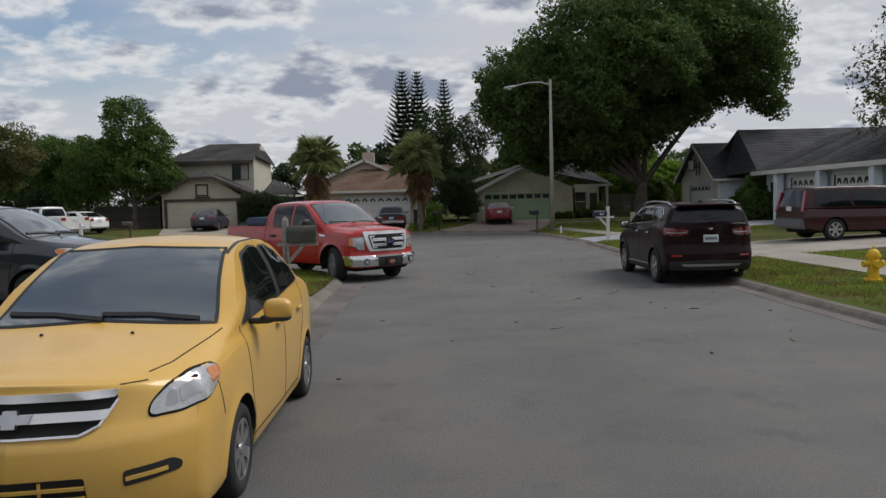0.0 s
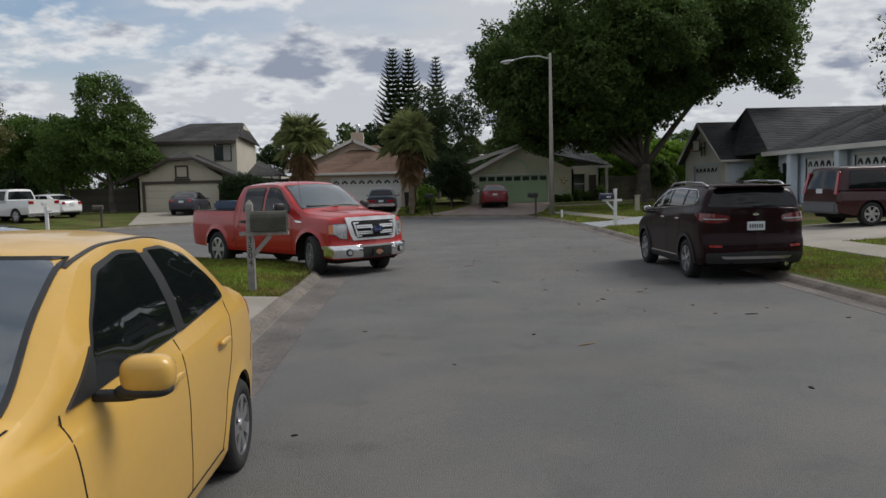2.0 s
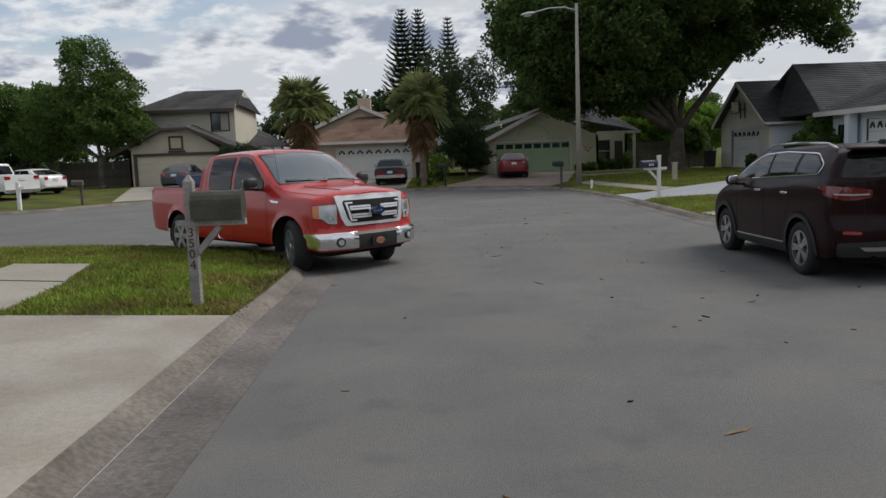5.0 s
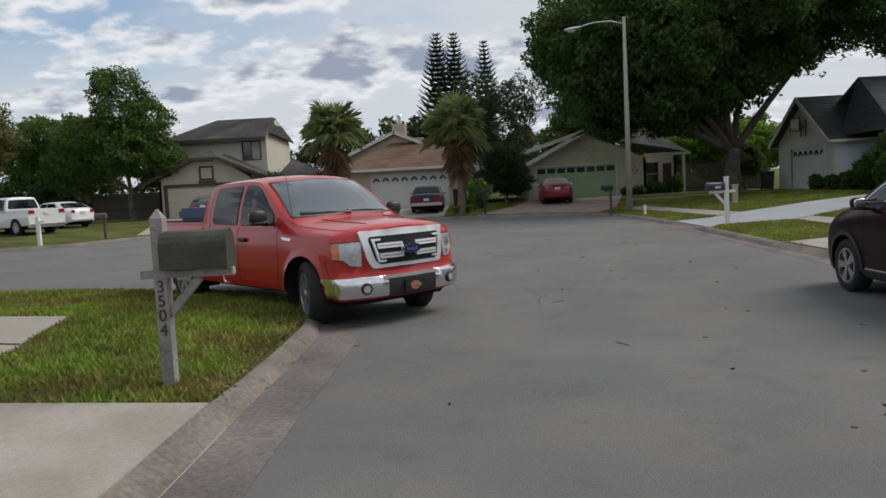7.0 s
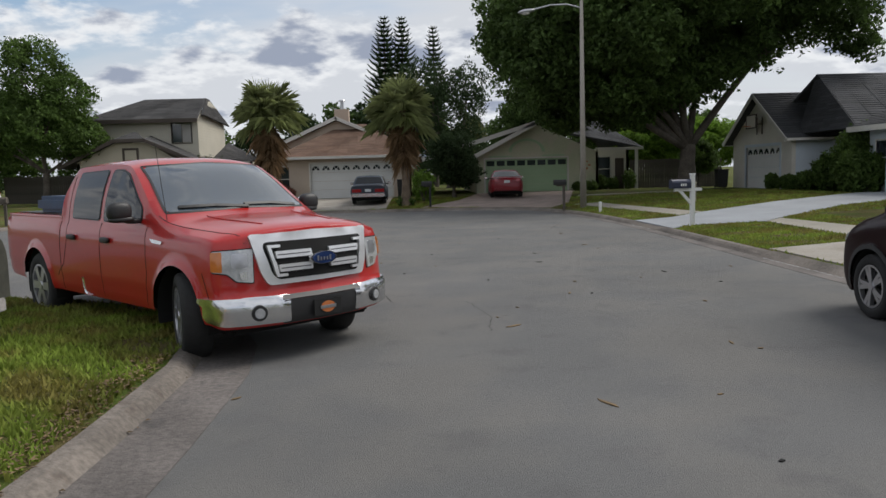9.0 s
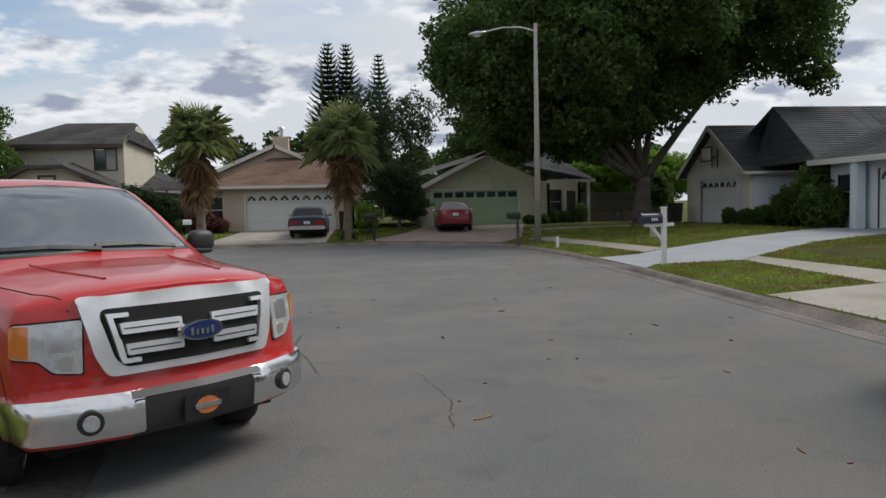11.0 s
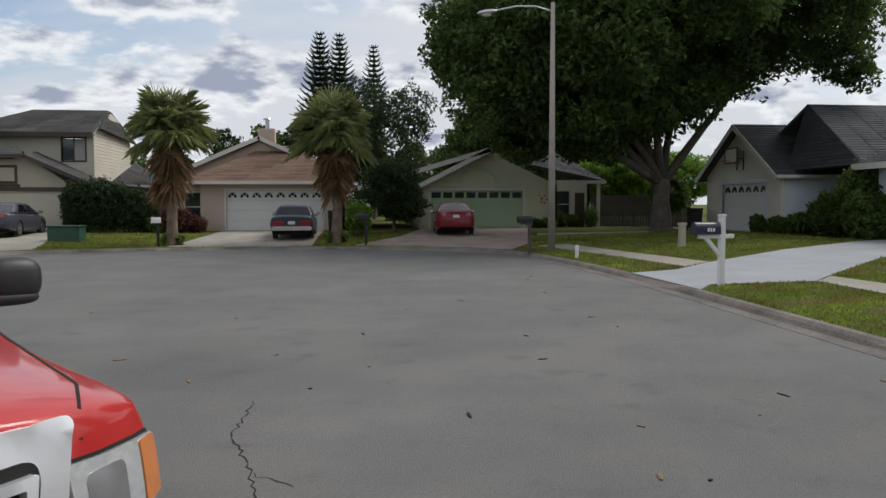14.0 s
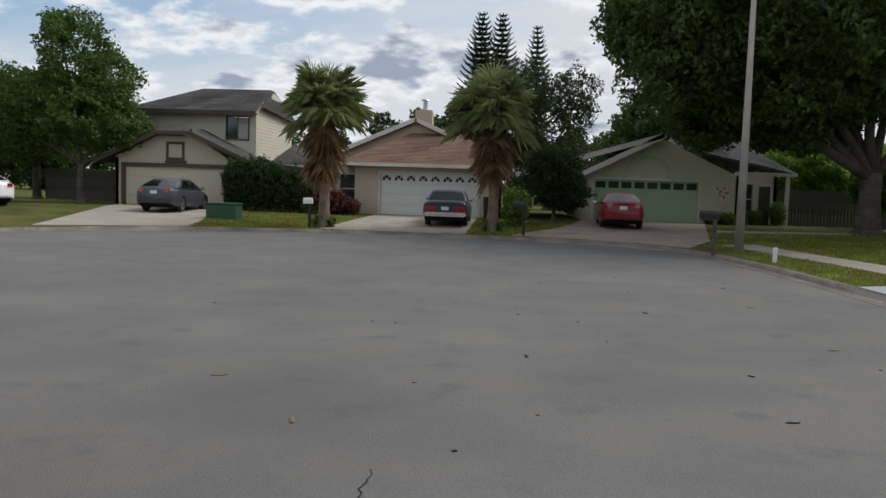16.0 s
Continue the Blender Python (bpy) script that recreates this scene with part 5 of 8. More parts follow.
def sedan(m, paint, label):
    s = dict(length=4.31, r=0.29, arch=0.345, wheels=(0.80, 3.29), clear=0.14, paint=paint, spokes=7, tyre=0.18, inset=0.985, plan_front=0.36, plan_rear=0.20, flare=0.014,
             prof=[(0, 0.94), (0.08, 0.965), (0.35, 0.99), (0.62, 1.0), (0.80, 0.99), (0.92, 0.97), (1, 0.925)],
             width=[(0, 0.78), (0.3, 0.83), (1.1, 0.865), (3.0, 0.865), (3.6, 0.86), (4.0, 0.84), (4.31, 0.80)],
             sill=[(0, 0.32), (0.4, 0.22), (1.0, 0.18), (3.3, 0.18), (4.0, 0.18), (4.31, 0.22)],
             belt=[(0, 0.98), (0.3, 1.06), (0.9, 1.08), (1.7, 1.05), (2.8, 1.01), (3.3, 0.98), (3.8, 0.92), (4.1, 0.88), (4.31, 0.85)],
             rail_z=[(0, 1.05), (0.3, 1.11), (0.55, 1.15), (0.85, 1.32), (1.25, 1.485), (1.7, 1.535), (2.1, 1.535), (2.45, 1.485), (2.8, 1.32), (3.22, 1.07), (3.6, 1.0), (3.95, 0.955), (4.2, 0.925), (4.31, 0.91)],
             rail_y=[(0, 0.64), (0.5, 0.70), (0.9, 0.66), (1.3, 0.61), (2.3, 0.62), (3.1, 0.77), (3.5, 0.72), (4.0, 0.62), (4.31, 0.56)],
             top=[(0, 1.08), (0.12, 1.14), (0.5, 1.18), (0.68, 1.22), (1.2, 1.525), (1.6, 1.59), (2.0, 1.595), (2.4, 1.56), (2.7, 1.445), (3.34, 1.09), (3.5, 1.06), (3.9, 1.01), (4.15, 0.97), (4.26, 0.955), (4.31, 0.94)],
             nose=[(0.15, -0.10), (0.25, 0.02), (0.50, 0.07), (0.66, 0.05), (0.72, 0.0), (0.95, -0.08)], tail=[(0.2, -0.05), (0.4, 0.05), (0.7, 0.04), (0.8, 0), (1.1, -0.02)])
    c = Shell("sedan", label, m, s)
    c.lay("windscreen", [(3.2, 0.69, 1.085), (3.2, 0.0, 1.12), (3.2, -0.69, 1.085), (2.5, -0.56, 1.50), (2.5, 0.0, 1.525), (2.5, 0.56, 1.50)], "windscreen", FRONT, 0.006, r=0.06)
    c.strip("windscreen_seal", [(3.2, 0.70, 1.08), (2.5, 0.57, 1.505), (2.5, 0.0, 1.53), (2.5, -0.57, 1.505), (3.2, -0.70, 1.08), (3.2, 0.0, 1.115)], FRONT, 0.012, "plastic", 0.008, closed=True)
    c.lay("rear_window", [(0.8, 0.60, 1.22), (0.8, 0, 1.23), (0.8, -0.60, 1.22), (1.2, -0.52, 1.455), (1.2, 0.52, 1.455)], "carglass", BACK, 0.006, r=0.06)
    side_glass(c, ([(2.84, 1.04), (1.80, 1.075), (1.86, 1.48), (2.10, 1.49), (2.36, 1.44), (2.64, 1.27)],
                   [(1.70, 1.08), (0.90, 1.13), (0.97, 1.22), (1.22, 1.40), (1.50, 1.47), (1.76, 1.48)]))
    for sd in (1, -1):
        c.lay("window_pillar", [(1.81, 0.8, 1.07), (1.69, 0.8, 1.07), (1.745, 0.8, 1.475), (1.865, 0.8, 1.475)], "plastic", SIDE, 0.011, sd)
        c.lay("mirror_patch", [(3.0, 0.8, 1.035), (2.78, 0.8, 1.035), (2.74, 0.8, 1.20)], "plastic", SIDE, 0.013, sd)
        c.strip("roof_joint", [(2.52, 0.60, 1.5), (2.0, 0.585, 1.5), (1.3, 0.575, 1.5)], DOWN, 0.012, "plastic", 0.004, sd)
        # lamps
        seal = c.lay("headlight_seal", [(4.1, 0.545, 0.735), (4.08, 0.56, 0.81), (4.02, 0.64, 0.885), (3.9, 0.76, 0.93), (3.75, 0.845, 0.935), (3.66, 0.86, 0.89), (3.70, 0.86, 0.835), (3.85, 0.82, 0.765), (4.0, 0.70, 0.735)],
                     "under", (-0.7, -0.7, 0), 0.003, sd, r=0.04)
        lamp = c.lay("headlight", [(4.1, 0.56, 0.748), (4.08, 0.575, 0.81), (4.02, 0.65, 0.874), (3.9, 0.765, 0.918), (3.75, 0.845, 0.923), (3.675, 0.86, 0.888), (3.715, 0.86, 0.84), (3.85, 0.82, 0.778), (4.0, 0.70, 0.748)],
                     "lamp", (-0.7, -0.7, 0), 0.010, sd, r=0.035, parent=seal, label="clear headlight with a chrome reflector")
        c.lay("indicator", [(3.83, 0.82, 0.91), (3.74, 0.85, 0.912), (3.685, 0.86, 0.885), (3.72, 0.86, 0.85), (3.80, 0.83, 0.83)], "amber", (-0.7, -0.7, 0), 0.013, sd, r=0.02, parent=lamp)
        c.lay("reflector", [(3.99, 0.69, 0.78), (3.98, 0.69, 0.86), (3.90, 0.77, 0.885), (3.87, 0.79, 0.82)], "alloy", (-0.7, -0.7, 0), 0.012, sd, r=0.03, parent=lamp)
        c.lay("lamp_bowl", [(4.04, 0.62, 0.775), (4.02, 0.64, 0.85), (3.99, 0.68, 0.865), (3.99, 0.68, 0.775)], "alloy", (-0.7, -0.7, 0), 0.0115, sd, r=0.03, parent=lamp)
        fog = c.lay("fog_slot", [(4.2, 0.51, 0.425), (4.2, 0.51, 0.505), (4.1, 0.71, 0.525), (4.1, 0.75, 0.495), (4.1, 0.74, 0.455)], "plastic", FRONT, 0.004, sd, r=0.02)
        c.strip("fog_bar", [(4.2, 0.52, 0.465), (4.1, 0.69, 0.48)], FRONT, 0.010, paint, 0.012, sd, parent=fog)
        c.lay("tail_light", [(0.0, 0.62, 0.82), (0.0, 0.66, 1.02), (0.10, 0.78, 1.03), (0.14, 0.80, 0.92), (0.08, 0.76, 0.82)], "redlens", BACK, 0.010, sd, r=0.04)
        # joints
        c.strip("bonnet_joint", [(3.28, 0.755, 1.2), (3.1 + 0.45, 0.70, 1.2), (3.85, 0.635, 1.2), (4.0, 0.56, 1.2)], DOWN, 0.0045, "under", 0.002, sd)
        c.strip("door_joint", [(3.05, 0.8, 1.03), (3.02, 0.8, 0.75), (2.93, 0.8, 0.28)], SIDE, 0.004, "under", 0.002, sd)
        c.strip("door_joint", [(1.86, 0.8, 1.05), (1.85, 0.8, 0.6), (1.80, 0.8, 0.26)], SIDE, 0.004, "under", 0.002, sd)
        c.strip("door_joint", [(0.90, 0.8, 1.10), (0.98, 0.8, 0.85), (1.14, 0.8, 0.60), (1.22, 0.8, 0.28)], SIDE, 0.004, "under", 0.002, sd)
        c.strip("boot_joint", [(0.72, 0.63, 1.3), (0.4, 0.66, 1.3), (0.12, 0.62, 1.3)], DOWN, 0.004, "under", 0.002, sd)
        c.strip("sill_line", [(2.95, 0.8, 0.27), (2.0, 0.8, 0.255), (1.2, 0.8, 0.27)], SIDE, 0.006, "under", 0.002, sd)
        c.strip("bumper_joint", [(0.42, 0.8, 0.62), (0.36, 0.8, 0.80)], SIDE, 0.004, "under", 0.002, sd)
        c.strip("bumper_joint", [(3.66, 0.8, 0.62), (3.72, 0.8, 0.84)], SIDE, 0.004, "under", 0.002, sd)
        for x in (1.98, 1.10):
            h, nrm = c.hit(Vector((x + 0.09, sd * 0.8, 0.90)), Vector((0, -sd, 0)))
            part("door_handle", pebble(x + 0.085, h.y + sd * 0.024, 0.905, 0.10, 0.014, 0.017, 0.6), paint, c.root, smooth=True)
        part("washer_jet", cyl_bm(0.013, 0.008, 0.014, pose(3.46, sd * 0.27, 1.062), 8), "plastic", c.root)
    # grille with its bars and badge
    g = c.lay("grille", [(4.3, -0.46, 0.895), (4.3, 0.46, 0.895), (4.3, 0.47, 0.84), (4.3, 0.40, 0.74), (4.3, 0.32, 0.70), (4.3, -0.32, 0.70), (4.3, -0.40, 0.74), (4.3, -0.47, 0.84)], "under", FRONT, 0.010, r=0.03)
    c.lay("grille_trim", [(4.3, -0.475, 0.90), (4.3, 0.475, 0.90), (4.3, 0.46, 0.862), (4.3, -0.46, 0.862)], "satin", FRONT, 0.028, r=0.01, parent=g)
    c.lay("grille_bar", [(4.3, -0.45, 0.808), (4.3, 0.45, 0.808), (4.3, 0.425, 0.762), (4.3, -0.425, 0.762)], "satin", FRONT, 0.026, r=0.01, parent=g)
    c.strip("grille_edge", [(4.3, 0.47, 0.85), (4.3, 0.40, 0.735), (4.3, 0.32, 0.695), (4.3, -0.32, 0.695), (4.3, -0.40, 0.735), (4.3, -0.47, 0.85)], FRONT, 0.006, "chrome", 0.018, parent=g)
    c.lay("badge", [(4.3, -0.10, 0.805), (4.3, -0.035, 0.805), (4.3, -0.03, 0.83), (4.3, 0.03, 0.83), (4.3, 0.035, 0.805), (4.3, 0.1, 0.805), (4.3, 0.085, 0.765), (4.3, 0.03, 0.765),
                    (4.3, 0.03, 0.742), (4.3, -0.03, 0.742), (4.3, -0.03, 0.765), (4.3, -0.085, 0.765)], "alloy", FRONT, 0.040, parent=g)
    c.strip("bonnet_joint", [(4.0, 0.58, 0.915), (4.2, 0.47, 0.915)], FRONT, 0.004, "under", 0.002)
    c.strip("bonnet_joint", [(4.0, -0.58, 0.915), (4.2, -0.47, 0.915)], FRONT, 0.004, "under", 0.002)
    i = c.lay("air_intake", [(4.3, -0.36, 0.36), (4.3, 0.36, 0.36), (4.3, 0.35, 0.50), (4.3, -0.35, 0.50)], "under", FRONT, 0.004, r=0.015)
    for z in (0.405, 0.455):
        c.strip("intake_bar", [(4.3, -0.355, z), (4.3, 0.355, z)], FRONT, 0.008, paint, 0.02, parent=i)
    for y in (0.15, -0.15):
        c.strip("intake_post", [(4.3, y, 0.365), (4.3, y, 0.495)], FRONT, 0.006, paint, 0.016, parent=i)
    part("boot_spoiler", pebble(0.19, 0, 1.145, 0.08, 0.50, 0.022, 0.6), paint, c.root, smooth=True)
    door_mirror(c, 2.76, 0.90, 1.0, 0.20, 0.17, 0.13, paint)
    for a, b in (((0.60, 1.10), (0.0, 1.14)), ((0.02, 1.115), (-0.62, 1.145))):
        c.strip("wiper", [(3.3, a[0], a[1]), (3.3, (a[0] + b[0]) / 2, (a[1] + b[1]) / 2 + 0.012), (3.3, b[0], b[1])], FRONT, 0.014, "plastic", 0.028)
    return c


def pickup(m):
    s = dict(length=5.84, r=0.415, arch=0.49, wheels=(1.20, 4.88), clear=0.34, paint="redpaint", spokes=6, tyre=0.26, inset=0.985, plan_front=0.24, plan_rear=0.03, flare=0.03, steer=-20,
             prof=[(0, 0.955), (0.10, 0.98), (0.22, 0.985), (0.26, 0.997), (0.6, 1.0), (0.80, 0.99), (0.9, 0.98), (1, 0.945)], crown=3.0,
             width=[(0, 0.965), (0.2, 0.985), (1.2, 0.99), (4.9, 0.99), (5.4, 0.985), (5.7, 0.975), (5.84, 0.965)],
             sill=[(0, 0.50), (0.6, 0.47), (1.8, 0.42), (4.3, 0.42), (5.3, 0.40), (5.6, 0.37), (5.84, 0.36)],
             belt=[(0, 1.28), (1.93, 1.28), (2.02, 1.25), (4.2, 1.25), (4.7, 1.20), (5.3, 1.17), (5.7, 1.14), (5.84, 1.12)],
             rail_z=[(0, 1.315), (1.94, 1.315), (1.98, 1.33), (2.03, 1.60), (2.10, 1.82), (2.25, 1.87), (3.2, 1.89), (3.55, 1.86), (3.8, 1.74), (4.42, 1.34), (4.6, 1.28), (5.1, 1.23), (5.6, 1.20), (5.84, 1.175)],
             rail_y=[(0, 0.93), (1.98, 0.93), (2.10, 0.76), (3.4, 0.75), (4.42, 0.89), (4.8, 0.86), (5.4, 0.80), (5.84, 0.76)],
             top=[(0, 1.32), (1.94, 1.32), (1.975, 1.34), (2.03, 1.66), (2.10, 1.90), (2.4, 1.945), (3.2, 1.955), (3.55, 1.93), (3.8, 1.85), (4.58, 1.37), (4.75, 1.33), (5.2, 1.30), (5.6, 1.27), (5.78, 1.245), (5.84, 1.225)],
             nose=[(0.30, -0.16), (0.40, -0.03), (0.60, -0.02), (0.64, -0.07), (0.72, -0.08), (0.95, -0.10), (1.2, -0.15)], tail=[(0.4, 0.0), (1.3, 0.0)])
    c = Shell("pickup_truck", "bright red crew-cab pickup truck with chrome grille at the kerb", m, s, "truck")
    part("bed_liner", box_bm(0.10, 1.90, -0.82, 0.82, 1.322, 1.33, 0.002), "plastic", c.root)
    part("bed_cover", box_bm(0.75, 1.86, -0.80, 0.80, 1.332, 1.54, 0.05), "tarp", c.root, "folded dark blue bed cover")
    part("tailgate_step", box_bm(-0.14, 0.06, -0.88, 0.88, 0.48, 0.64, 0.03), "chrome", c.root)
    c.lay("windscreen", [(4.4, 0.80, 1.375), (4.4, 0.0, 1.40), (4.4, -0.80, 1.375), (3.7, -0.68, 1.84), (3.7, 0.0, 1.875), (3.7, 0.68, 1.84)], "windscreen", FRONT, 0.006, r=0.06)
    c.strip("windscreen_seal", [(4.4, 0.81, 1.37), (3.7, 0.69, 1.845), (3.7, 0.0, 1.88), (3.7, -0.69, 1.845), (4.4, -0.81, 1.37), (4.4, 0, 1.395)], FRONT, 0.012, "plastic", 0.008, closed=True)
    c.lay("rear_window", [(2.0, 0.66, 1.42), (2.0, -0.66, 1.42), (2.0, -0.58, 1.80), (2.0, 0.58, 1.80)], "carglass", BACK, 0.006, r=0.05)
    side_glass(c, ([(4.12, 1.30), (4.12, 1.42), (3.62, 1.76), (3.45, 1.81), (3.22, 1.82), (3.20, 1.28)], [(3.08, 1.29), (2.32, 1.30), (2.34, 1.80), (3.09, 1.82)]), r=0.06, seal=0.018)
    # grille: chrome frame, dark field, four bars, brackets and badge
    g = c.lay("grille_surround", [(5.9, -0.54, 0.73), (5.9, 0.54, 0.73), (5.9, 0.60, 0.85), (5.9, 0.655, 1.125), (5.9, 0.67, 1.185), (5.9, 0, 1.205), (5.9, -0.67, 1.185), (5.9, -0.655, 1.125), (5.9, -0.60, 0.85)], "satin", FRONT, 0.028, r=0.04)
    f = c.lay("grille", [(5.9, -0.45, 0.775), (5.9, 0.45, 0.775), (5.9, 0.50, 0.83), (5.9, 0.56, 1.075), (5.9, 0.54, 1.115), (5.9, -0.54, 1.115), (5.9, -0.56, 1.075), (5.9, -0.50, 0.83)], "under", FRONT, 0.034, r=0.04, parent=g)
    for z, w in ((0.875, 0.44), (0.995, 0.465)):
        for sd in (1, -1):
            c.lay("grille_bar", [(5.9, 0.10, z - 0.032), (5.9, w, z - 0.032), (5.9, w + 0.01, z + 0.032), (5.9, 0.10, z + 0.032)], "satin", FRONT, 0.058, sd, r=0.012, parent=g)
            c.strip("bar_groove", [(5.9, 0.12, z), (5.9, w - 0.01, z)], FRONT, 0.004, "plastic", 0.060, sd, parent=g)
    for sd in (1, -1):
        c.lay("grille_bracket", [(5.9, 0.37, 0.80), (5.9, 0.475, 0.80), (5.9, 0.535, 1.085), (5.9, 0.42, 1.085), (5.9, 0.42, 1.06), (5.9, 0.50, 1.06), (5.9, 0.455, 0.825), (5.9, 0.37, 0.825)], "satin", FRONT, 0.064, sd, r=0.008, parent=g, grid=0.03)
        # stepped headlight with its amber corner
        D = (-0.8, -0.6, 0)
        seal = c.lay("headlight_seal", [(5.7, 0.665, 1.075), (5.45, 0.93, 1.065), (5.45, 0.935, 0.865), (5.55, 0.84, 0.845), (5.62, 0.80, 0.775), (5.7, 0.665, 0.755)], "under", D, 0.004, sd, r=0.02)
        lamp = c.lay("headlight", [(5.7, 0.675, 1.065), (5.45, 0.925, 1.055), (5.45, 0.93, 0.875), (5.55, 0.835, 0.855), (5.62, 0.79, 0.785), (5.7, 0.675, 0.765)], "lamp", D, 0.016, sd, r=0.02, parent=seal, label="large clear headlight")
        c.lay("indicator", [(5.53, 0.875, 1.05), (5.45, 0.93, 1.05), (5.45, 0.93, 0.88), (5.53, 0.875, 0.87)], "amber", D, 0.020, sd, r=0.012, parent=lamp)
        c.lay("reflector", [(5.66, 0.70, 1.03), (5.60, 0.83, 1.03), (5.60, 0.83, 0.90), (5.66, 0.70, 0.90)], "alloy", D, 0.019, sd, r=0.03, parent=lamp)
        c.lay("reflector", [(5.66, 0.70, 0.87), (5.63, 0.77, 0.865), (5.64, 0.76, 0.80), (5.66, 0.70, 0.79)], "chrome", D, 0.019, sd, r=0.02, parent=lamp)
        # bumper: chrome wings
        b = c.lay("bumper_wing", [(5.9, 0.44, 0.40), (5.9, 0.44, 0.625), (5.5, 0.94, 0.635), (5.3, 1.02, 0.635), (5.3, 1.03, 0.44), (5.6, 0.90, 0.40)], "chrome", (-0.8, -0.6, 0), 0.030, sd, r=0.02)
        q, nrm = c.hit(Vector((5.9, sd * 0.66, 0.50)), Vector(FRONT))
        fog = part("fog_light", cyl_bm(0.078, 0.07, 0.045, Matrix.Translation(q + nrm * 0.005) @ nrm.to_track_quat("Z", "Y").to_matrix().to_4x4(), 20), "plastic", c.root)
        part("fog_lens", cyl_bm(0.05, 0.045, 0.03, Matrix.Translation(q + nrm * 0.03) @ nrm.to_track_quat("Z", "Y").to_matrix().to_4x4(), 18), "lamp", fog)
        c.lay("tail_light", [(0.0, 0.80, 0.95), (0.0, 0.93, 0.95), (0.0, 0.93, 1.26), (0.0, 0.80, 1.26)], "redlens", BACK, 0.012, sd, r=0.02)
        c.lay("vent", [(4.36, 0.8, 1.135), (4.62, 0.8, 1.115), (4.60, 0.8, 1.085), (4.42, 0.8, 1.095)], "chrome", SIDE, 0.010, sd, r=0.01)
        c.strip("door_joint", [(4.25, 0.8, 1.24), (4.27, 0.8, 0.8), (4.20, 0.8, 0.46)], SIDE, 0.0045, "under", 0.002, sd)
        c.strip("door_joint", [(3.15, 0.8, 1.26), (3.16, 0.8, 0.46)], SIDE, 0.0045, "under", 0.002, sd)
        c.strip("door_joint", [(2.20, 0.8, 1.78), (2.20, 0.8, 1.0), (2.08, 0.8, 0.75), (1.85, 0.8, 0.60)], SIDE, 0.0045, "under", 0.002, sd)
        c.strip("door_joint", [(2.0, 0.8, 1.25), (1.995, 0.8, 0.45)], SIDE, 0.006, "under", 0.002, sd)
        c.strip("bonnet_joint", [(4.40, 0.885, 1.4), (4.9, 0.85, 1.4), (5.4, 0.795, 1.4), (5.62, 0.70, 1.4)], DOWN, 0.005, "under", 0.002, sd)
        c.strip("bonnet_crease", [(4.65, 0.50, 1.5), (5.0, 0.47, 1.5), (5.45, 0.40, 1.5)], DOWN, 0.012, "redpaint", 0.008, sd)
        c.strip("bumper_joint", [(5.45, 0.8, 0.64), (5.36, 0.8, 0.86)], SIDE, 0.004, "under", 0.002, sd)
        for x0 in (3.24, 2.30):
            h, _ = c.hit(Vector((x0 + 0.1, sd * 0.8, 1.08)), Vector((0, -sd, 0)))
            part("door_handle", pebble(x0 + 0.09, h.y + sd * 0.022, 1.08, 0.105, 0.02, 0.03, 0.5), "plastic", c.root, smooth=True)
    bm = cyl_bm(0.155, 0.15, 0.03, None, 32)
    q, nrm = c.hit(Vector((5.9, 0, 0.935)), Vector(FRONT))
    face = Matrix.Translation(q + nrm * 0.055) @ Matrix.Rotation(radians(90), 4, "Y") @ Matrix.Diagonal((0.42, 1, 1, 1))
    bm.transform(face)
    badge = part("badge", bm, "chrome", g)
    bm = cyl_bm(0.135, 0.13, 0.036, None, 32)
    bm.transform(face)
    part("badge_field", bm, "badgeblue", badge)
    for k, y in enumerate((-0.07, -0.035, 0.0, 0.035, 0.07)):
        part("badge_mark", box_bm(q.x + 0.092, q.x + 0.097, y - 0.009, y + 0.009, q.z - 0.02, q.z + (0.026 if k in (0, 4) else 0.012), 0.001), "alloy", badge)
    c.lay("bumper_middle", [(5.9, -0.445, 0.585), (5.9, 0.445, 0.585), (5.9, 0.445, 0.625), (5.9, -0.445, 0.625)], "plastic", FRONT, 0.030, r=0.005)
    c.lay("lower_bumper", [(5.9, -0.44, 0.38), (5.9, 0.44, 0.38), (5.9, 0.44, 0.58), (5.9, -0.44, 0.58)], "plastic", FRONT, 0.024, r=0.01)
    part("air_dam", box_bm(5.20, 5.52, -0.80, 0.80, 0.27, 0.42, 0.03), "under", c.root)
    q, _ = c.hit(Vector((5.9, 0, 0.48)), Vector(FRONT))
    fx = q.x + 0.03
    fp = part("front_plate", box_bm(fx, fx + 0.015, -0.16, 0.16, 0.40, 0.56, 0.006), "black", c.root)
    bm = cyl_bm(0.07, 0.07, 0.006, pose(fx + 0.015, 0, 0.48, 0, 90, 0) @ Matrix.Diagonal((0.75, 1.15, 1, 1)), 20)
    em = part("plate_emblem", bm, "orange", fp)
    part("emblem_bar", box_bm(fx + 0.021, fx + 0.026, -0.09, 0.09, 0.465, 0.495, 0.001), "alloy", em)
    door_mirror(c, 4.08, 1.02, 1.28, 0.24, 0.22, 0.15, "plastic")
    part("antenna", cyl_bm(0.004, 0.003, 0.8, pose(4.52, -0.86, 1.28, 0, -12, 0), 6), "black", c.root)
    for a, b in (((0.66, 1.385), (0.02, 1.42)), ((0.04, 1.395), (-0.68, 1.415))):
        c.strip("wiper", [(4.4, a[0], a[1]), (4.4, (a[0] + b[0]) / 2, (a[1] + b[1]) / 2 + 0.015), (4.4, b[0], b[1])], FRONT, 0.015, "plastic", 0.03)
    return c


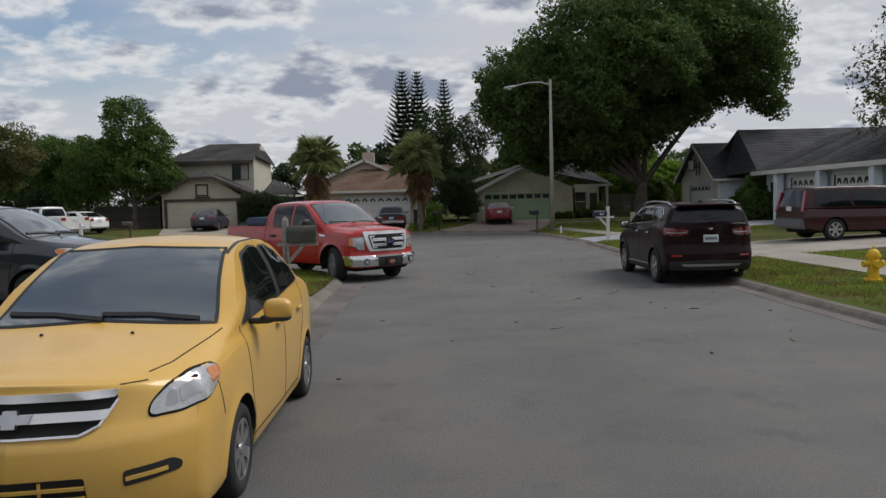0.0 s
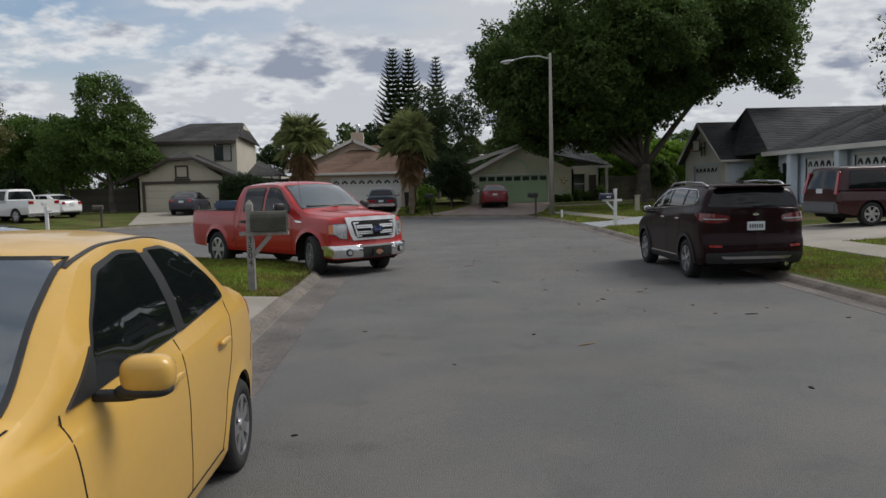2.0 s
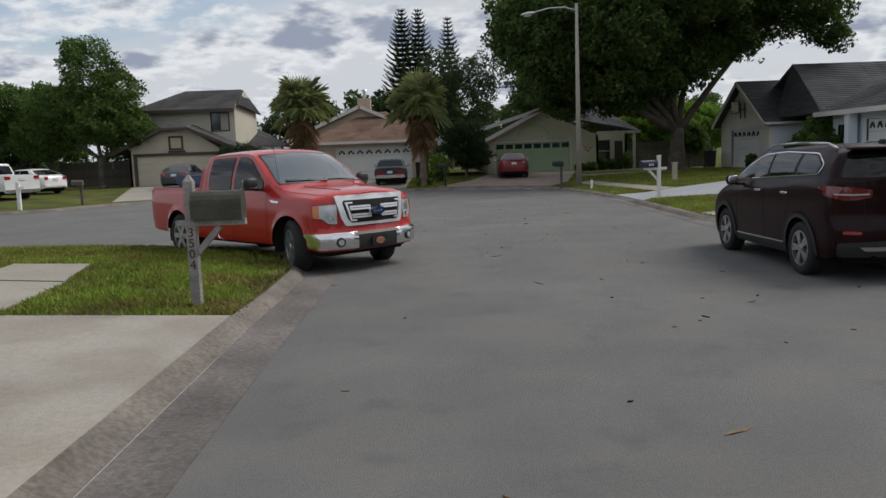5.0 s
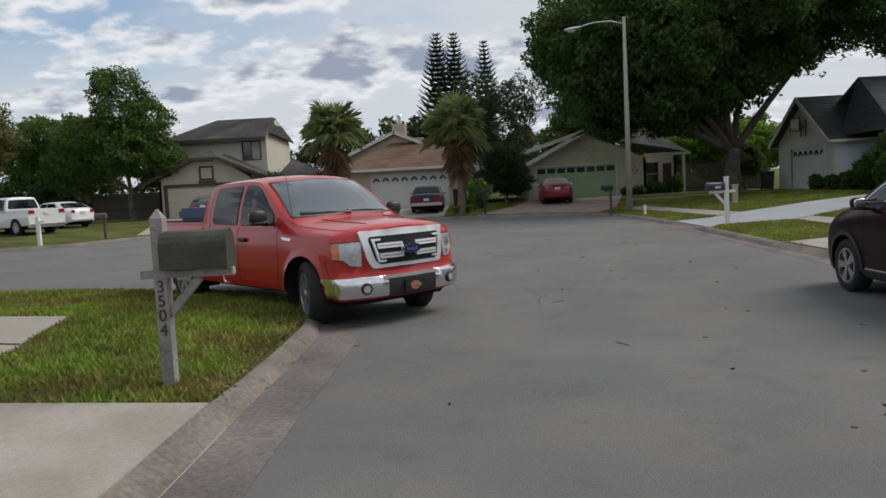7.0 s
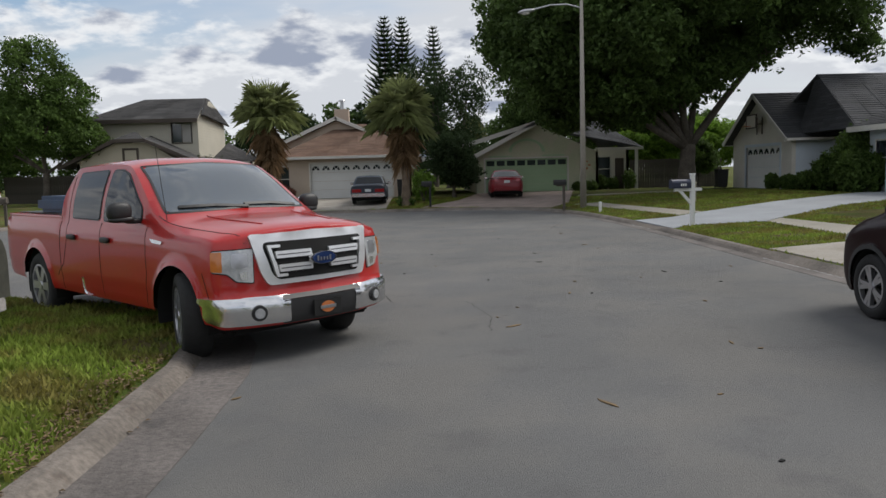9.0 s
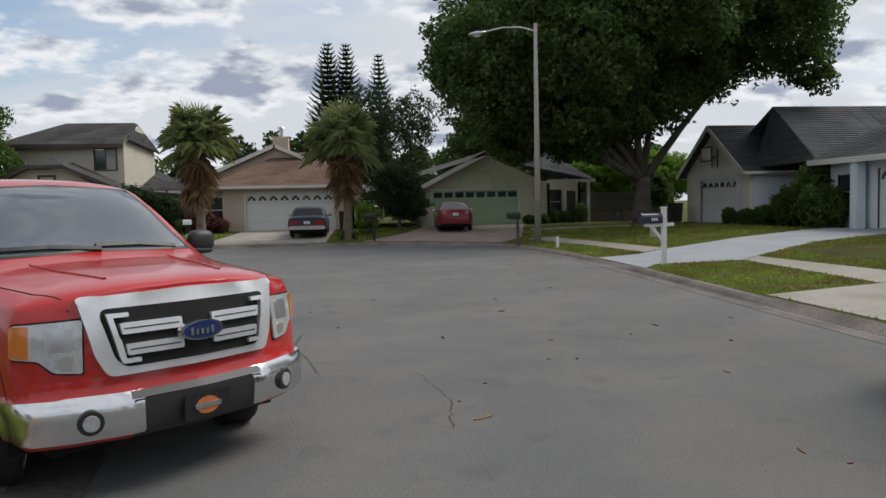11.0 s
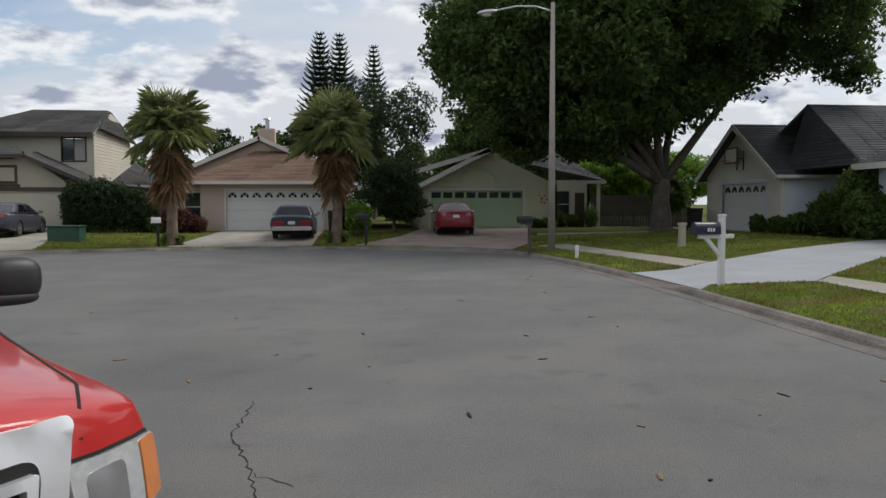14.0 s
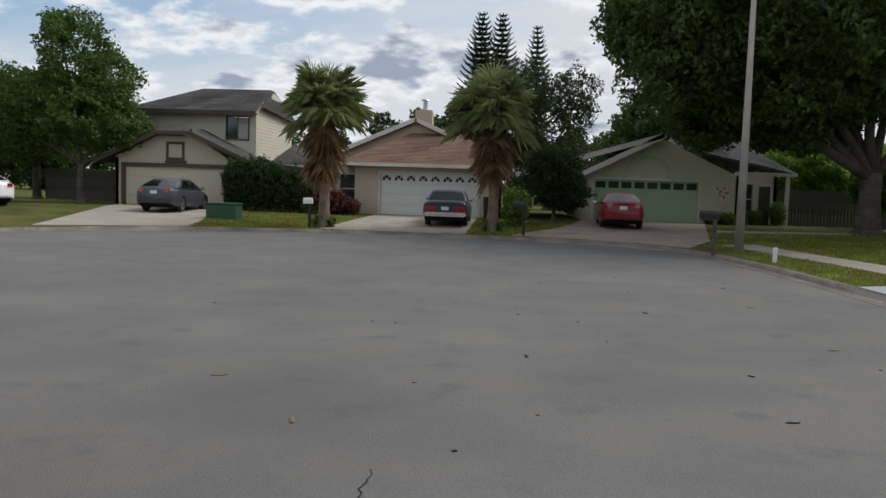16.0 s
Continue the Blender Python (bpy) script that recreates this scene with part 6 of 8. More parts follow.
def suv(m):
    s = dict(length=4.76, r=0.365, arch=0.425, wheels=(0.99, 3.77), clear=0.22, paint="maroonpaint", spokes=5, split=True, tyre=0.225, inset=0.985, plan_front=0.40, plan_rear=0.16, flare=0.016,
             prof=[(0, 0.93), (0.08, 0.965), (0.3, 0.985), (0.6, 1.0), (0.82, 0.99), (0.92, 0.975), (1, 0.93)],
             width=[(0, 0.90), (0.25, 0.93), (0.7, 0.945), (3.9, 0.94), (4.4, 0.92), (4.76, 0.88)],
             sill=[(0, 0.34), (0.4, 0.29), (1.2, 0.25), (3.5, 0.25), (4.4, 0.25), (4.76, 0.30)],
             belt=[(0, 1.22), (0.3, 1.33), (0.9, 1.32), (2.0, 1.25), (3.3, 1.17), (3.7, 1.11), (4.3, 0.99), (4.76, 0.82)],
             rail_z=[(0, 1.29), (0.07, 1.36), (0.20, 1.55), (0.34, 1.64), (0.7, 1.69), (2.0, 1.70), (2.7, 1.66), (3.2, 1.45), (3.72, 1.18), (4.3, 1.04), (4.76, 0.86)],
             rail_y=[(0, 0.82), (0.2, 0.76), (0.5, 0.73), (2.6, 0.71), (3.72, 0.84), (4.3, 0.78), (4.76, 0.7)],
             top=[(0, 1.32), (0.05, 1.38), (0.14, 1.58), (0.26, 1.69), (0.6, 1.74), (1.6, 1.76), (2.4, 1.74), (2.9, 1.62), (3.9, 1.19), (4.3, 1.10), (4.65, 0.98), (4.76, 0.90)],
             nose=[(0.2, -0.1), (0.5, 0.05), (0.8, 0.03), (1.0, -0.05)], tail=[(0.3, -0.07), (0.5, 0.0), (0.72, -0.01), (0.82, -0.07), (1.1, -0.08), (1.35, -0.10)])
    c = Shell("suv", "dark maroon sport utility vehicle with roof rails at the kerb", m, s, "car")
    c.lay("windscreen", [(3.6, 0.76, 1.20), (3.6, -0.76, 1.20), (2.9, -0.62, 1.62), (2.9, 0.62, 1.62)], "windscreen", FRONT, 0.006, r=0.06)
    c.lay("rear_window", [(0.0, 0.80, 1.335), (0.0, 0.0, 1.325), (0.0, -0.80, 1.335), (0.2, -0.68, 1.60), (0.2, 0.0, 1.62), (0.2, 0.68, 1.60)], "carglass", BACK, 0.006, r=0.06)
    for sd in (1, -1):
        ring = rounded([(3.40, 0.8, 1.235), (0.62, 0.8, 1.375), (0.52, 0.8, 1.50), (0.80, 0.8, 1.64), (1.8, 0.8, 1.665), (2.55, 0.8, 1.63), (3.0, 0.8, 1.47)], 0.07)
        c.strip("window_trim", ring, SIDE, 0.009, "chrome", 0.012, sd, closed=True)
    side_glass(c, ([(3.30, 1.26), (2.22, 1.295), (2.22, 1.64), (2.55, 1.605), (3.0, 1.445)], [(2.14, 1.30), (1.34, 1.335), (1.30, 1.635), (1.8, 1.645), (2.14, 1.64)],
                   [(1.24, 1.345), (0.68, 1.385), (0.60, 1.49), (0.82, 1.61), (1.20, 1.63)]), r=0.05, seal=0.016)
    for sd in (1, -1):
        bm = bmesh.new()
        pts = [(0.50, 0.69, 1.70), (0.72, 0.70, 1.765), (1.6, 0.70, 1.785), (2.4, 0.69, 1.765), (2.7, 0.68, 1.69)]
        for p, q in zip(pts, pts[1:]):
            e = Vector(q) - Vector(p)
            cyl_bm(0.019, 0.019, e.length, Matrix.Translation((p[0], p[1] * sd, p[2])) @ Vector((e.x, e.y * sd, e.z)).to_track_quat("Z", "Y").to_matrix().to_4x4(), 8, bm)
        part("roof_rail", bm, "alloy", c.root, smooth=True)
        D = (0.75, -0.65, 0)
        tl = c.lay("tail_light", [(0.03, 0.50, 1.09), (0.03, 0.50, 1.175), (0.05, 0.72, 1.215), (0.30, 0.93, 1.235), (0.48, 0.945, 1.215), (0.34, 0.94, 1.12), (0.1, 0.86, 1.055), (0.04, 0.70, 1.05)], "darkred", D, 0.012, sd, r=0.03, label="swept dark red tail light")
        c.strip("lamp_strip", [(0.03, 0.54, 1.125), (0.05, 0.74, 1.12), (0.2, 0.88, 1.13)], D, 0.010, "lamp", 0.018, sd, parent=tl)
        c.lay("reflector", [(0.02, 0.60, 0.625), (0.02, 0.80, 0.63), (0.02, 0.80, 0.67), (0.02, 0.60, 0.665)], "redlens", BACK, 0.010, sd, r=0.01)
        c.lay("headlight", [(4.3, 0.90, 0.93), (4.5, 0.75, 0.90), (4.6, 0.62, 0.80), (4.3, 0.90, 0.84)], "lamp", (-0.7, -0.7, 0), 0.012, sd, r=0.02)
        c.lay("cladding", [(1.44, 0.8, 0.25), (3.32, 0.8, 0.25), (3.32, 0.8, 0.36), (1.44, 0.8, 0.37)], "plastic", SIDE, 0.012, sd)
        c.strip("sill_strip", [(1.50, 0.8, 0.395), (3.25, 0.8, 0.375)], SIDE, 0.010, "chrome", 0.014, sd)
        for xw in s["wheels"]:
            pts = [(xw + 0.445 * math.cos(a), 0.8, 0.365 + 0.445 * math.sin(a)) for a in np.linspace(-0.1, math.pi + 0.1, 22)]
            c.strip("arch_cladding", pts, SIDE, 0.026, "plastic", 0.010, sd)
        c.strip("door_joint", [(3.28, 0.8, 1.18), (3.26, 0.8, 0.4)], SIDE, 0.004, "under", 0.002, sd)
        c.strip("door_joint", [(2.19, 0.8, 1.24), (2.17, 0.8, 0.4)], SIDE, 0.004, "under", 0.002, sd)
        c.strip("door_joint", [(1.22, 0.8, 1.30), (1.36, 0.8, 0.95), (1.46, 0.8, 0.75)], SIDE, 0.004, "under", 0.002, sd)
        c.strip("bumper_joint", [(0.5, 0.8, 0.72), (0.12, 0.8, 0.76)], SIDE, 0.004, "under", 0.002, sd)
        for x0 in (2.30, 1.36):
            h, _ = c.hit(Vector((x0 + 0.1, sd * 0.8, 1.10)), Vector((0, -sd, 0)))
            part("door_handle", pebble(x0 + 0.1, h.y + sd * 0.02, 1.10, 0.11, 0.016, 0.018, 0.5), "chrome", c.root, smooth=True)
    part("spoiler", pebble(0.26, 0, 1.695, 0.16, 0.68, 0.028, 0.5), "maroonpaint", c.root, smooth=True)
    c.lay("rear_bumper", [(0.0, -0.84, 0.34), (0.0, 0.84, 0.34), (0.0, 0.86, 0.52), (0.0, 0, 0.56), (0.0, -0.86, 0.52)], "plastic", BACK, 0.014, r=0.05)
    c.lay("bumper_strip", [(0.0, -0.56, 0.425), (0.0, 0.56, 0.425), (0.0, 0.62, 0.47), (0.0, -0.62, 0.47)], "alloy", BACK, 0.024, r=0.015)
    c.strip("tailgate_joint", [(0.0, 0.55, 1.07), (0.0, 0.52, 0.72), (0.0, -0.52, 0.72), (0.0, -0.55, 1.07)], BACK, 0.004, "under", 0.002)
    q, _ = c.hit(Vector((0, 0, 1.0)), Vector(BACK))
    pl = part("number_plate", box_bm(q.x - 0.022, q.x + 0.01, -0.155, 0.155, 0.92, 1.075, 0.006), "plate", c.root, "pale blue and white number plate")
    for k in range(6):
        part("plate_mark", box_bm(q.x - 0.026, q.x - 0.021, -0.115 + k * 0.042, -0.09 + k * 0.042, 0.965, 1.03, 0.001), "digit", pl)
    q, _ = c.hit(Vector((0, 0, 1.20)), Vector(BACK))
    part("badge", cyl_bm(0.055, 0.05, 0.016, pose(q.x + 0.004, 0, 1.20, 0, -90, 0) @ Matrix.Diagonal((0.5, 1.1, 1, 1)), 20), "chrome", c.root)
    c.strip("rear_wiper", [(0.1, 0.02, 1.345), (0.1, -0.30, 1.365)], BACK, 0.012, "plastic", 0.025)
    part("antenna_fin", box_bm(0.62, 0.80, -0.02, 0.02, 1.735, 1.80, 0.018), "plastic", c.root)
    part("exhaust", cyl_bm(0.035, 0.035, 0.2, pose(-0.04, -0.50, 0.33, 0, 90, 0), 12), "chrome", c.root)
    door_mirror(c, 3.12, 0.97, 1.15, 0.20, 0.17, 0.13, "maroonpaint")
    return c


def far_car(name, label, m, paint, kind="sedan"):
    """Simpler vehicles that stay far off."""
    if kind == "sedan":
        s = dict(length=4.85, w=0.91, r=0.33, arch=0.38, wheels=(1.05, 3.87), clear=0.18, paint=paint, spokes=5, tyre=0.2,
                 width=[(0, 0.68), (0.15, 0.82), (0.6, 0.90), (3.9, 0.90), (4.4, 0.84), (4.72, 0.66), (4.85, 0.45)],
                 sill=[(0, 0.36), (0.5, 0.24), (4.2, 0.22), (4.85, 0.3)],
                 belt=[(0, 0.85), (0.1, 0.96), (1.2, 0.97), (3.4, 0.90), (4.3, 0.78), (4.85, 0.62)],
                 top=[(0, 0.95), (0.08, 1.05), (0.6, 1.10), (3.4, 1.02), (4.3, 0.90), (4.7, 0.78), (4.85, 0.66)],
                 cabin=dict(front_base=3.55, front_top=2.75, rear_top=1.35, rear_base=0.45, belt=0.95, front_z=0.97, rear_z=1.06, roof=1.43, wb=0.85, wr=0.62,
                            windows=((1.10, 1.46), (1.49, 1.84)), bf=0.16, br=0.10))
    elif kind == "boxy":
        s = dict(length=5.1, w=0.92, r=0.33, arch=0.38, wheels=(1.15, 4.0), clear=0.2, paint=paint, spokes=8, tyre=0.2,
                 width=[(0, 0.86), (0.1, 0.90), (4.9, 0.90), (5.1, 0.84)],
                 sill=[(0, 0.42), (0.6, 0.28), (4.4, 0.26), (5.1, 0.4)],
                 belt=[(0, 0.88), (0.1, 0.92), (3.6, 0.92), (5.0, 0.86), (5.1, 0.80)],
                 top=[(0, 0.96), (0.1, 1.02), (1.1, 1.04), (3.7, 1.0), (5.0, 0.94), (5.1, 0.86)],
                 cabin=dict(front_base=3.55, front_top=2.95, rear_top=1.5, rear_base=1.0, belt=0.95, front_z=0.97, rear_z=1.0, roof=1.42, wb=0.86, wr=0.68,
                            windows=((1.10, 1.46), (1.49, 1.84)), bf=0.1, br=0.06))
    elif kind == "van":
        s = dict(length=5.1, w=0.98, r=0.35, arch=0.41, wheels=(1.05, 4.05), clear=0.24, paint=paint, spokes=6, tyre=0.22,
                 width=[(0, 0.88), (0.12, 0.96), (4.3, 0.97), (4.85, 0.85), (5.1, 0.6)],
                 sill=[(0, 0.42), (0.5, 0.32), (4.5, 0.30), (5.1, 0.4)],
                 belt=[(0, 1.03), (3.9, 1.0), (4.6, 0.88), (5.1, 0.7)],
                 top=[(0, 1.10), (3.9, 1.08), (4.6, 0.98), (4.95, 0.86), (5.1, 0.76)],
                 cabin=dict(front_base=4.35, front_top=3.35, rear_top=0.22, rear_base=0.02, belt=1.03, front_z=1.03, rear_z=1.06, roof=1.72, wb=0.93, wr=0.77,
                            windows=((1.08, 1.30), (1.33, 1.60), (1.63, 1.93)), bf=0.18, br=0.02, rear_v=(0.08, 0.86)))
    else:
        s = dict(length=5.8, w=0.98, r=0.40, arch=0.46, wheels=(1.2, 4.85), clear=0.36, paint=paint, spokes=6, tyre=0.26,
                 width=[(0, 0.95), (4.9, 0.97), (5.6, 0.92), (5.8, 0.84)],
                 sill=[(0, 0.52), (1.8, 0.42), (4.3, 0.42), (5.8, 0.6)],
                 belt=[(0, 1.27), (2.0, 1.27), (2.05, 1.17), (4.3, 1.15), (5.5, 1.08), (5.8, 0.98)],
                 top=[(0, 1.31), (2.1, 1.31), (4.2, 1.30), (5.2, 1.25), (5.6, 1.19), (5.8, 1.05)],
                 cabin=dict(front_base=4.35, front_top=3.62, rear_top=2.12, rear_base=1.98, belt=1.20, front_z=1.24, rear_z=1.24, roof=1.89, wb=0.93, wr=0.74,
                            windows=((1.10, 1.47), (1.53, 1.92)), bf=0.12, br=0.02, rear_v=(0.15, 0.85)))
    c = Car(name, label, m, s, "truck" if kind == "truck" else "car")
    z = {"sedan": 0.86, "boxy": 0.72, "van": 1.05, "truck": 1.1}[kind]
    w = c.half(0.0)
    for sd in (1, -1):
        if kind == "van":
            c.skin("tail_light", [(0.03, w * 0.86, 0.95), (0.03, w * 1.0, 0.95), (0.16, w * 0.92, 1.60), (0.16, w * 0.80, 1.60)], "redlens", sd, -0.06)
        elif kind == "boxy":
            c.skin("tail_light", [(0.0, 0.35, z - 0.1), (0.0, 0.82, z - 0.1), (0.0, 0.82, z + 0.06), (0.0, 0.35, z + 0.06)], "redlens", sd, -0.02)
        else:
            c.skin("tail_light", [(0.0, w * 0.66, z - 0.02), (0.0, w * 0.98, z - 0.02), (0.02, w * 0.98, z + 0.15), (0.02, w * 0.66, z + 0.13)], "redlens", sd, -0.03)
    part("number_plate", box_bm(-0.03, 0.0, -0.15, 0.15, z - 0.08, z + 0.06, 0.005), "plate", c.root)
    part("bumper", box_bm(-0.08, 0.15, -w, w, 0.38, 0.56 if kind != "van" else 0.72, 0.05), {"sedan": paint, "boxy": "chrome", "van": "silverplastic", "truck": "chrome"}[kind], c.root)
    mirror(c, {"sedan": 3.2, "boxy": 3.2, "van": 3.9, "truck": 4.05}[kind], 0.92, {"truck": 1.2, "van": 1.1}.get(kind, 0.98), 0.2, 0.14, 0.12, paint)
    c.line_y("door_joint", [(2.3, 0.9), (2.3, 0.4)])
    c.line_y("door_joint", [(3.3, 0.85), (3.3, 0.4)])
    return c


def place(x, y, heading, z=None):
    """Where a vehicle's rear middle stands and where its front points, in degrees from +x."""
    return pose(x, y, 0 if z is None else z, 0, 0, heading)

# ---- vehicles in their places ----
sedan(place(-1.36, 10.95, -90.7, -0.01) @ Matrix.Scale(1.04, 4), "yellowpaint", "yellow compact sedan parked at the kerb")
pickup(place(-4.30, 25.82, -46.5, -0.02) @ Matrix.Scale(1.045, 4))
suv(place(6.68, 18.3, 88.5, 0.0))
far_car("minivan", "dark red minivan with grey bumper on the concrete driveway", place(12.95, 27.9, 3, gz(15, 27.9) + 0.0), "vanpaint", "van")
far_car("sedan", "crimson sedan on the reddish paver driveway", place(5.95, 54.6, 86, gz(6, 57)), "crimson")
far_car("sedan", "old slate blue boxy sedan with chrome bumper on the concrete driveway", place(-1.35, 53.2, 90, gz(-1.3, 55.5)), "bluepaint", "boxy")
far_car("sedan", "dark grey sedan before the cream garage door", place(-14.1, 54.6, 92, gz(-14, 57)), "greypaint")
far_car("pickup_truck", "white pickup truck parked across a driveway", place(-20.0, 49.0, 150, gz(-21, 48)), "whitepaint", "truck")
far_car("sedan", "white sedan parked beyond the white pickup truck", place(-20.4, 53.4, 150, gz(-21, 53)), "whitepaint")
sedan(place(-9.0, 16.0, -4, gz(-7, 15)) @ Matrix.Scale(1.08, 4), "darkpaint", "dark blue sedan on the concrete driveway")


# ---- street furniture ----
def digit_column(parent, x, y, z, text, size=0.1):
    for k, ch in enumerate(text):
        cu = bpy.data.curves.new("digit", "FONT")
        cu.body, cu.size, cu.extrude, cu.align_x = ch, size * 1.35, 0.004, "CENTER"
        ob = new("digit", cu)
        ob.data.materials.append(M["digit"])
        ob.parent = parent
        ob.matrix_local = pose(x, y, z - k * size * 1.15, 90, 0, 0)


def mailbox_shell(parent, m, length, w, h, material):
    bm = bmesh.new()
    prof = [(-w / 2, 0), (w / 2, 0), (w / 2, h * 0.55)] + [(w / 2 * math.cos(a), h * 0.55 + h * 0.45 * math.sin(a)) for a in np.linspace(0.3, math.pi - 0.3, 7)] + [(-w / 2, h * 0.55)]
    a = [bm.verts.new((0, p[0], p[1])) for p in prof]
    b = [bm.verts.new((length, p[0], p[1])) for p in prof]
    bm.faces.new(a)
    bm.faces.new(b[::-1])
    for i in range(len(prof)):
        k = (i + 1) % len(prof)
        bm.faces.new((a[i], a[k], b[k], b[i]))
    bm.transform(m)
    box = part("box", bm, material, parent)
    bm = bmesh.new()
    c = [bm.verts.new((length + d, p[0] * s, h / 2 + (p[1] - h / 2) * s)) for d, s in ((0.0, 1.06), (0.03, 1.06)) for p in prof]
    n = len(prof)
    bm.faces.new(c[:n])
    bm.faces.new(c[:n - 1:-1])
    for i in range(n):
        k = (i + 1) % n
        bm.faces.new((c[i], c[k], c[n + k], c[n + i]))
    bm.transform(m)
    part("door", bm, material, box)
    return box


def mailbox_grey():
    x, y = -2.05, 18.0
    g = gz(x, y)
    t = thing("mailbox", pose(x, y, g - 0.03), "weathered grey wooden mailbox post with dull green box and black numbers", "mailbox")
    bm = box_bm(-0.055, 0.055, -0.055, 0.055, 0, 1.50)
    top = [v for v in bm.verts if v.co.z > 1.4]
    tip = bmesh.ops.create_cone(bm, cap_ends=True, segments=4, radius1=0.078, radius2=0.01, depth=0.08)
    for v in tip["verts"]:
        v.co = Matrix.Rotation(radians(45), 3, "Z") @ v.co
        v.co.z += 1.54
    part("post", bm, "greywood", t)
    part("arm", box_bm(-0.17, 0.64, -0.062, 0.03, 0.98, 1.05, 0.006), "greywood", t)
    bm = box_bm(-0.035, 0.035, -0.03, 0.03, 0, 0.42, 0.005)
    bm.transform(pose(0.05, 0, 0.66, 0, 42, 0))
    part("brace", bm, "greywood", t)
    mailbox_shell(t, pose(0.03, -0.01, 1.055), 0.56, 0.24, 0.33, "oldmetal")
    digit_column(t, 0.0, -0.06, 0.86, "3504", 0.11)
    bm = bmesh.new()
    bm.free()
    return t


def mailbox_white():
    x, y = 8.46, 34.5
    t = thing("mailbox", pose(x, y, gz(x, y) - 0.03, 0, 0, 6), "white wooden mailbox post with a brace and navy blue box", "mailbox")
    bm = box_bm(-0.055, 0.055, -0.055, 0.055, 0, 1.42, 0.008)
    part("post", bm, "white", t)
    part("cap", box_bm(-0.07, 0.07, -0.07, 0.07, 1.42, 1.46, 0.01), "white", t)
    part("arm", box_bm(-0.52, 0.26, -0.045, 0.045, 0.98, 1.06, 0.006), "white", t)
    bm = box_bm(-0.035, 0.035, -0.035, 0.035, 0, 0.50, 0.005)
    bm.transform(pose(-0.02, 0, 0.62, 0, -42, 0))
    part("brace", bm, "white", t)
    b = mailbox_shell(t, pose(-0.08, 0, 1.065, 0, 0, 180), 0.52, 0.2, 0.24, "navy")
    for k, u in enumerate((-0.28, -0.22, -0.16)):
        part("number", box_bm(u - 0.4 * 0.0 - 0.10, u - 0.06, -0.108, -0.1, 1.12, 1.19, 0.002), "white", b)


def mailbox_small(x, y, box, post, label, h=1.1, turn=0, l=0.48):
    t = thing("mailbox", pose(x, y, gz(x, y) - 0.03, 0, 0, turn), label, "mailbox")
    part("post", box_bm(-0.05, 0.05, -0.05, 0.05, 0, h, 0.006), post, t)
    part("arm", box_bm(-0.3, 0.1, -0.045, 0.045, h - 0.04, h + 0.01, 0.006), post, t)
    mailbox_shell(t, pose(0.1, 0, h + 0.012, 0, 0, 180), l, 0.2, 0.22, box)


def street_lamp():
    x, y = 8.1, 46.1
    t = thing("street_lamp", pose(x, y, gz(x, y) - 0.05), "tall tapered concrete street lamp with a lantern on a long arm", "street lamp")
    part("pole", cyl_bm(0.135, 0.07, 8.6, None, 16), "polec", t, smooth=True)
    bm = bmesh.new()
    pts = [Vector((0, 0, 8.3)), Vector((-0.6, 0, 8.45)), Vector((-1.3, -0.05, 8.42)), Vector((-2.0, -0.1, 8.25))]
    for p, q in zip(pts, pts[1:]):
        d = q - p
        cyl_bm(0.035, 0.03, d.length, Matrix.Translation(p) @ d.to_track_quat("Z", "Y").to_matrix().to_4x4(), 10, bm)
    part("arm", bm, "alloy", t)
    bm = bmesh.new()
    bmesh.ops.create_uvsphere(bm, u_segments=14, v_segments=8, radius=1, matrix=pose(-2.3, -0.1, 8.18, 0, -8, 0) @ Matrix.Diagonal((0.38, 0.14, 0.09, 1)))
    part("lantern", bm, "alloy", t, smooth=True)
    bm = bmesh.new()
    bmesh.ops.create_uvsphere(bm, u_segments=12, v_segments=6, radius=1, matrix=pose(-2.35, -0.1, 8.12) @ Matrix.Diagonal((0.2, 0.11, 0.09, 1)))
    part("diffuser", bm, "trimwhite", t, smooth=True)


def hydrant():
    x, y = 9.25, 16.9
    t = thing("fire_hydrant", pose(x, y, gz(x, y) - 0.02), "yellow fire hydrant standing in the grass verge", "fire hydrant")
    part("base_flange", cyl_bm(0.16, 0.16, 0.05, pose(0, 0, 0.02), 20, bevel=0.01), "hydrant", t)
    part("barrel", cyl_bm(0.105, 0.10, 0.46, pose(0, 0, 0.06), 20), "hydrant", t, smooth=False)
    part("collar", cyl_bm(0.135, 0.135, 0.05, pose(0, 0, 0.48), 20, bevel=0.01), "hydrant", t)
    bm = bmesh.new()
    bmesh.ops.create_uvsphere(bm, u_segments=18, v_segments=10, radius=0.115, matrix=pose(0, 0, 0.53) @ Matrix.Diagonal((1, 1, 1.0, 1)))
    part("bonnet", bm, "hydrant", t, smooth=True)
    part("top_nut", cyl_bm(0.03, 0.025, 0.06, pose(0, 0, 0.635), 5), "hydrant", t)
    for a in (0, 180, 270):
        m = pose(0, 0, 0.36, 0, 0, a) @ pose(0.09, 0, 0, 0, 90, 0)
        noz = part("nozzle", cyl_bm(0.055 if a != 270 else 0.075, 0.055 if a != 270 else 0.075, 0.08, m, 14), "hydrant", t)
        part("nozzle_cap", cyl_bm(0.068 if a != 270 else 0.09, 0.06 if a != 270 else 0.08, 0.04, m @ pose(0, 0, 0.075), 8), "hydrant", noz)
    for k in range(8):
        a = math.pi * k / 4
        part("bolt", cyl_bm(0.012, 0.012, 0.03, pose(0.145 * math.cos(a), 0.145 * math.sin(a), 0.065), 6), "hydrant", t)


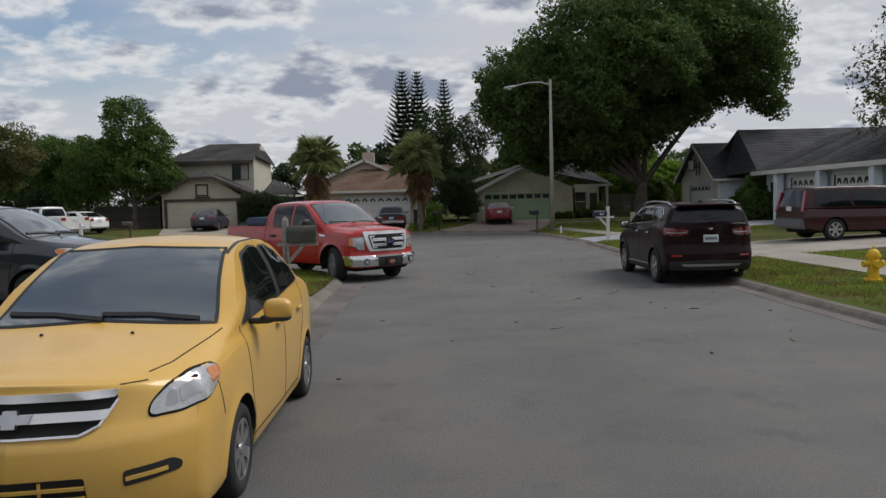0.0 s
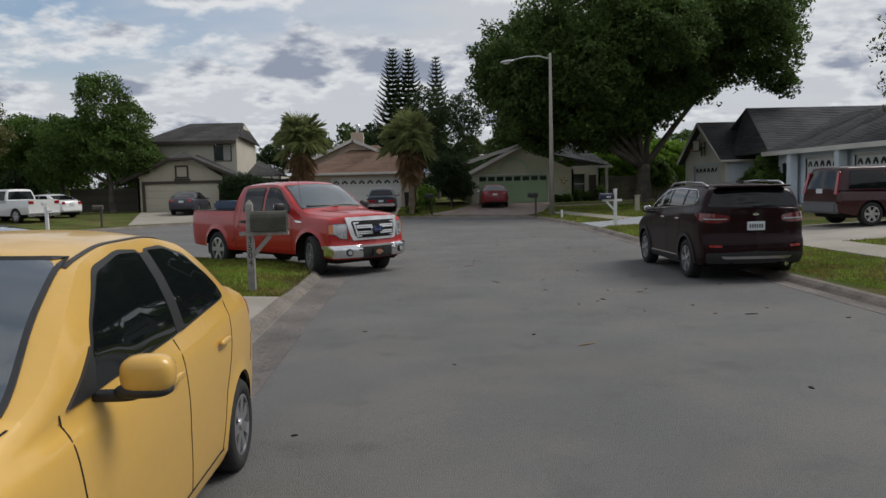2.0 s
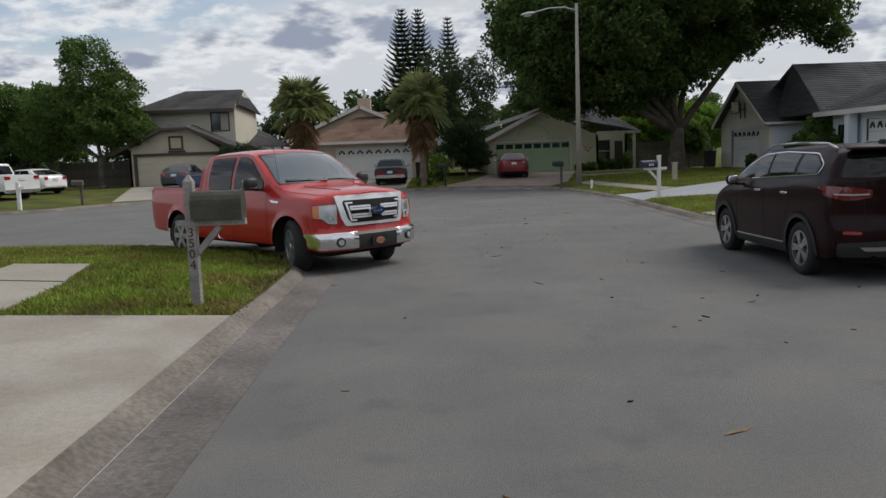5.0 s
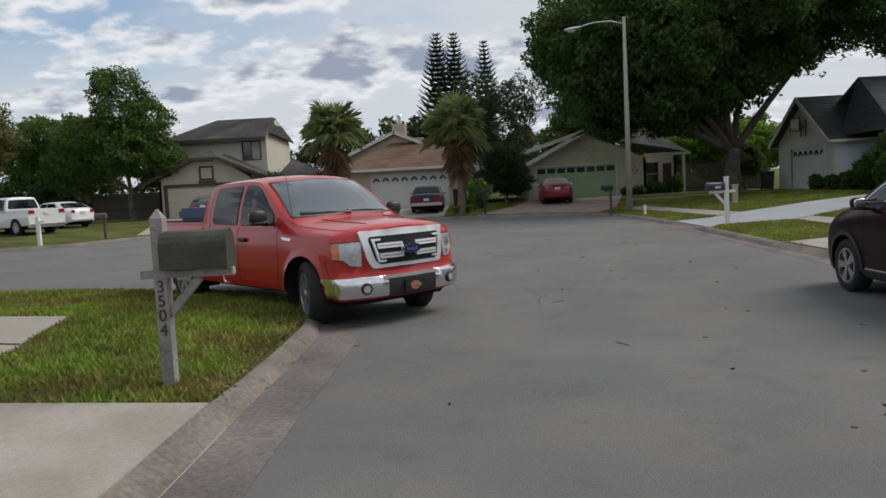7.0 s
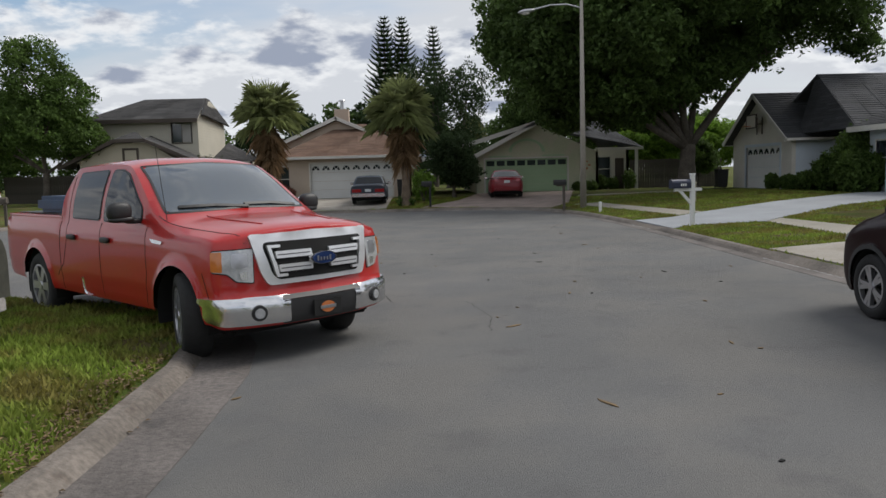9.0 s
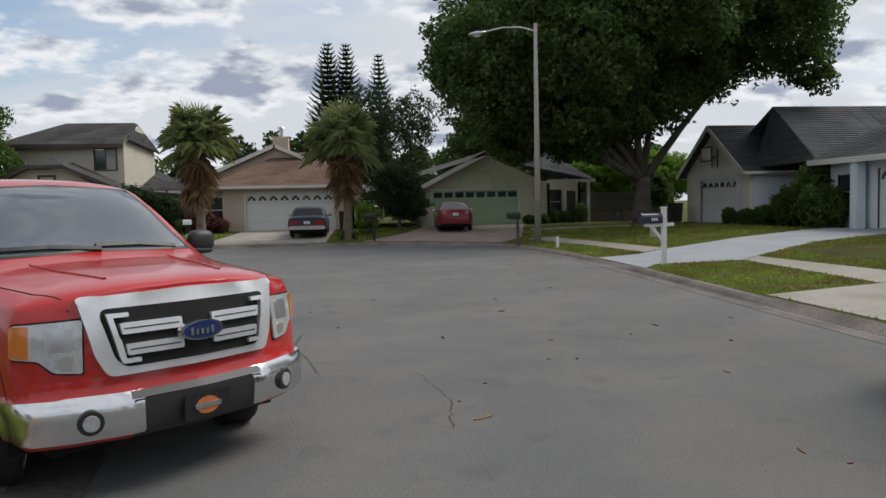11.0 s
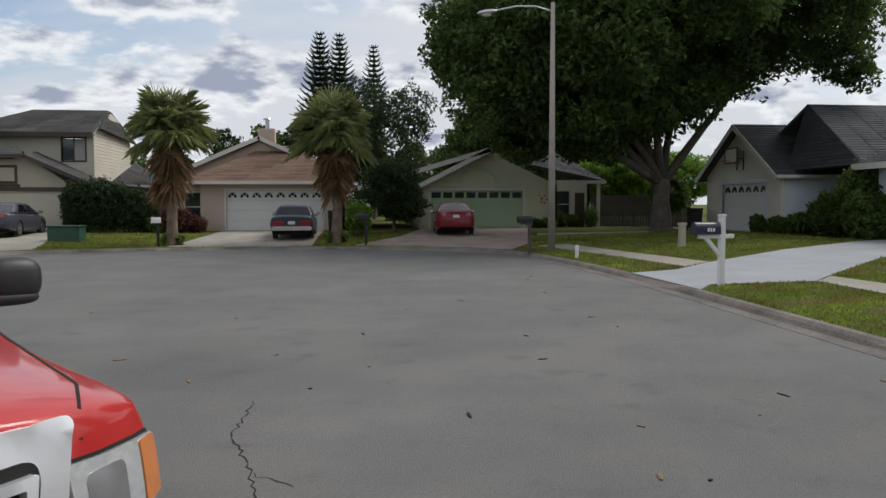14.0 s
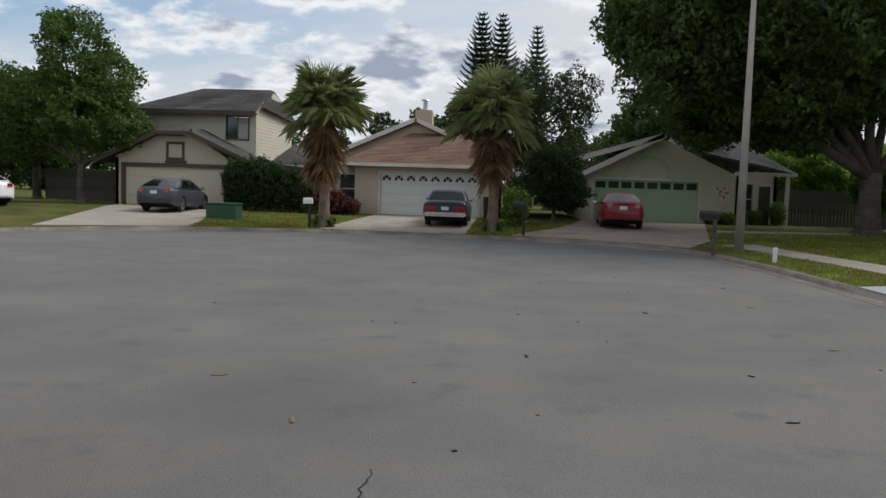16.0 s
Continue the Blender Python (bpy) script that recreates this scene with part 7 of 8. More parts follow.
mailbox_grey()
mailbox_white()
mailbox_small(7.05, 45.0, "black", "bark", "black mailbox on a brown wooden post beside the paver driveway", 1.05)
mailbox_small(1.75, 50.9, "black", "black", "black mailbox on a thin black post by the palm", 1.05)
mailbox_small(-6.3, 50.9, "white", "black", "small white mailbox on a dark post by the palm", 0.95, l=0.3)
mailbox_small(-15.4, 45.3, "bark", "bark", "brown wooden mailbox post on the grass island", 0.95)
street_lamp()
hydrant()
t = thing("marker_post", pose(-16.9, 42.6, gz(-16.9, 42.6) - 0.02), "plain white wooden post on the grass island", "post")
part("post", box_bm(-0.07, 0.07, -0.07, 0.07, 0, 1.2, 0.01), "white", t)
part("arm", box_bm(-0.1, 0.3, -0.05, 0.05, 0.95, 1.03, 0.01), "white", t)
t = thing("marker_post", pose(7.95, 42.6, gz(7.95, 42.6) - 0.02), "short white plastic marker post at the kerb", "post")
part("post", cyl_bm(0.055, 0.055, 0.42, None, 12, bevel=0.01), "white", t)
t = thing("utility_post", pose(12.4, 45.0, gz(12.4, 45.0) - 0.02), "pale beige utility pedestal on the lawn", "utility box")
part("post", box_bm(-0.11, 0.11, -0.09, 0.09, 0, 0.78, 0.02), "stucco", t)
part("cap", box_bm(-0.14, 0.14, -0.11, 0.11, 0.78, 0.86, 0.02), "stucco", t)
t = thing("transformer_box", pose(-10.6, 53.6, gz(-10.6, 53.6) - 0.02), "dark green utility cabinet on the lawn", "utility box")
part("cabinet", box_bm(-0.62, 0.62, -0.45, 0.45, 0, 0.62, 0.03), "darkgreen", t)
part("lid", box_bm(-0.66, 0.66, -0.49, 0.49, 0.62, 0.68, 0.02), "darkgreen", t)
for x, y, lab in ((0.35, 58.9, "dark wheeled bin beside the white garage door"), (18.6, 57.2, "dark wheeled bin beside the front gable")):
    t = thing("wheelie_bin", pose(x, y, gz(x, y) - 0.01), lab, "bin")
    bm = box_bm(-0.3, 0.3, -0.33, 0.33, 0.05, 1.0, 0.03)
    for v in bm.verts:
        k = 0.82 + 0.18 * v.co.z
        v.co.x *= k
        v.co.y *= k
    part("bin", bm, "plastic", t)
    part("lid", box_bm(-0.33, 0.33, -0.37, 0.36, 1.0, 1.08, 0.03), "plastic", t)
    for sd in (-1, 1):
        part("wheel", cyl_bm(0.1, 0.1, 0.05, pose(sd * 0.27, 0.3, 0.1, 0, 90, 0), 12), "rubber", t)


def fence(x0, y0, x1, y1, h=1.8):
    L = math.hypot(x1 - x0, y1 - y0)
    a = math.degrees(math.atan2(y1 - y0, x1 - x0))
    t = thing("fence", pose(x0, y0, gz((x0 + x1) / 2, (y0 + y1) / 2) - 0.02, 0, 0, a), "weathered brown-grey wooden board fence", "fence")
    n = int(L / 0.15)
    base = None
    rng = random.Random(int(L * 10))
    for k in range(n):
        m = pose(0.075 + k * 0.15, rng.uniform(-0.008, 0.008), rng.uniform(-0.02, 0.02))
        if base is None:
            base = part("board", box_bm(-0.069, 0.069, -0.01, 0.01, 0.03, h), "fence", t)
            base.matrix_local = m
        else:
            o = base.copy()
            scene.collection.objects.link(o)
            o.matrix_local = m
    for z in (0.3, h * 0.55, h - 0.2):
        part("rail", box_bm(0, L, 0.012, 0.06, z, z + 0.09), "fence", t)
    for k in range(int(L / 2.4) + 1):
        part("fence_post", box_bm(min(k * 2.4, L - 0.1), min(k * 2.4, L - 0.1) + 0.1, 0.062, 0.162, 0, h + 0.05), "fence", t)


fence(14.7, 62.0, 20.2, 61.0)
fence(-26, 66, -19.2, 64.5)
fence(-12.3, 66.0, -8.5, 64.0)


def hoop():
    t = thing("basketball_hoop", pose(19.28, 54.3, 3.35, 0, 0, -90), "dark basketball backboard frame and hoop over the garage door", "basketball hoop")
    board = part("backboard", box_bm(-0.55, 0.55, -0.30, -0.26, 0.35, 1.0, 0.02), "stucco5", t)
    for x0, x1, z0, z1 in ((-0.6, 0.6, 0.98, 1.04), (-0.6, 0.6, 0.30, 0.36), (-0.6, -0.54, 0.36, 0.98), (0.54, 0.6, 0.36, 0.98)):
        part("board_frame", box_bm(x0, x1, -0.32, -0.24, z0, z1, 0.006), "trimdark", board)
    for x in (-0.3, 0.3):
        part("bracket", box_bm(x - 0.025, x + 0.025, -0.26, 0.20, 0.5, 0.55, 0.004), "trimdark", t)
        part("bracket", box_bm(x - 0.025, x + 0.025, 0.14, 0.19, 0.0, 0.9, 0.004), "trimdark", t)
    verts, faces = [], []
    for k in range(24):
        a = 2 * math.pi * k / 24
        for j in range(6):
            b = 2 * math.pi * j / 6
            r = 0.23 + 0.012 * math.cos(b)
            verts.append((r * math.cos(a), -0.56 + r * math.sin(a), 0.42 + 0.012 * math.sin(b)))
    for k in range(24):
        for j in range(6):
            faces.append((k * 6 + j, k * 6 + (j + 1) % 6, ((k + 1) % 24) * 6 + (j + 1) % 6, ((k + 1) % 24) * 6 + j))
    mesh_ob("rim", verts, faces, "orange", t)


hoop()


# ---- twigs, leaves and cracks on the road ----
def debris():
    rng = random.Random(17)
    spots = [(3.6, 16.9), (2.6, 13.6), (4.4, 17.6), (5.2, 15.2), (3.0, 24.6), (1.9, 22.4), (5.0, 26.5), (2.2, 19.4), (3.9, 21.2), (2.0, 26.2), (-0.6, 27.8), (4.8, 31.5), (1.2, 30.4), (-3.2, 33.1), (-1.6, 29.0), (3.2, 28.4), (5.4, 12.2), (4.9, 19.8)]
    spots += [(rng.uniform(-0.8, 6.6), rng.uniform(8, 40)) for _ in range(60)]
    for k, (x, y) in enumerate(spots):
        if k >= 18 and -4.2 < x < 0.2 and 20 < y < 26:
            continue
        a = rng.uniform(0, 6.28)
        L, w = (rng.uniform(0.05, 0.13), rng.uniform(0.012, 0.03)) if k < 18 else (rng.uniform(0.02, 0.05), rng.uniform(0.012, 0.02))
        t = thing("twig" if w < 0.016 else "dry_leaf", pose(x, y, 0.001, 0, 0, math.degrees(a)), "small dry leaf or twig lying on the asphalt", "debris", "debris on the road")
        n = 6
        verts = [(L * math.cos(2 * math.pi * i / n), w * math.sin(2 * math.pi * i / n) * rng.uniform(0.7, 1.2), 0.004 + 0.006 * (i % 2)) for i in range(n)]
        verts += [(v[0] * 0.9, v[1] * 0.9, 0.0) for v in verts]
        faces = [tuple(range(n)), tuple(range(2 * n - 1, n - 1, -1))] + [(i, i + n, (i + 1) % n + n, (i + 1) % n) for i in range(n)]
        mesh_ob("blade", verts, faces, "litter" if k % 3 else "under", t)


def crack(pts, w, seed):
    rng = random.Random(seed)
    line = []
    for a, b in zip(pts, pts[1:]):
        a, b = Vector(a), Vector(b)
        n = max(2, int((b - a).length / 0.07))
        line += [a.lerp(b, i / n) + Vector((rng.uniform(-1, 1), rng.uniform(-1, 1))) * 0.022 for i in range(n)]
    verts, faces = [], []
    for i, p in enumerate(line):
        q = line[min(i + 1, len(line) - 1)] - line[max(i - 1, 0)]
        s = Vector((-q.y, q.x)).normalized() * w * rng.uniform(0.3, 1.2)
        verts += [(p.x - s.x, p.y - s.y, 0.004), (p.x + s.x, p.y + s.y, 0.004)]
    for i in range(len(line) - 1):
        faces.append((2 * i, 2 * i + 1, 2 * i + 3, 2 * i + 2))
    tagged(mesh_ob("road_crack", verts, faces, "under"), "thin dark crack in the asphalt", kind="structure")


debris()
crack([(0.15, 26.9), (0.1, 25.9), (0.35, 25.0), (0.5, 24.2)], 0.006, 1)
crack([(0.35, 25.0), (0.7, 24.7)], 0.004, 2)
crack([(1.5, 24.2), (1.7, 23.0), (1.6, 22.1)], 0.004, 4)

# ---- trees and shrubs ----
def limb(bm, a, b, r0, r1, seg=9, bend=0.12, steps=5, rng=random):
    a, b = Vector(a), Vector(b)
    d = b - a
    side = d.cross(Vector((rng.uniform(-1, 1), rng.uniform(-1, 1), rng.uniform(-1, 1)))).normalized() * d.length * bend
    rows = []
    for k in range(steps + 1):
        t = k / steps
        c = a.lerp(b, t) + side * math.sin(math.pi * t)
        q = d.to_track_quat("Z", "Y").to_matrix()
        r = r0 + (r1 - r0) * t
        rows.append([bm.verts.new(c + q @ Vector((math.cos(2 * math.pi * j / seg) * r * (1 + 0.12 * math.sin(3 * j + k)), math.sin(2 * math.pi * j / seg) * r, 0))) for j in range(seg)])
    for p, q in zip(rows, rows[1:]):
        for j in range(seg):
            bm.faces.new((p[j], p[(j + 1) % seg], q[(j + 1) % seg], q[j]))
    bm.faces.new(rows[0][::-1])
    bm.faces.new(rows[-1])


def tree(x, y, blobs, trunk_h, trunk_r, leaves, size, leaf, label, lean=(0, 0), gaps=0.35, name="tree", limbs=None, seed=1, bark="bark", droop=0.0):
    g = gz(x, y)
    t = thing(name, pose(x, y, g - 0.05), label, "tree")
    rng = random.Random(seed)
    bm = bmesh.new()
    fork = Vector((lean[0], lean[1], trunk_h))
    limb(bm, (0, 0, 0), fork, trunk_r * 1.25, trunk_r * 0.8, 12, 0.04, 6, rng)
    limb(bm, (0, 0, 0), (0, 0, 0.3), trunk_r * 1.7, trunk_r * 1.15, 12, 0, 2, rng)
    for c, r in (limbs or blobs):
        end = Vector(c)
        limb(bm, fork - Vector((0, 0, 0.25)), end, trunk_r * 0.55, trunk_r * 0.12, 8, rng.uniform(0.03, 0.14), 6, rng)
        for k in range(3):
            e2 = end + Vector((rng.uniform(-1, 1) * r[0], rng.uniform(-1, 1) * r[1], rng.uniform(-0.2, 0.8) * r[2])) * 0.75
            limb(bm, fork.lerp(end, rng.uniform(0.4, 0.9)), e2, trunk_r * 0.2, trunk_r * 0.04, 6, 0.1, 4, rng)
    part("trunk", bm, bark, t, smooth=True)
    foliage("crown", blobs, leaves, size, leaf, t, gaps, droop, seed)
    return t


def oak():
    rng = random.Random(11)
    blobs = []
    # x, y, z of clumps about the trunk's foot
    core = [(-6.5, -3, 8.6, 3.6), (-3.5, -4, 11.2, 4.2), (0.5, -3, 12.2, 4.4), (4.5, -2.5, 11.6, 4.0), (6.4, -1, 9.8, 3.0), (-7.6, 0, 9.2, 3.4), (-8.2, -2.5, 6.4, 2.4), (-5.2, 1, 6.4, 3.0),
            (-1.5, 0, 7.2, 3.4), (1.8, 0, 8.6, 3.4), (-2.5, 3, 9.5, 4.2), (3, 3, 10, 4.2), (-9.4, -1.5, 7.8, 2.0), (7.6, -2, 7.6, 1.2), (8.2, -2.5, 6.9, 0.8), (6.4, -2, 11.8, 2.2), (-4.5, -3, 5.6, 2.2), (-2.2, -2, 5.8, 2.0), (0.2, -1.6, 6.2, 1.9), (-6.8, 0, 4.4, 1.5), (-3.2, -1, 4.3, 1.3), (-0.8, 0.8, 5.2, 1.6), (1.6, -1, 7.0, 1.6),
            (-4.4, -6, 7.8, 2.6), (-1.0, -6.5, 9.8, 2.8), (-3.2, 1.5, 4.9, 2.0), (-1.2, 2.4, 4.6, 1.6), (-6.0, 2, 4.8, 1.8)]
    for x, y, z, r in core:
        blobs.append(((x, y, z), (r, r, r * 0.78)))
    t = tree(15.6, 54.3, blobs, 2.5, 0.42, 300000, 0.13, "oakleaf", "very large spreading live oak with a dense dark green crown", gaps=0.42, seed=11, name="oak_tree",
             limbs=[blobs[i] for i in (0, 2, 4, 5, 8, 9, 16)])
    return t


def norfolk(x, y, h, r, label):
    g = gz(x, y)
    t = thing("norfolk_pine", pose(x, y, g - 0.05), label, "tree")
    bm = cyl_bm(0.22, 0.04, h, None, 10)
    part("trunk", bm, "bark", t)
    bm = bmesh.new()
    rng = random.Random(int(h * 10 + x * 3))
    z = h * 0.45
    verts, faces = [], []
    while z < h:
        f = (h - z) / (h * 0.55)
        R = r * (0.18 + 0.82 * f ** 0.8)
        n = 8
        a0 = rng.uniform(0, 6)
        for k in range(n):
            a = a0 + 2 * math.pi * k / n + rng.uniform(-0.15, 0.15)
            d = Vector((math.cos(a), math.sin(a), 0))
            s = Vector((-d.y, d.x, 0))
            m = max(5, int(R * 9))
            for j in range(m):
                q = (j + 0.5) / m
                c = d * (R * q) + Vector((0, 0, z - R * 0.10 * math.sin(q * 3.1) + R * 0.38 * q * q))
                for sd in (-1, 1):
                    w = R * (0.25 * (1 - q) + 0.10)
                    tip = c + s * sd * w + d * w * 0.7 + Vector((0, 0, w * 0.5))
                    k0 = len(verts)
                    verts += [c - d * 0.07, c + d * 0.09 + Vector((0, 0, 0.06)), tip, c - Vector((0, 0, 0.05))]
                    faces += [(k0, k0 + 1, k0 + 2), (k0 + 2, k0 + 3, k0)]
        z += 0.36 + 0.22 * f
    mesh_ob("crown", verts, faces, "pineleaf", t)


def palm(x, y, h, label, seed=1):
    """A fan palm: a skirt of dead fronds under a round head of live ones."""
    g = gz(x, y)
    rng = random.Random(seed)
    t = thing("palm_tree", pose(x, y, g - 0.05), label, "palm tree")
    bm = bmesh.new()
    rows, seg = [], 14
    for k in range(26):
        z = h * k / 25
        r = (0.17 + 0.12 * math.exp(-z * 1.6)) * (1 + 0.10 * (k % 2))
        rows.append([bm.verts.new((math.cos(2 * math.pi * j / seg) * r + 0.05 * math.sin(z), math.sin(2 * math.pi * j / seg) * r, z)) for j in range(seg)])
    for p, q in zip(rows, rows[1:]):
        for j in range(seg):
            bm.faces.new((p[j], p[(j + 1) % seg], q[(j + 1) % seg], q[j]))
    part("trunk", bm, "palmbark", t, smooth=True)

    def fan(verts, faces, base, d, size, droop, n=23):
        d = d.normalized()
        s = d.cross(Vector((0, 0, 1)))
        s = s.normalized() if s.length > 0.05 else Vector((1, 0, 0))
        up = s.cross(d)
        heart = base + d * size * 0.75
        # stalk
        k0 = len(verts)
        verts += [base + s * 0.015, base - s * 0.015, heart - s * 0.01, heart + s * 0.01]
        faces.append((k0, k0 + 1, k0 + 2, k0 + 3))
        for k in range(n):
            a = radians(-125 + 250 * k / (n - 1))
            e = (d * math.cos(a) + s * math.sin(a) + up * 0.12).normalized()
            L = size * (0.72 if abs(a) < 1.6 else 0.55) * rng.uniform(0.85, 1.1)
            side = e.cross(up).normalized() * 0.017 * size
            mid = heart + e * L * 0.6
            tip = heart + e * L * 1.12 + Vector((0, 0, -droop * L * rng.uniform(0.3, 1.5)))
            k0 = len(verts)
            verts += [heart, mid + side, tip, mid - side]
            faces += [(k0, k0 + 1, k0 + 2), (k0 + 2, k0 + 3, k0)]

    live_v, live_f = [], []
    top = Vector((0.05 * math.sin(h), 0, h))
    for k in range(64):
        a = rng.uniform(0, 2 * math.pi)
        e = radians(rng.uniform(-25, 85))
        d = Vector((math.cos(a) * math.cos(e), math.sin(a) * math.cos(e), math.sin(e)))
        fan(live_v, live_f, top + Vector((0, 0, rng.uniform(-0.3, 0.1))), d, rng.uniform(1.0, 1.4), 0.2 + 0.35 * (1 - math.sin(max(e, 0))))
    mesh_ob("crown", live_v, live_f, "palmleaf", t)
    dv, df = [], []
    for k in range(75):
        a = rng.uniform(0, 2 * math.pi)
        e = radians(rng.uniform(-88, -35))
        z = rng.uniform(0, h * 0.42)
        d = Vector((math.cos(a) * math.cos(e), math.sin(a) * math.cos(e), math.sin(e)))
        fan(dv, df, top - Vector((0, 0, z)), d, rng.uniform(0.7, 1.1) * (1 - 0.3 * z / h), 0.5, 11)
    mesh_ob("dead_fronds", dv, df, "deadleaf", t)
    bm = bmesh.new()
    foliage("shoot_clump", [((0, 0, 0.25), (0.45, 0.45, 0.3))], 500, 0.12, "leaf", t)


oak()
norfolk(-1.1, 85, 15.4, 2.3, "tall dark norfolk pine with tiered branches")
norfolk(0.5, 85.6, 15.5, 2.2, "tall dark norfolk pine with tiered branches")
norfolk(3.4, 87, 15.0, 1.9, "slim dark norfolk pine with tiered branches")
palm(-5.95, 51.6, 4.7, "fan palm with a shaggy skirt of dead brown fronds", 4)
palm(0.55, 52.3, 4.75, "fan palm with a thick trunk and drooping brown fronds", 9)
tree(-20.6, 60.4, [((-0.3, 0, 7.4), (1.9, 1.8, 2.4)), ((1.3, 0, 6.2), (1.7, 1.7, 2.0)), ((-2.4, 0.2, 5.2), (2.4, 2.2, 1.9)), ((0.5, -0.4, 4.6), (2.6, 2.2, 1.9)), ((2.1, 0.3, 3.9), (1.4, 1.5, 1.3)), ((-3.6, 0, 3.7), (2.0, 1.8, 1.5)), ((-1.2, 0, 9.0), (0.9, 0.9, 0.9))],
     2.2, 0.2, 42000, 0.11, "leaf", "leafy green tree with an uneven crown beside the garage", gaps=0.25, seed=5)
tree(3.3, 57.4, [((0, 0, 2.2), (1.35, 1.3, 1.35)), ((0.4, 0, 1.5), (1.2, 1.2, 0.9)), ((-0.4, 0, 2.9), (0.9, 0.9, 0.8))], 0.9, 0.09, 22000, 0.07, "pineleaf", "rounded dark green small tree", gaps=0.7, seed=6)
tree(4.4, 80, [((0, 0, 6), (3.2, 2.6, 3.6)), ((1.5, 0, 8.4), (2.0, 2, 2.2)), ((-2.0, 0, 8.6), (2.2, 2, 2.6)), ((-3.8, 0, 6.2), (2, 2, 3.2)), ((0, 0, 3.0), (4.5, 2.2, 2.4))],
     2.5, 0.3, 34000, 0.13, "pineleaf", "tall dark casuarina trees behind the houses", gaps=0.02, seed=7, droop=0.8)
tree(12.2, 72, [((-1.5, 0, 6.2), (2.6, 3, 2.0)), ((2, 0, 7.5), (3, 3, 2.4)), ((4, 0, 5), (3, 3, 2.2)), ((-2.6, 0, 4.4), (2.6, 2, 2.0))], 3, 0.35, 36000, 0.15, "oakleaf", "dark broadleaf tree behind the green garage", seed=8)
tree(18.2, 66.5, [((0, 0, 3.2), (2.2, 2, 1.6)), ((-2, 0, 2.6), (1.6, 1.5, 1.3)), ((1.8, 0, 2.7), (1.5, 1.5, 1.2))], 1.2, 0.12, 24000, 0.12, "brightleaf", "bright green small tree behind the fence", seed=9)
tree(22.4, 67.5, [((0, 0, 3.0), (2.4, 2, 1.6)), ((-1.5, 0, 3.6), (1.4, 1.5, 1.2))], 1.2, 0.12, 14000, 0.12, "brightleaf", "bright green small tree behind the fence", seed=10)
tree(18.0, 59.2, [((0, 0, 2.0), (1.1, 1.0, 0.9)), ((0.3, 0, 1.5), (1.0, 1.0, 0.6))], 0.9, 0.09, 9000, 0.10, "leaf", "small green tree beside the front gable", seed=12)
tree(25.5, 36.5, [((0, 0, 8.6), (3.6, 3.2, 2.6)), ((-2.6, 0, 6.6), (2.6, 2.4, 2.0)), ((2, 0, 6.5), (3, 3, 2)), ((-1.5, 0, 10.4), (2.2, 2, 1.6)), ((-3.8, -0.5, 5.0), (1.6, 1.5, 1.2))], 3.2, 0.25, 32000, 0.10, "oliveleaf", "tall light-leaved tree with a thin crown", gaps=0.05, seed=13)
tree(-31, 56, [((0, 0, 4.6), (4.2, 3.5, 2.6)), ((-3, 0, 6.4), (3.2, 3, 2.0)), ((3.2, 0, 5.6), (2.6, 2.4, 1.9)), ((0.5, 0, 7.2), (2.4, 2, 1.4))], 2.0, 0.25, 50000, 0.12, "oliveleaf", "broad olive-green tree beyond the white vehicles", seed=14)
tree(-38, 52, [((0, 0, 5.6), (3.8, 3.2, 3.0)), ((2, 0, 8.6), (2.6, 2.4, 1.9)), ((-2, 0, 8), (2.6, 2, 1.9))], 2.2, 0.25, 30000, 0.12, "oliveleaf", "tall thin-leaved tree with a bare-looking top", gaps=0.0, seed=15)
tree(-26.5, 66, [((0, 0, 4.8), (3.2, 3, 2.6)), ((-3, 0, 5.6), (2.6, 2.4, 2.0))], 2.0, 0.22, 26000, 0.13, "leaf", "green tree behind the fence", seed=16)


def tree_line():
    rng = random.Random(21)
    for k in range(30):
        x = -62 + k * 4.6 + rng.uniform(-1.2, 1.2)
        y = 98 + rng.uniform(-6, 6)
        h = rng.uniform(6.6, 9.4)
        if -8 < x < -2:
            h = 8.8
        blobs = [((0, 0, h * 0.80), (2.0, 2, 1.3)), ((rng.uniform(-2, 2), 0, h * 0.62), (2.6, 2, 1.6)), ((rng.uniform(-3, 3), 0, h * 0.42), (3.0, 2, 1.9)), ((rng.uniform(-2, 2), 0, h * 0.2), (3.0, 2, 1.8)), ((rng.uniform(-1.4, 1.4), 0, h * 0.93), (1.0, 1, 0.7))]
        tree(x, y, blobs, h * 0.5, 0.16, 9000, 0.2, rng.choice(["leaf", "pineleaf", "oakleaf", "oliveleaf"]), "distant dark green tree behind the houses", gaps=0.3, seed=100 + k)


tree_line()
# unseen trees behind and beside the camera, added to dim sky reflections on cars
for k, (x, y, h) in enumerate(((-24, -14, 8), (-17, -26, 9), (-8, -34, 8), (2, -38, 9), (12, -33, 8), (20, -22, 9), (27, -8, 8), (30, 6, 8), (-28, -2, 9), (-31, 12, 8), (33, 18, 8), (-12, -18, 6), (16, -12, 6))):
    tree(x, y, [((0, 0, h * 0.7), (h * 0.42, h * 0.42, h * 0.3)), ((h * 0.3, 0, h * 0.45), (h * 0.4, h * 0.4, h * 0.28)), ((-h * 0.3, 1, h * 0.4), (h * 0.4, h * 0.4, h * 0.28))], h * 0.3, 0.22, 6000, 0.3, "oakleaf", "unseen green tree added around the camera to darken car reflections", seed=200 + k)


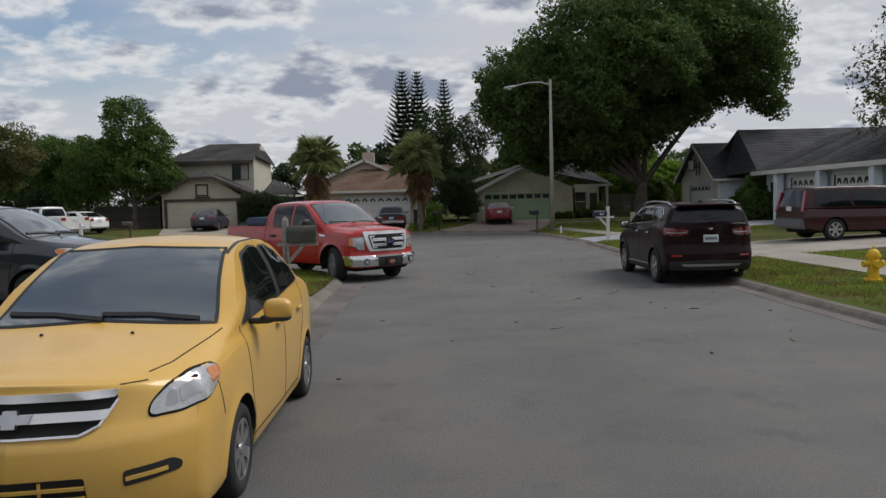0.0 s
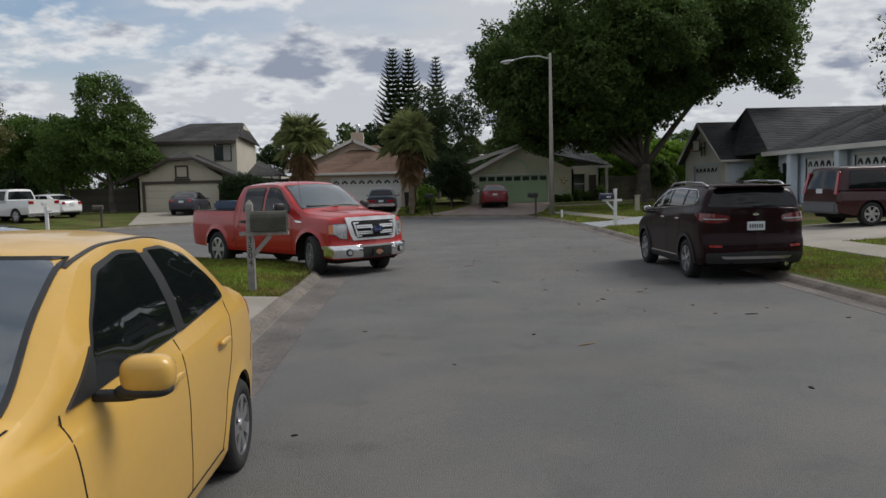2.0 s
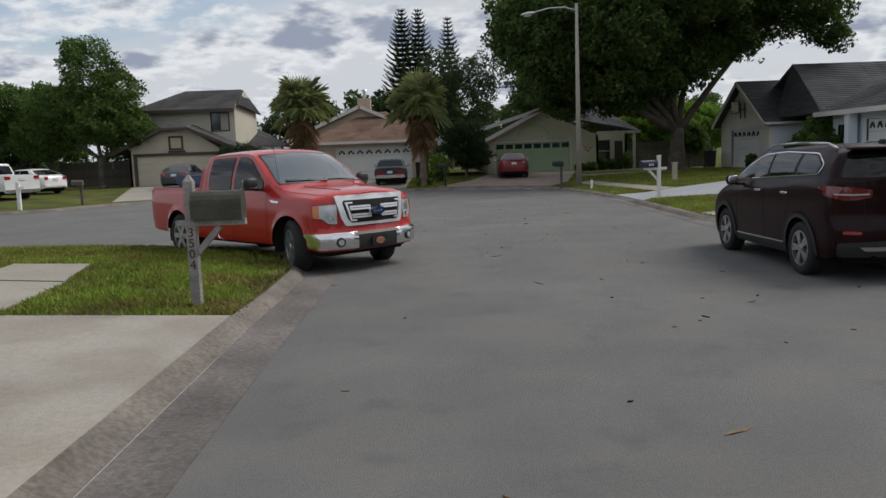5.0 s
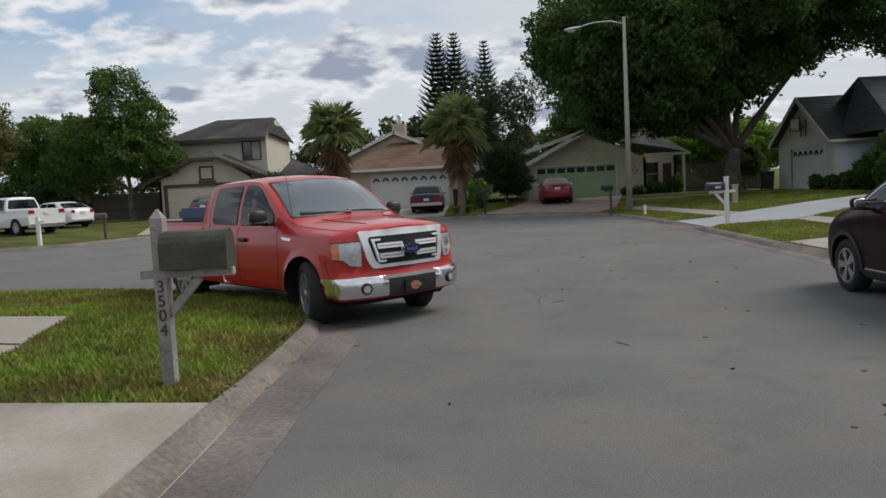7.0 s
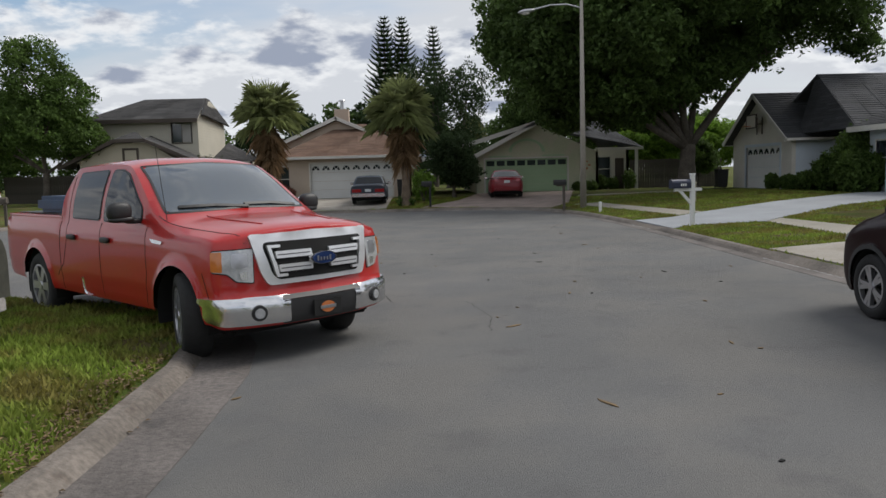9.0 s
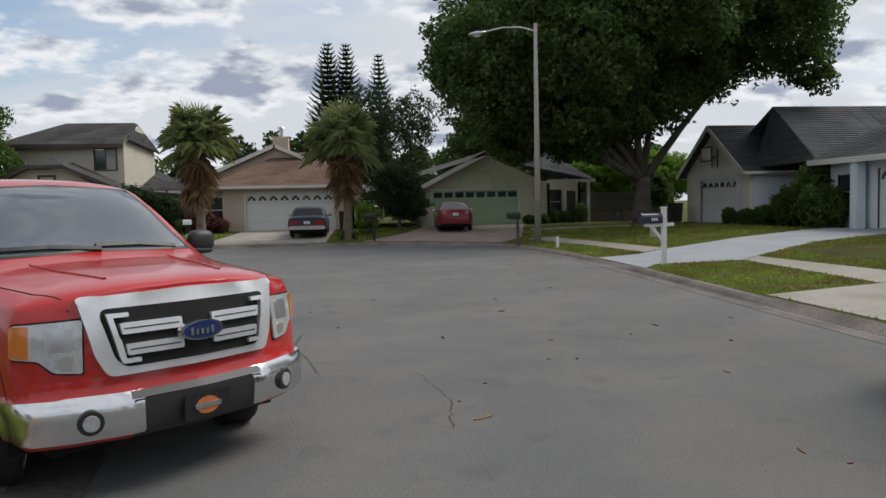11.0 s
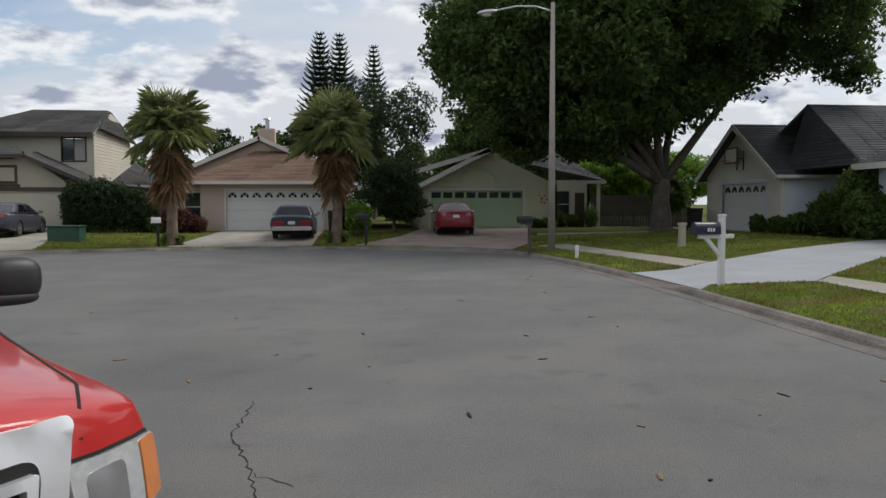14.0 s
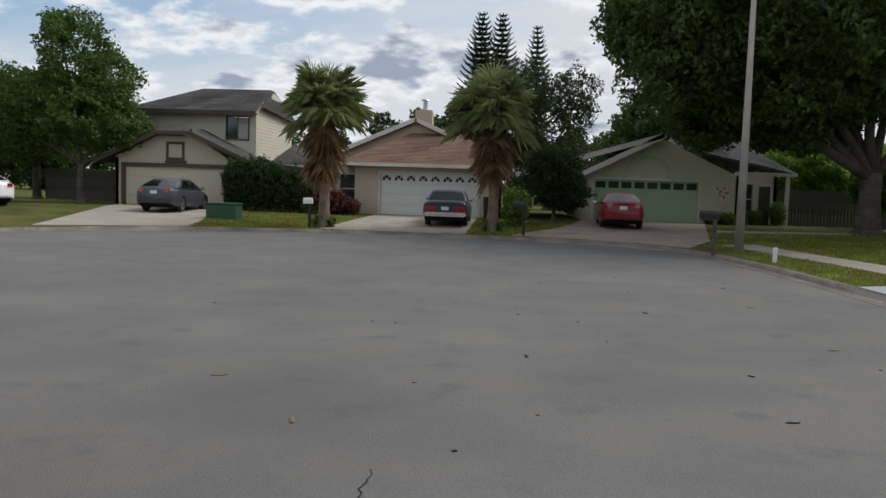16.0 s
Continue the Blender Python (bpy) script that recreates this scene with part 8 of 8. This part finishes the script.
def shrub(x, y, rx, ry, h, n, leaf, label, size=0.07, seed=1, name="shrub", gaps=0.7):
    t = thing(name, pose(x, y, gz(x, y) - 0.02), label, "bush")
    bm = bmesh.new()
    rng = random.Random(seed)
    for k in range(5):
        limb(bm, (rng.uniform(-0.3, 0.3) * rx, rng.uniform(-0.3, 0.3) * ry, 0), (rng.uniform(-0.6, 0.6) * rx, rng.uniform(-0.6, 0.6) * ry, h * 0.7), 0.03, 0.01, 5, 0.1, 3, rng)
    part("stem", bm, "bark", t)
    foliage("leaves", [((0, 0, h * 0.5), (rx, ry, h * 0.52)), ((-rx * 0.4, 0, h * 0.55), (rx * 0.6, ry * 0.8, h * 0.45)), ((rx * 0.4, 0, h * 0.45), (rx * 0.6, ry * 0.9, h * 0.45))], n, size, leaf, t, gaps, 0, seed)


for x, h in ((-12.0, 2.5), (-11.0, 2.6), (-10.0, 2.4), (-9.1, 2.1)):
    shrub(x, 59.4, 0.8, 0.6, h, 9000, "pineleaf", "tall clipped dark green hedge shrub beside the garage", 0.07, int(-x * 3))
shrub(-7.3, 58.9, 0.8, 0.5, 1.15, 3500, "redleaf", "reddish-brown shrub under the window", 0.08, 31)
shrub(-6.5, 58.7, 0.7, 0.5, 0.9, 2500, "redleaf", "reddish-brown shrub under the window", 0.08, 32)
shrub(-8.2, 58.9, 0.5, 0.4, 0.8, 1800, "leaf", "low green shrub under the window", 0.07, 33)
shrub(1.5, 55.2, 0.6, 0.5, 1.7, 2200, "brightleaf", "yellow-green shrub beside the palm", 0.08, 34, gaps=0.1)
for k, (x, y, h) in enumerate(((12.7, 61.2, 0.9), (13.4, 61.3, 0.75), (11.7, 59.9, 0.6), (14.4, 61.1, 1.2), (9.3 + 1.7, 60.0, 0.55))):
    shrub(x, y, 0.4, 0.35, h, 1300, "leaf", "small potted-looking green shrub by the entry", 0.06, 40 + k)
for k, (x, y, rx, h) in enumerate(((19.8, 49.6, 0.7, 0.9), (20.1, 48.0, 1.0, 1.7), (20.4, 46.6, 1.2, 2.7), (19.6, 45.2, 1.0, 1.7), (19.3, 50.6, 0.5, 0.75), (18.9, 51.6, 0.35, 0.8))):
    shrub(x, y, rx, rx * 0.8, h, 9000 if h > 1.5 else 4000, "leaf", "dense dark green shrub against the pale wall", 0.08, 50 + k)


# ---- grass ----
ROAD_RING = [tuple(p) for p in BACK_L] + [tuple(p) for p in BACK_R]


def grass(name, box, n, h, seed, keep=lambda x, y: True):
    rng = np.random.default_rng(seed)
    pts = rng.uniform((box[0], box[2]), (box[1], box[3]), (n, 2))
    pads = [p for _, p, _ in DRIVES] + [[(9.85, -30), (11.25, -30), (11.25, 23.4), (9.85, 23.4)], [(10.0, 28.75), (11.4, 28.9), (11.15, 34.95), (10.4, 34.25)],
            [(9.5, 38.4), (10.6, 39.35), (10.3, 42), (9.9, 45), (9.4, 48.6), (8.2, 48.4), (8.8, 45), (9.2, 42)], [(-5.65, 17.7), (-4.15, 17.7), (-4.35, 19.75), (-5.85, 19.95)], [(-5.9, 19.95), (-4.4, 19.75), (-4.85, 21.75), (-6.35, 22.05)]]
    good = ~inside_many(pts, ROAD_RING)
    for p in pads:
        good &= ~inside_many(pts, p)
    pts = pts[good]
    bare = np.sin(pts[:, 0] * 2.1 + 1.3 * np.sin(pts[:, 1] * 1.7)) * np.sin(pts[:, 1] * 2.6 + np.sin(pts[:, 0] * 0.9)) < -0.55
    pts = pts[~bare | (rng.uniform(size=len(pts)) < 0.25)]
    k = len(pts)
    z = heights(pts) - 0.01
    a = rng.uniform(0, 6.28, k)
    hh = h * rng.uniform(0.5, 1.3, k)
    w = 0.010 + 0.012 * hh / h
    lean = rng.normal(0, 0.45, (k, 2)) * hh[:, None]
    side = np.stack([np.cos(a) * w, np.sin(a) * w], 1)
    base = np.concatenate([pts - side, z[:, None]], 1)
    other = np.concatenate([pts + side, z[:, None]], 1)
    tip = np.concatenate([pts + lean, (z + hh)[:, None]], 1)
    verts = np.stack([base, other, tip], 1).reshape(-1, 3).tolist()
    faces = [(3 * i, 3 * i + 1, 3 * i + 2) for i in range(k)]
    tagged(mesh_ob(name, verts, faces, "blade"), "short patchy grass", kind="stuff")


grass("grass", (-9, -1.5, 17.4, 27), 75000, 0.07, 1)
grass("grass", (7.6, 12.5, 8, 36.5), 60000, 0.06, 2)
grass("grass", (7.6, 19, 36, 54), 45000, 0.07, 3)
grass("grass", (-12, 5, 49.5, 58), 40000, 0.08, 4)

rng = np.random.default_rng(8)


def litter():
    """Dry leaves and crumbs along the kerb by the grey mailbox."""
    verts, faces = [], []
    for k in range(700):
        y = rng.uniform(17.45, 21)
        e = -1.05 - 0.43 + rng.normal(0, 0.11) - (0.15 if k % 3 else 0)
        s = rng.uniform(0.012, 0.035)
        a = rng.uniform(0, 6.28)
        z = 0.14 + rng.uniform(0, 0.015) if e < -1.47 else 0.02 + max(0.0, (-1.28 - e)) * 0.55 + 0.004
        i = len(verts)
        verts += [(e + s * math.cos(a), y + s * math.sin(a), z), (e - s * 0.5 * math.sin(a), y + s * 0.5 * math.cos(a), z + 0.008), (e - s * math.cos(a), y - s * math.sin(a), z), (e + s * 0.5 * math.sin(a), y - s * 0.5 * math.cos(a), z + 0.006)]
        faces.append((i, i + 1, i + 2, i + 3))
    tagged(mesh_ob("leaf_litter", verts, faces, "litter"), "dry leaf litter along the kerb", kind="stuff")


litter()
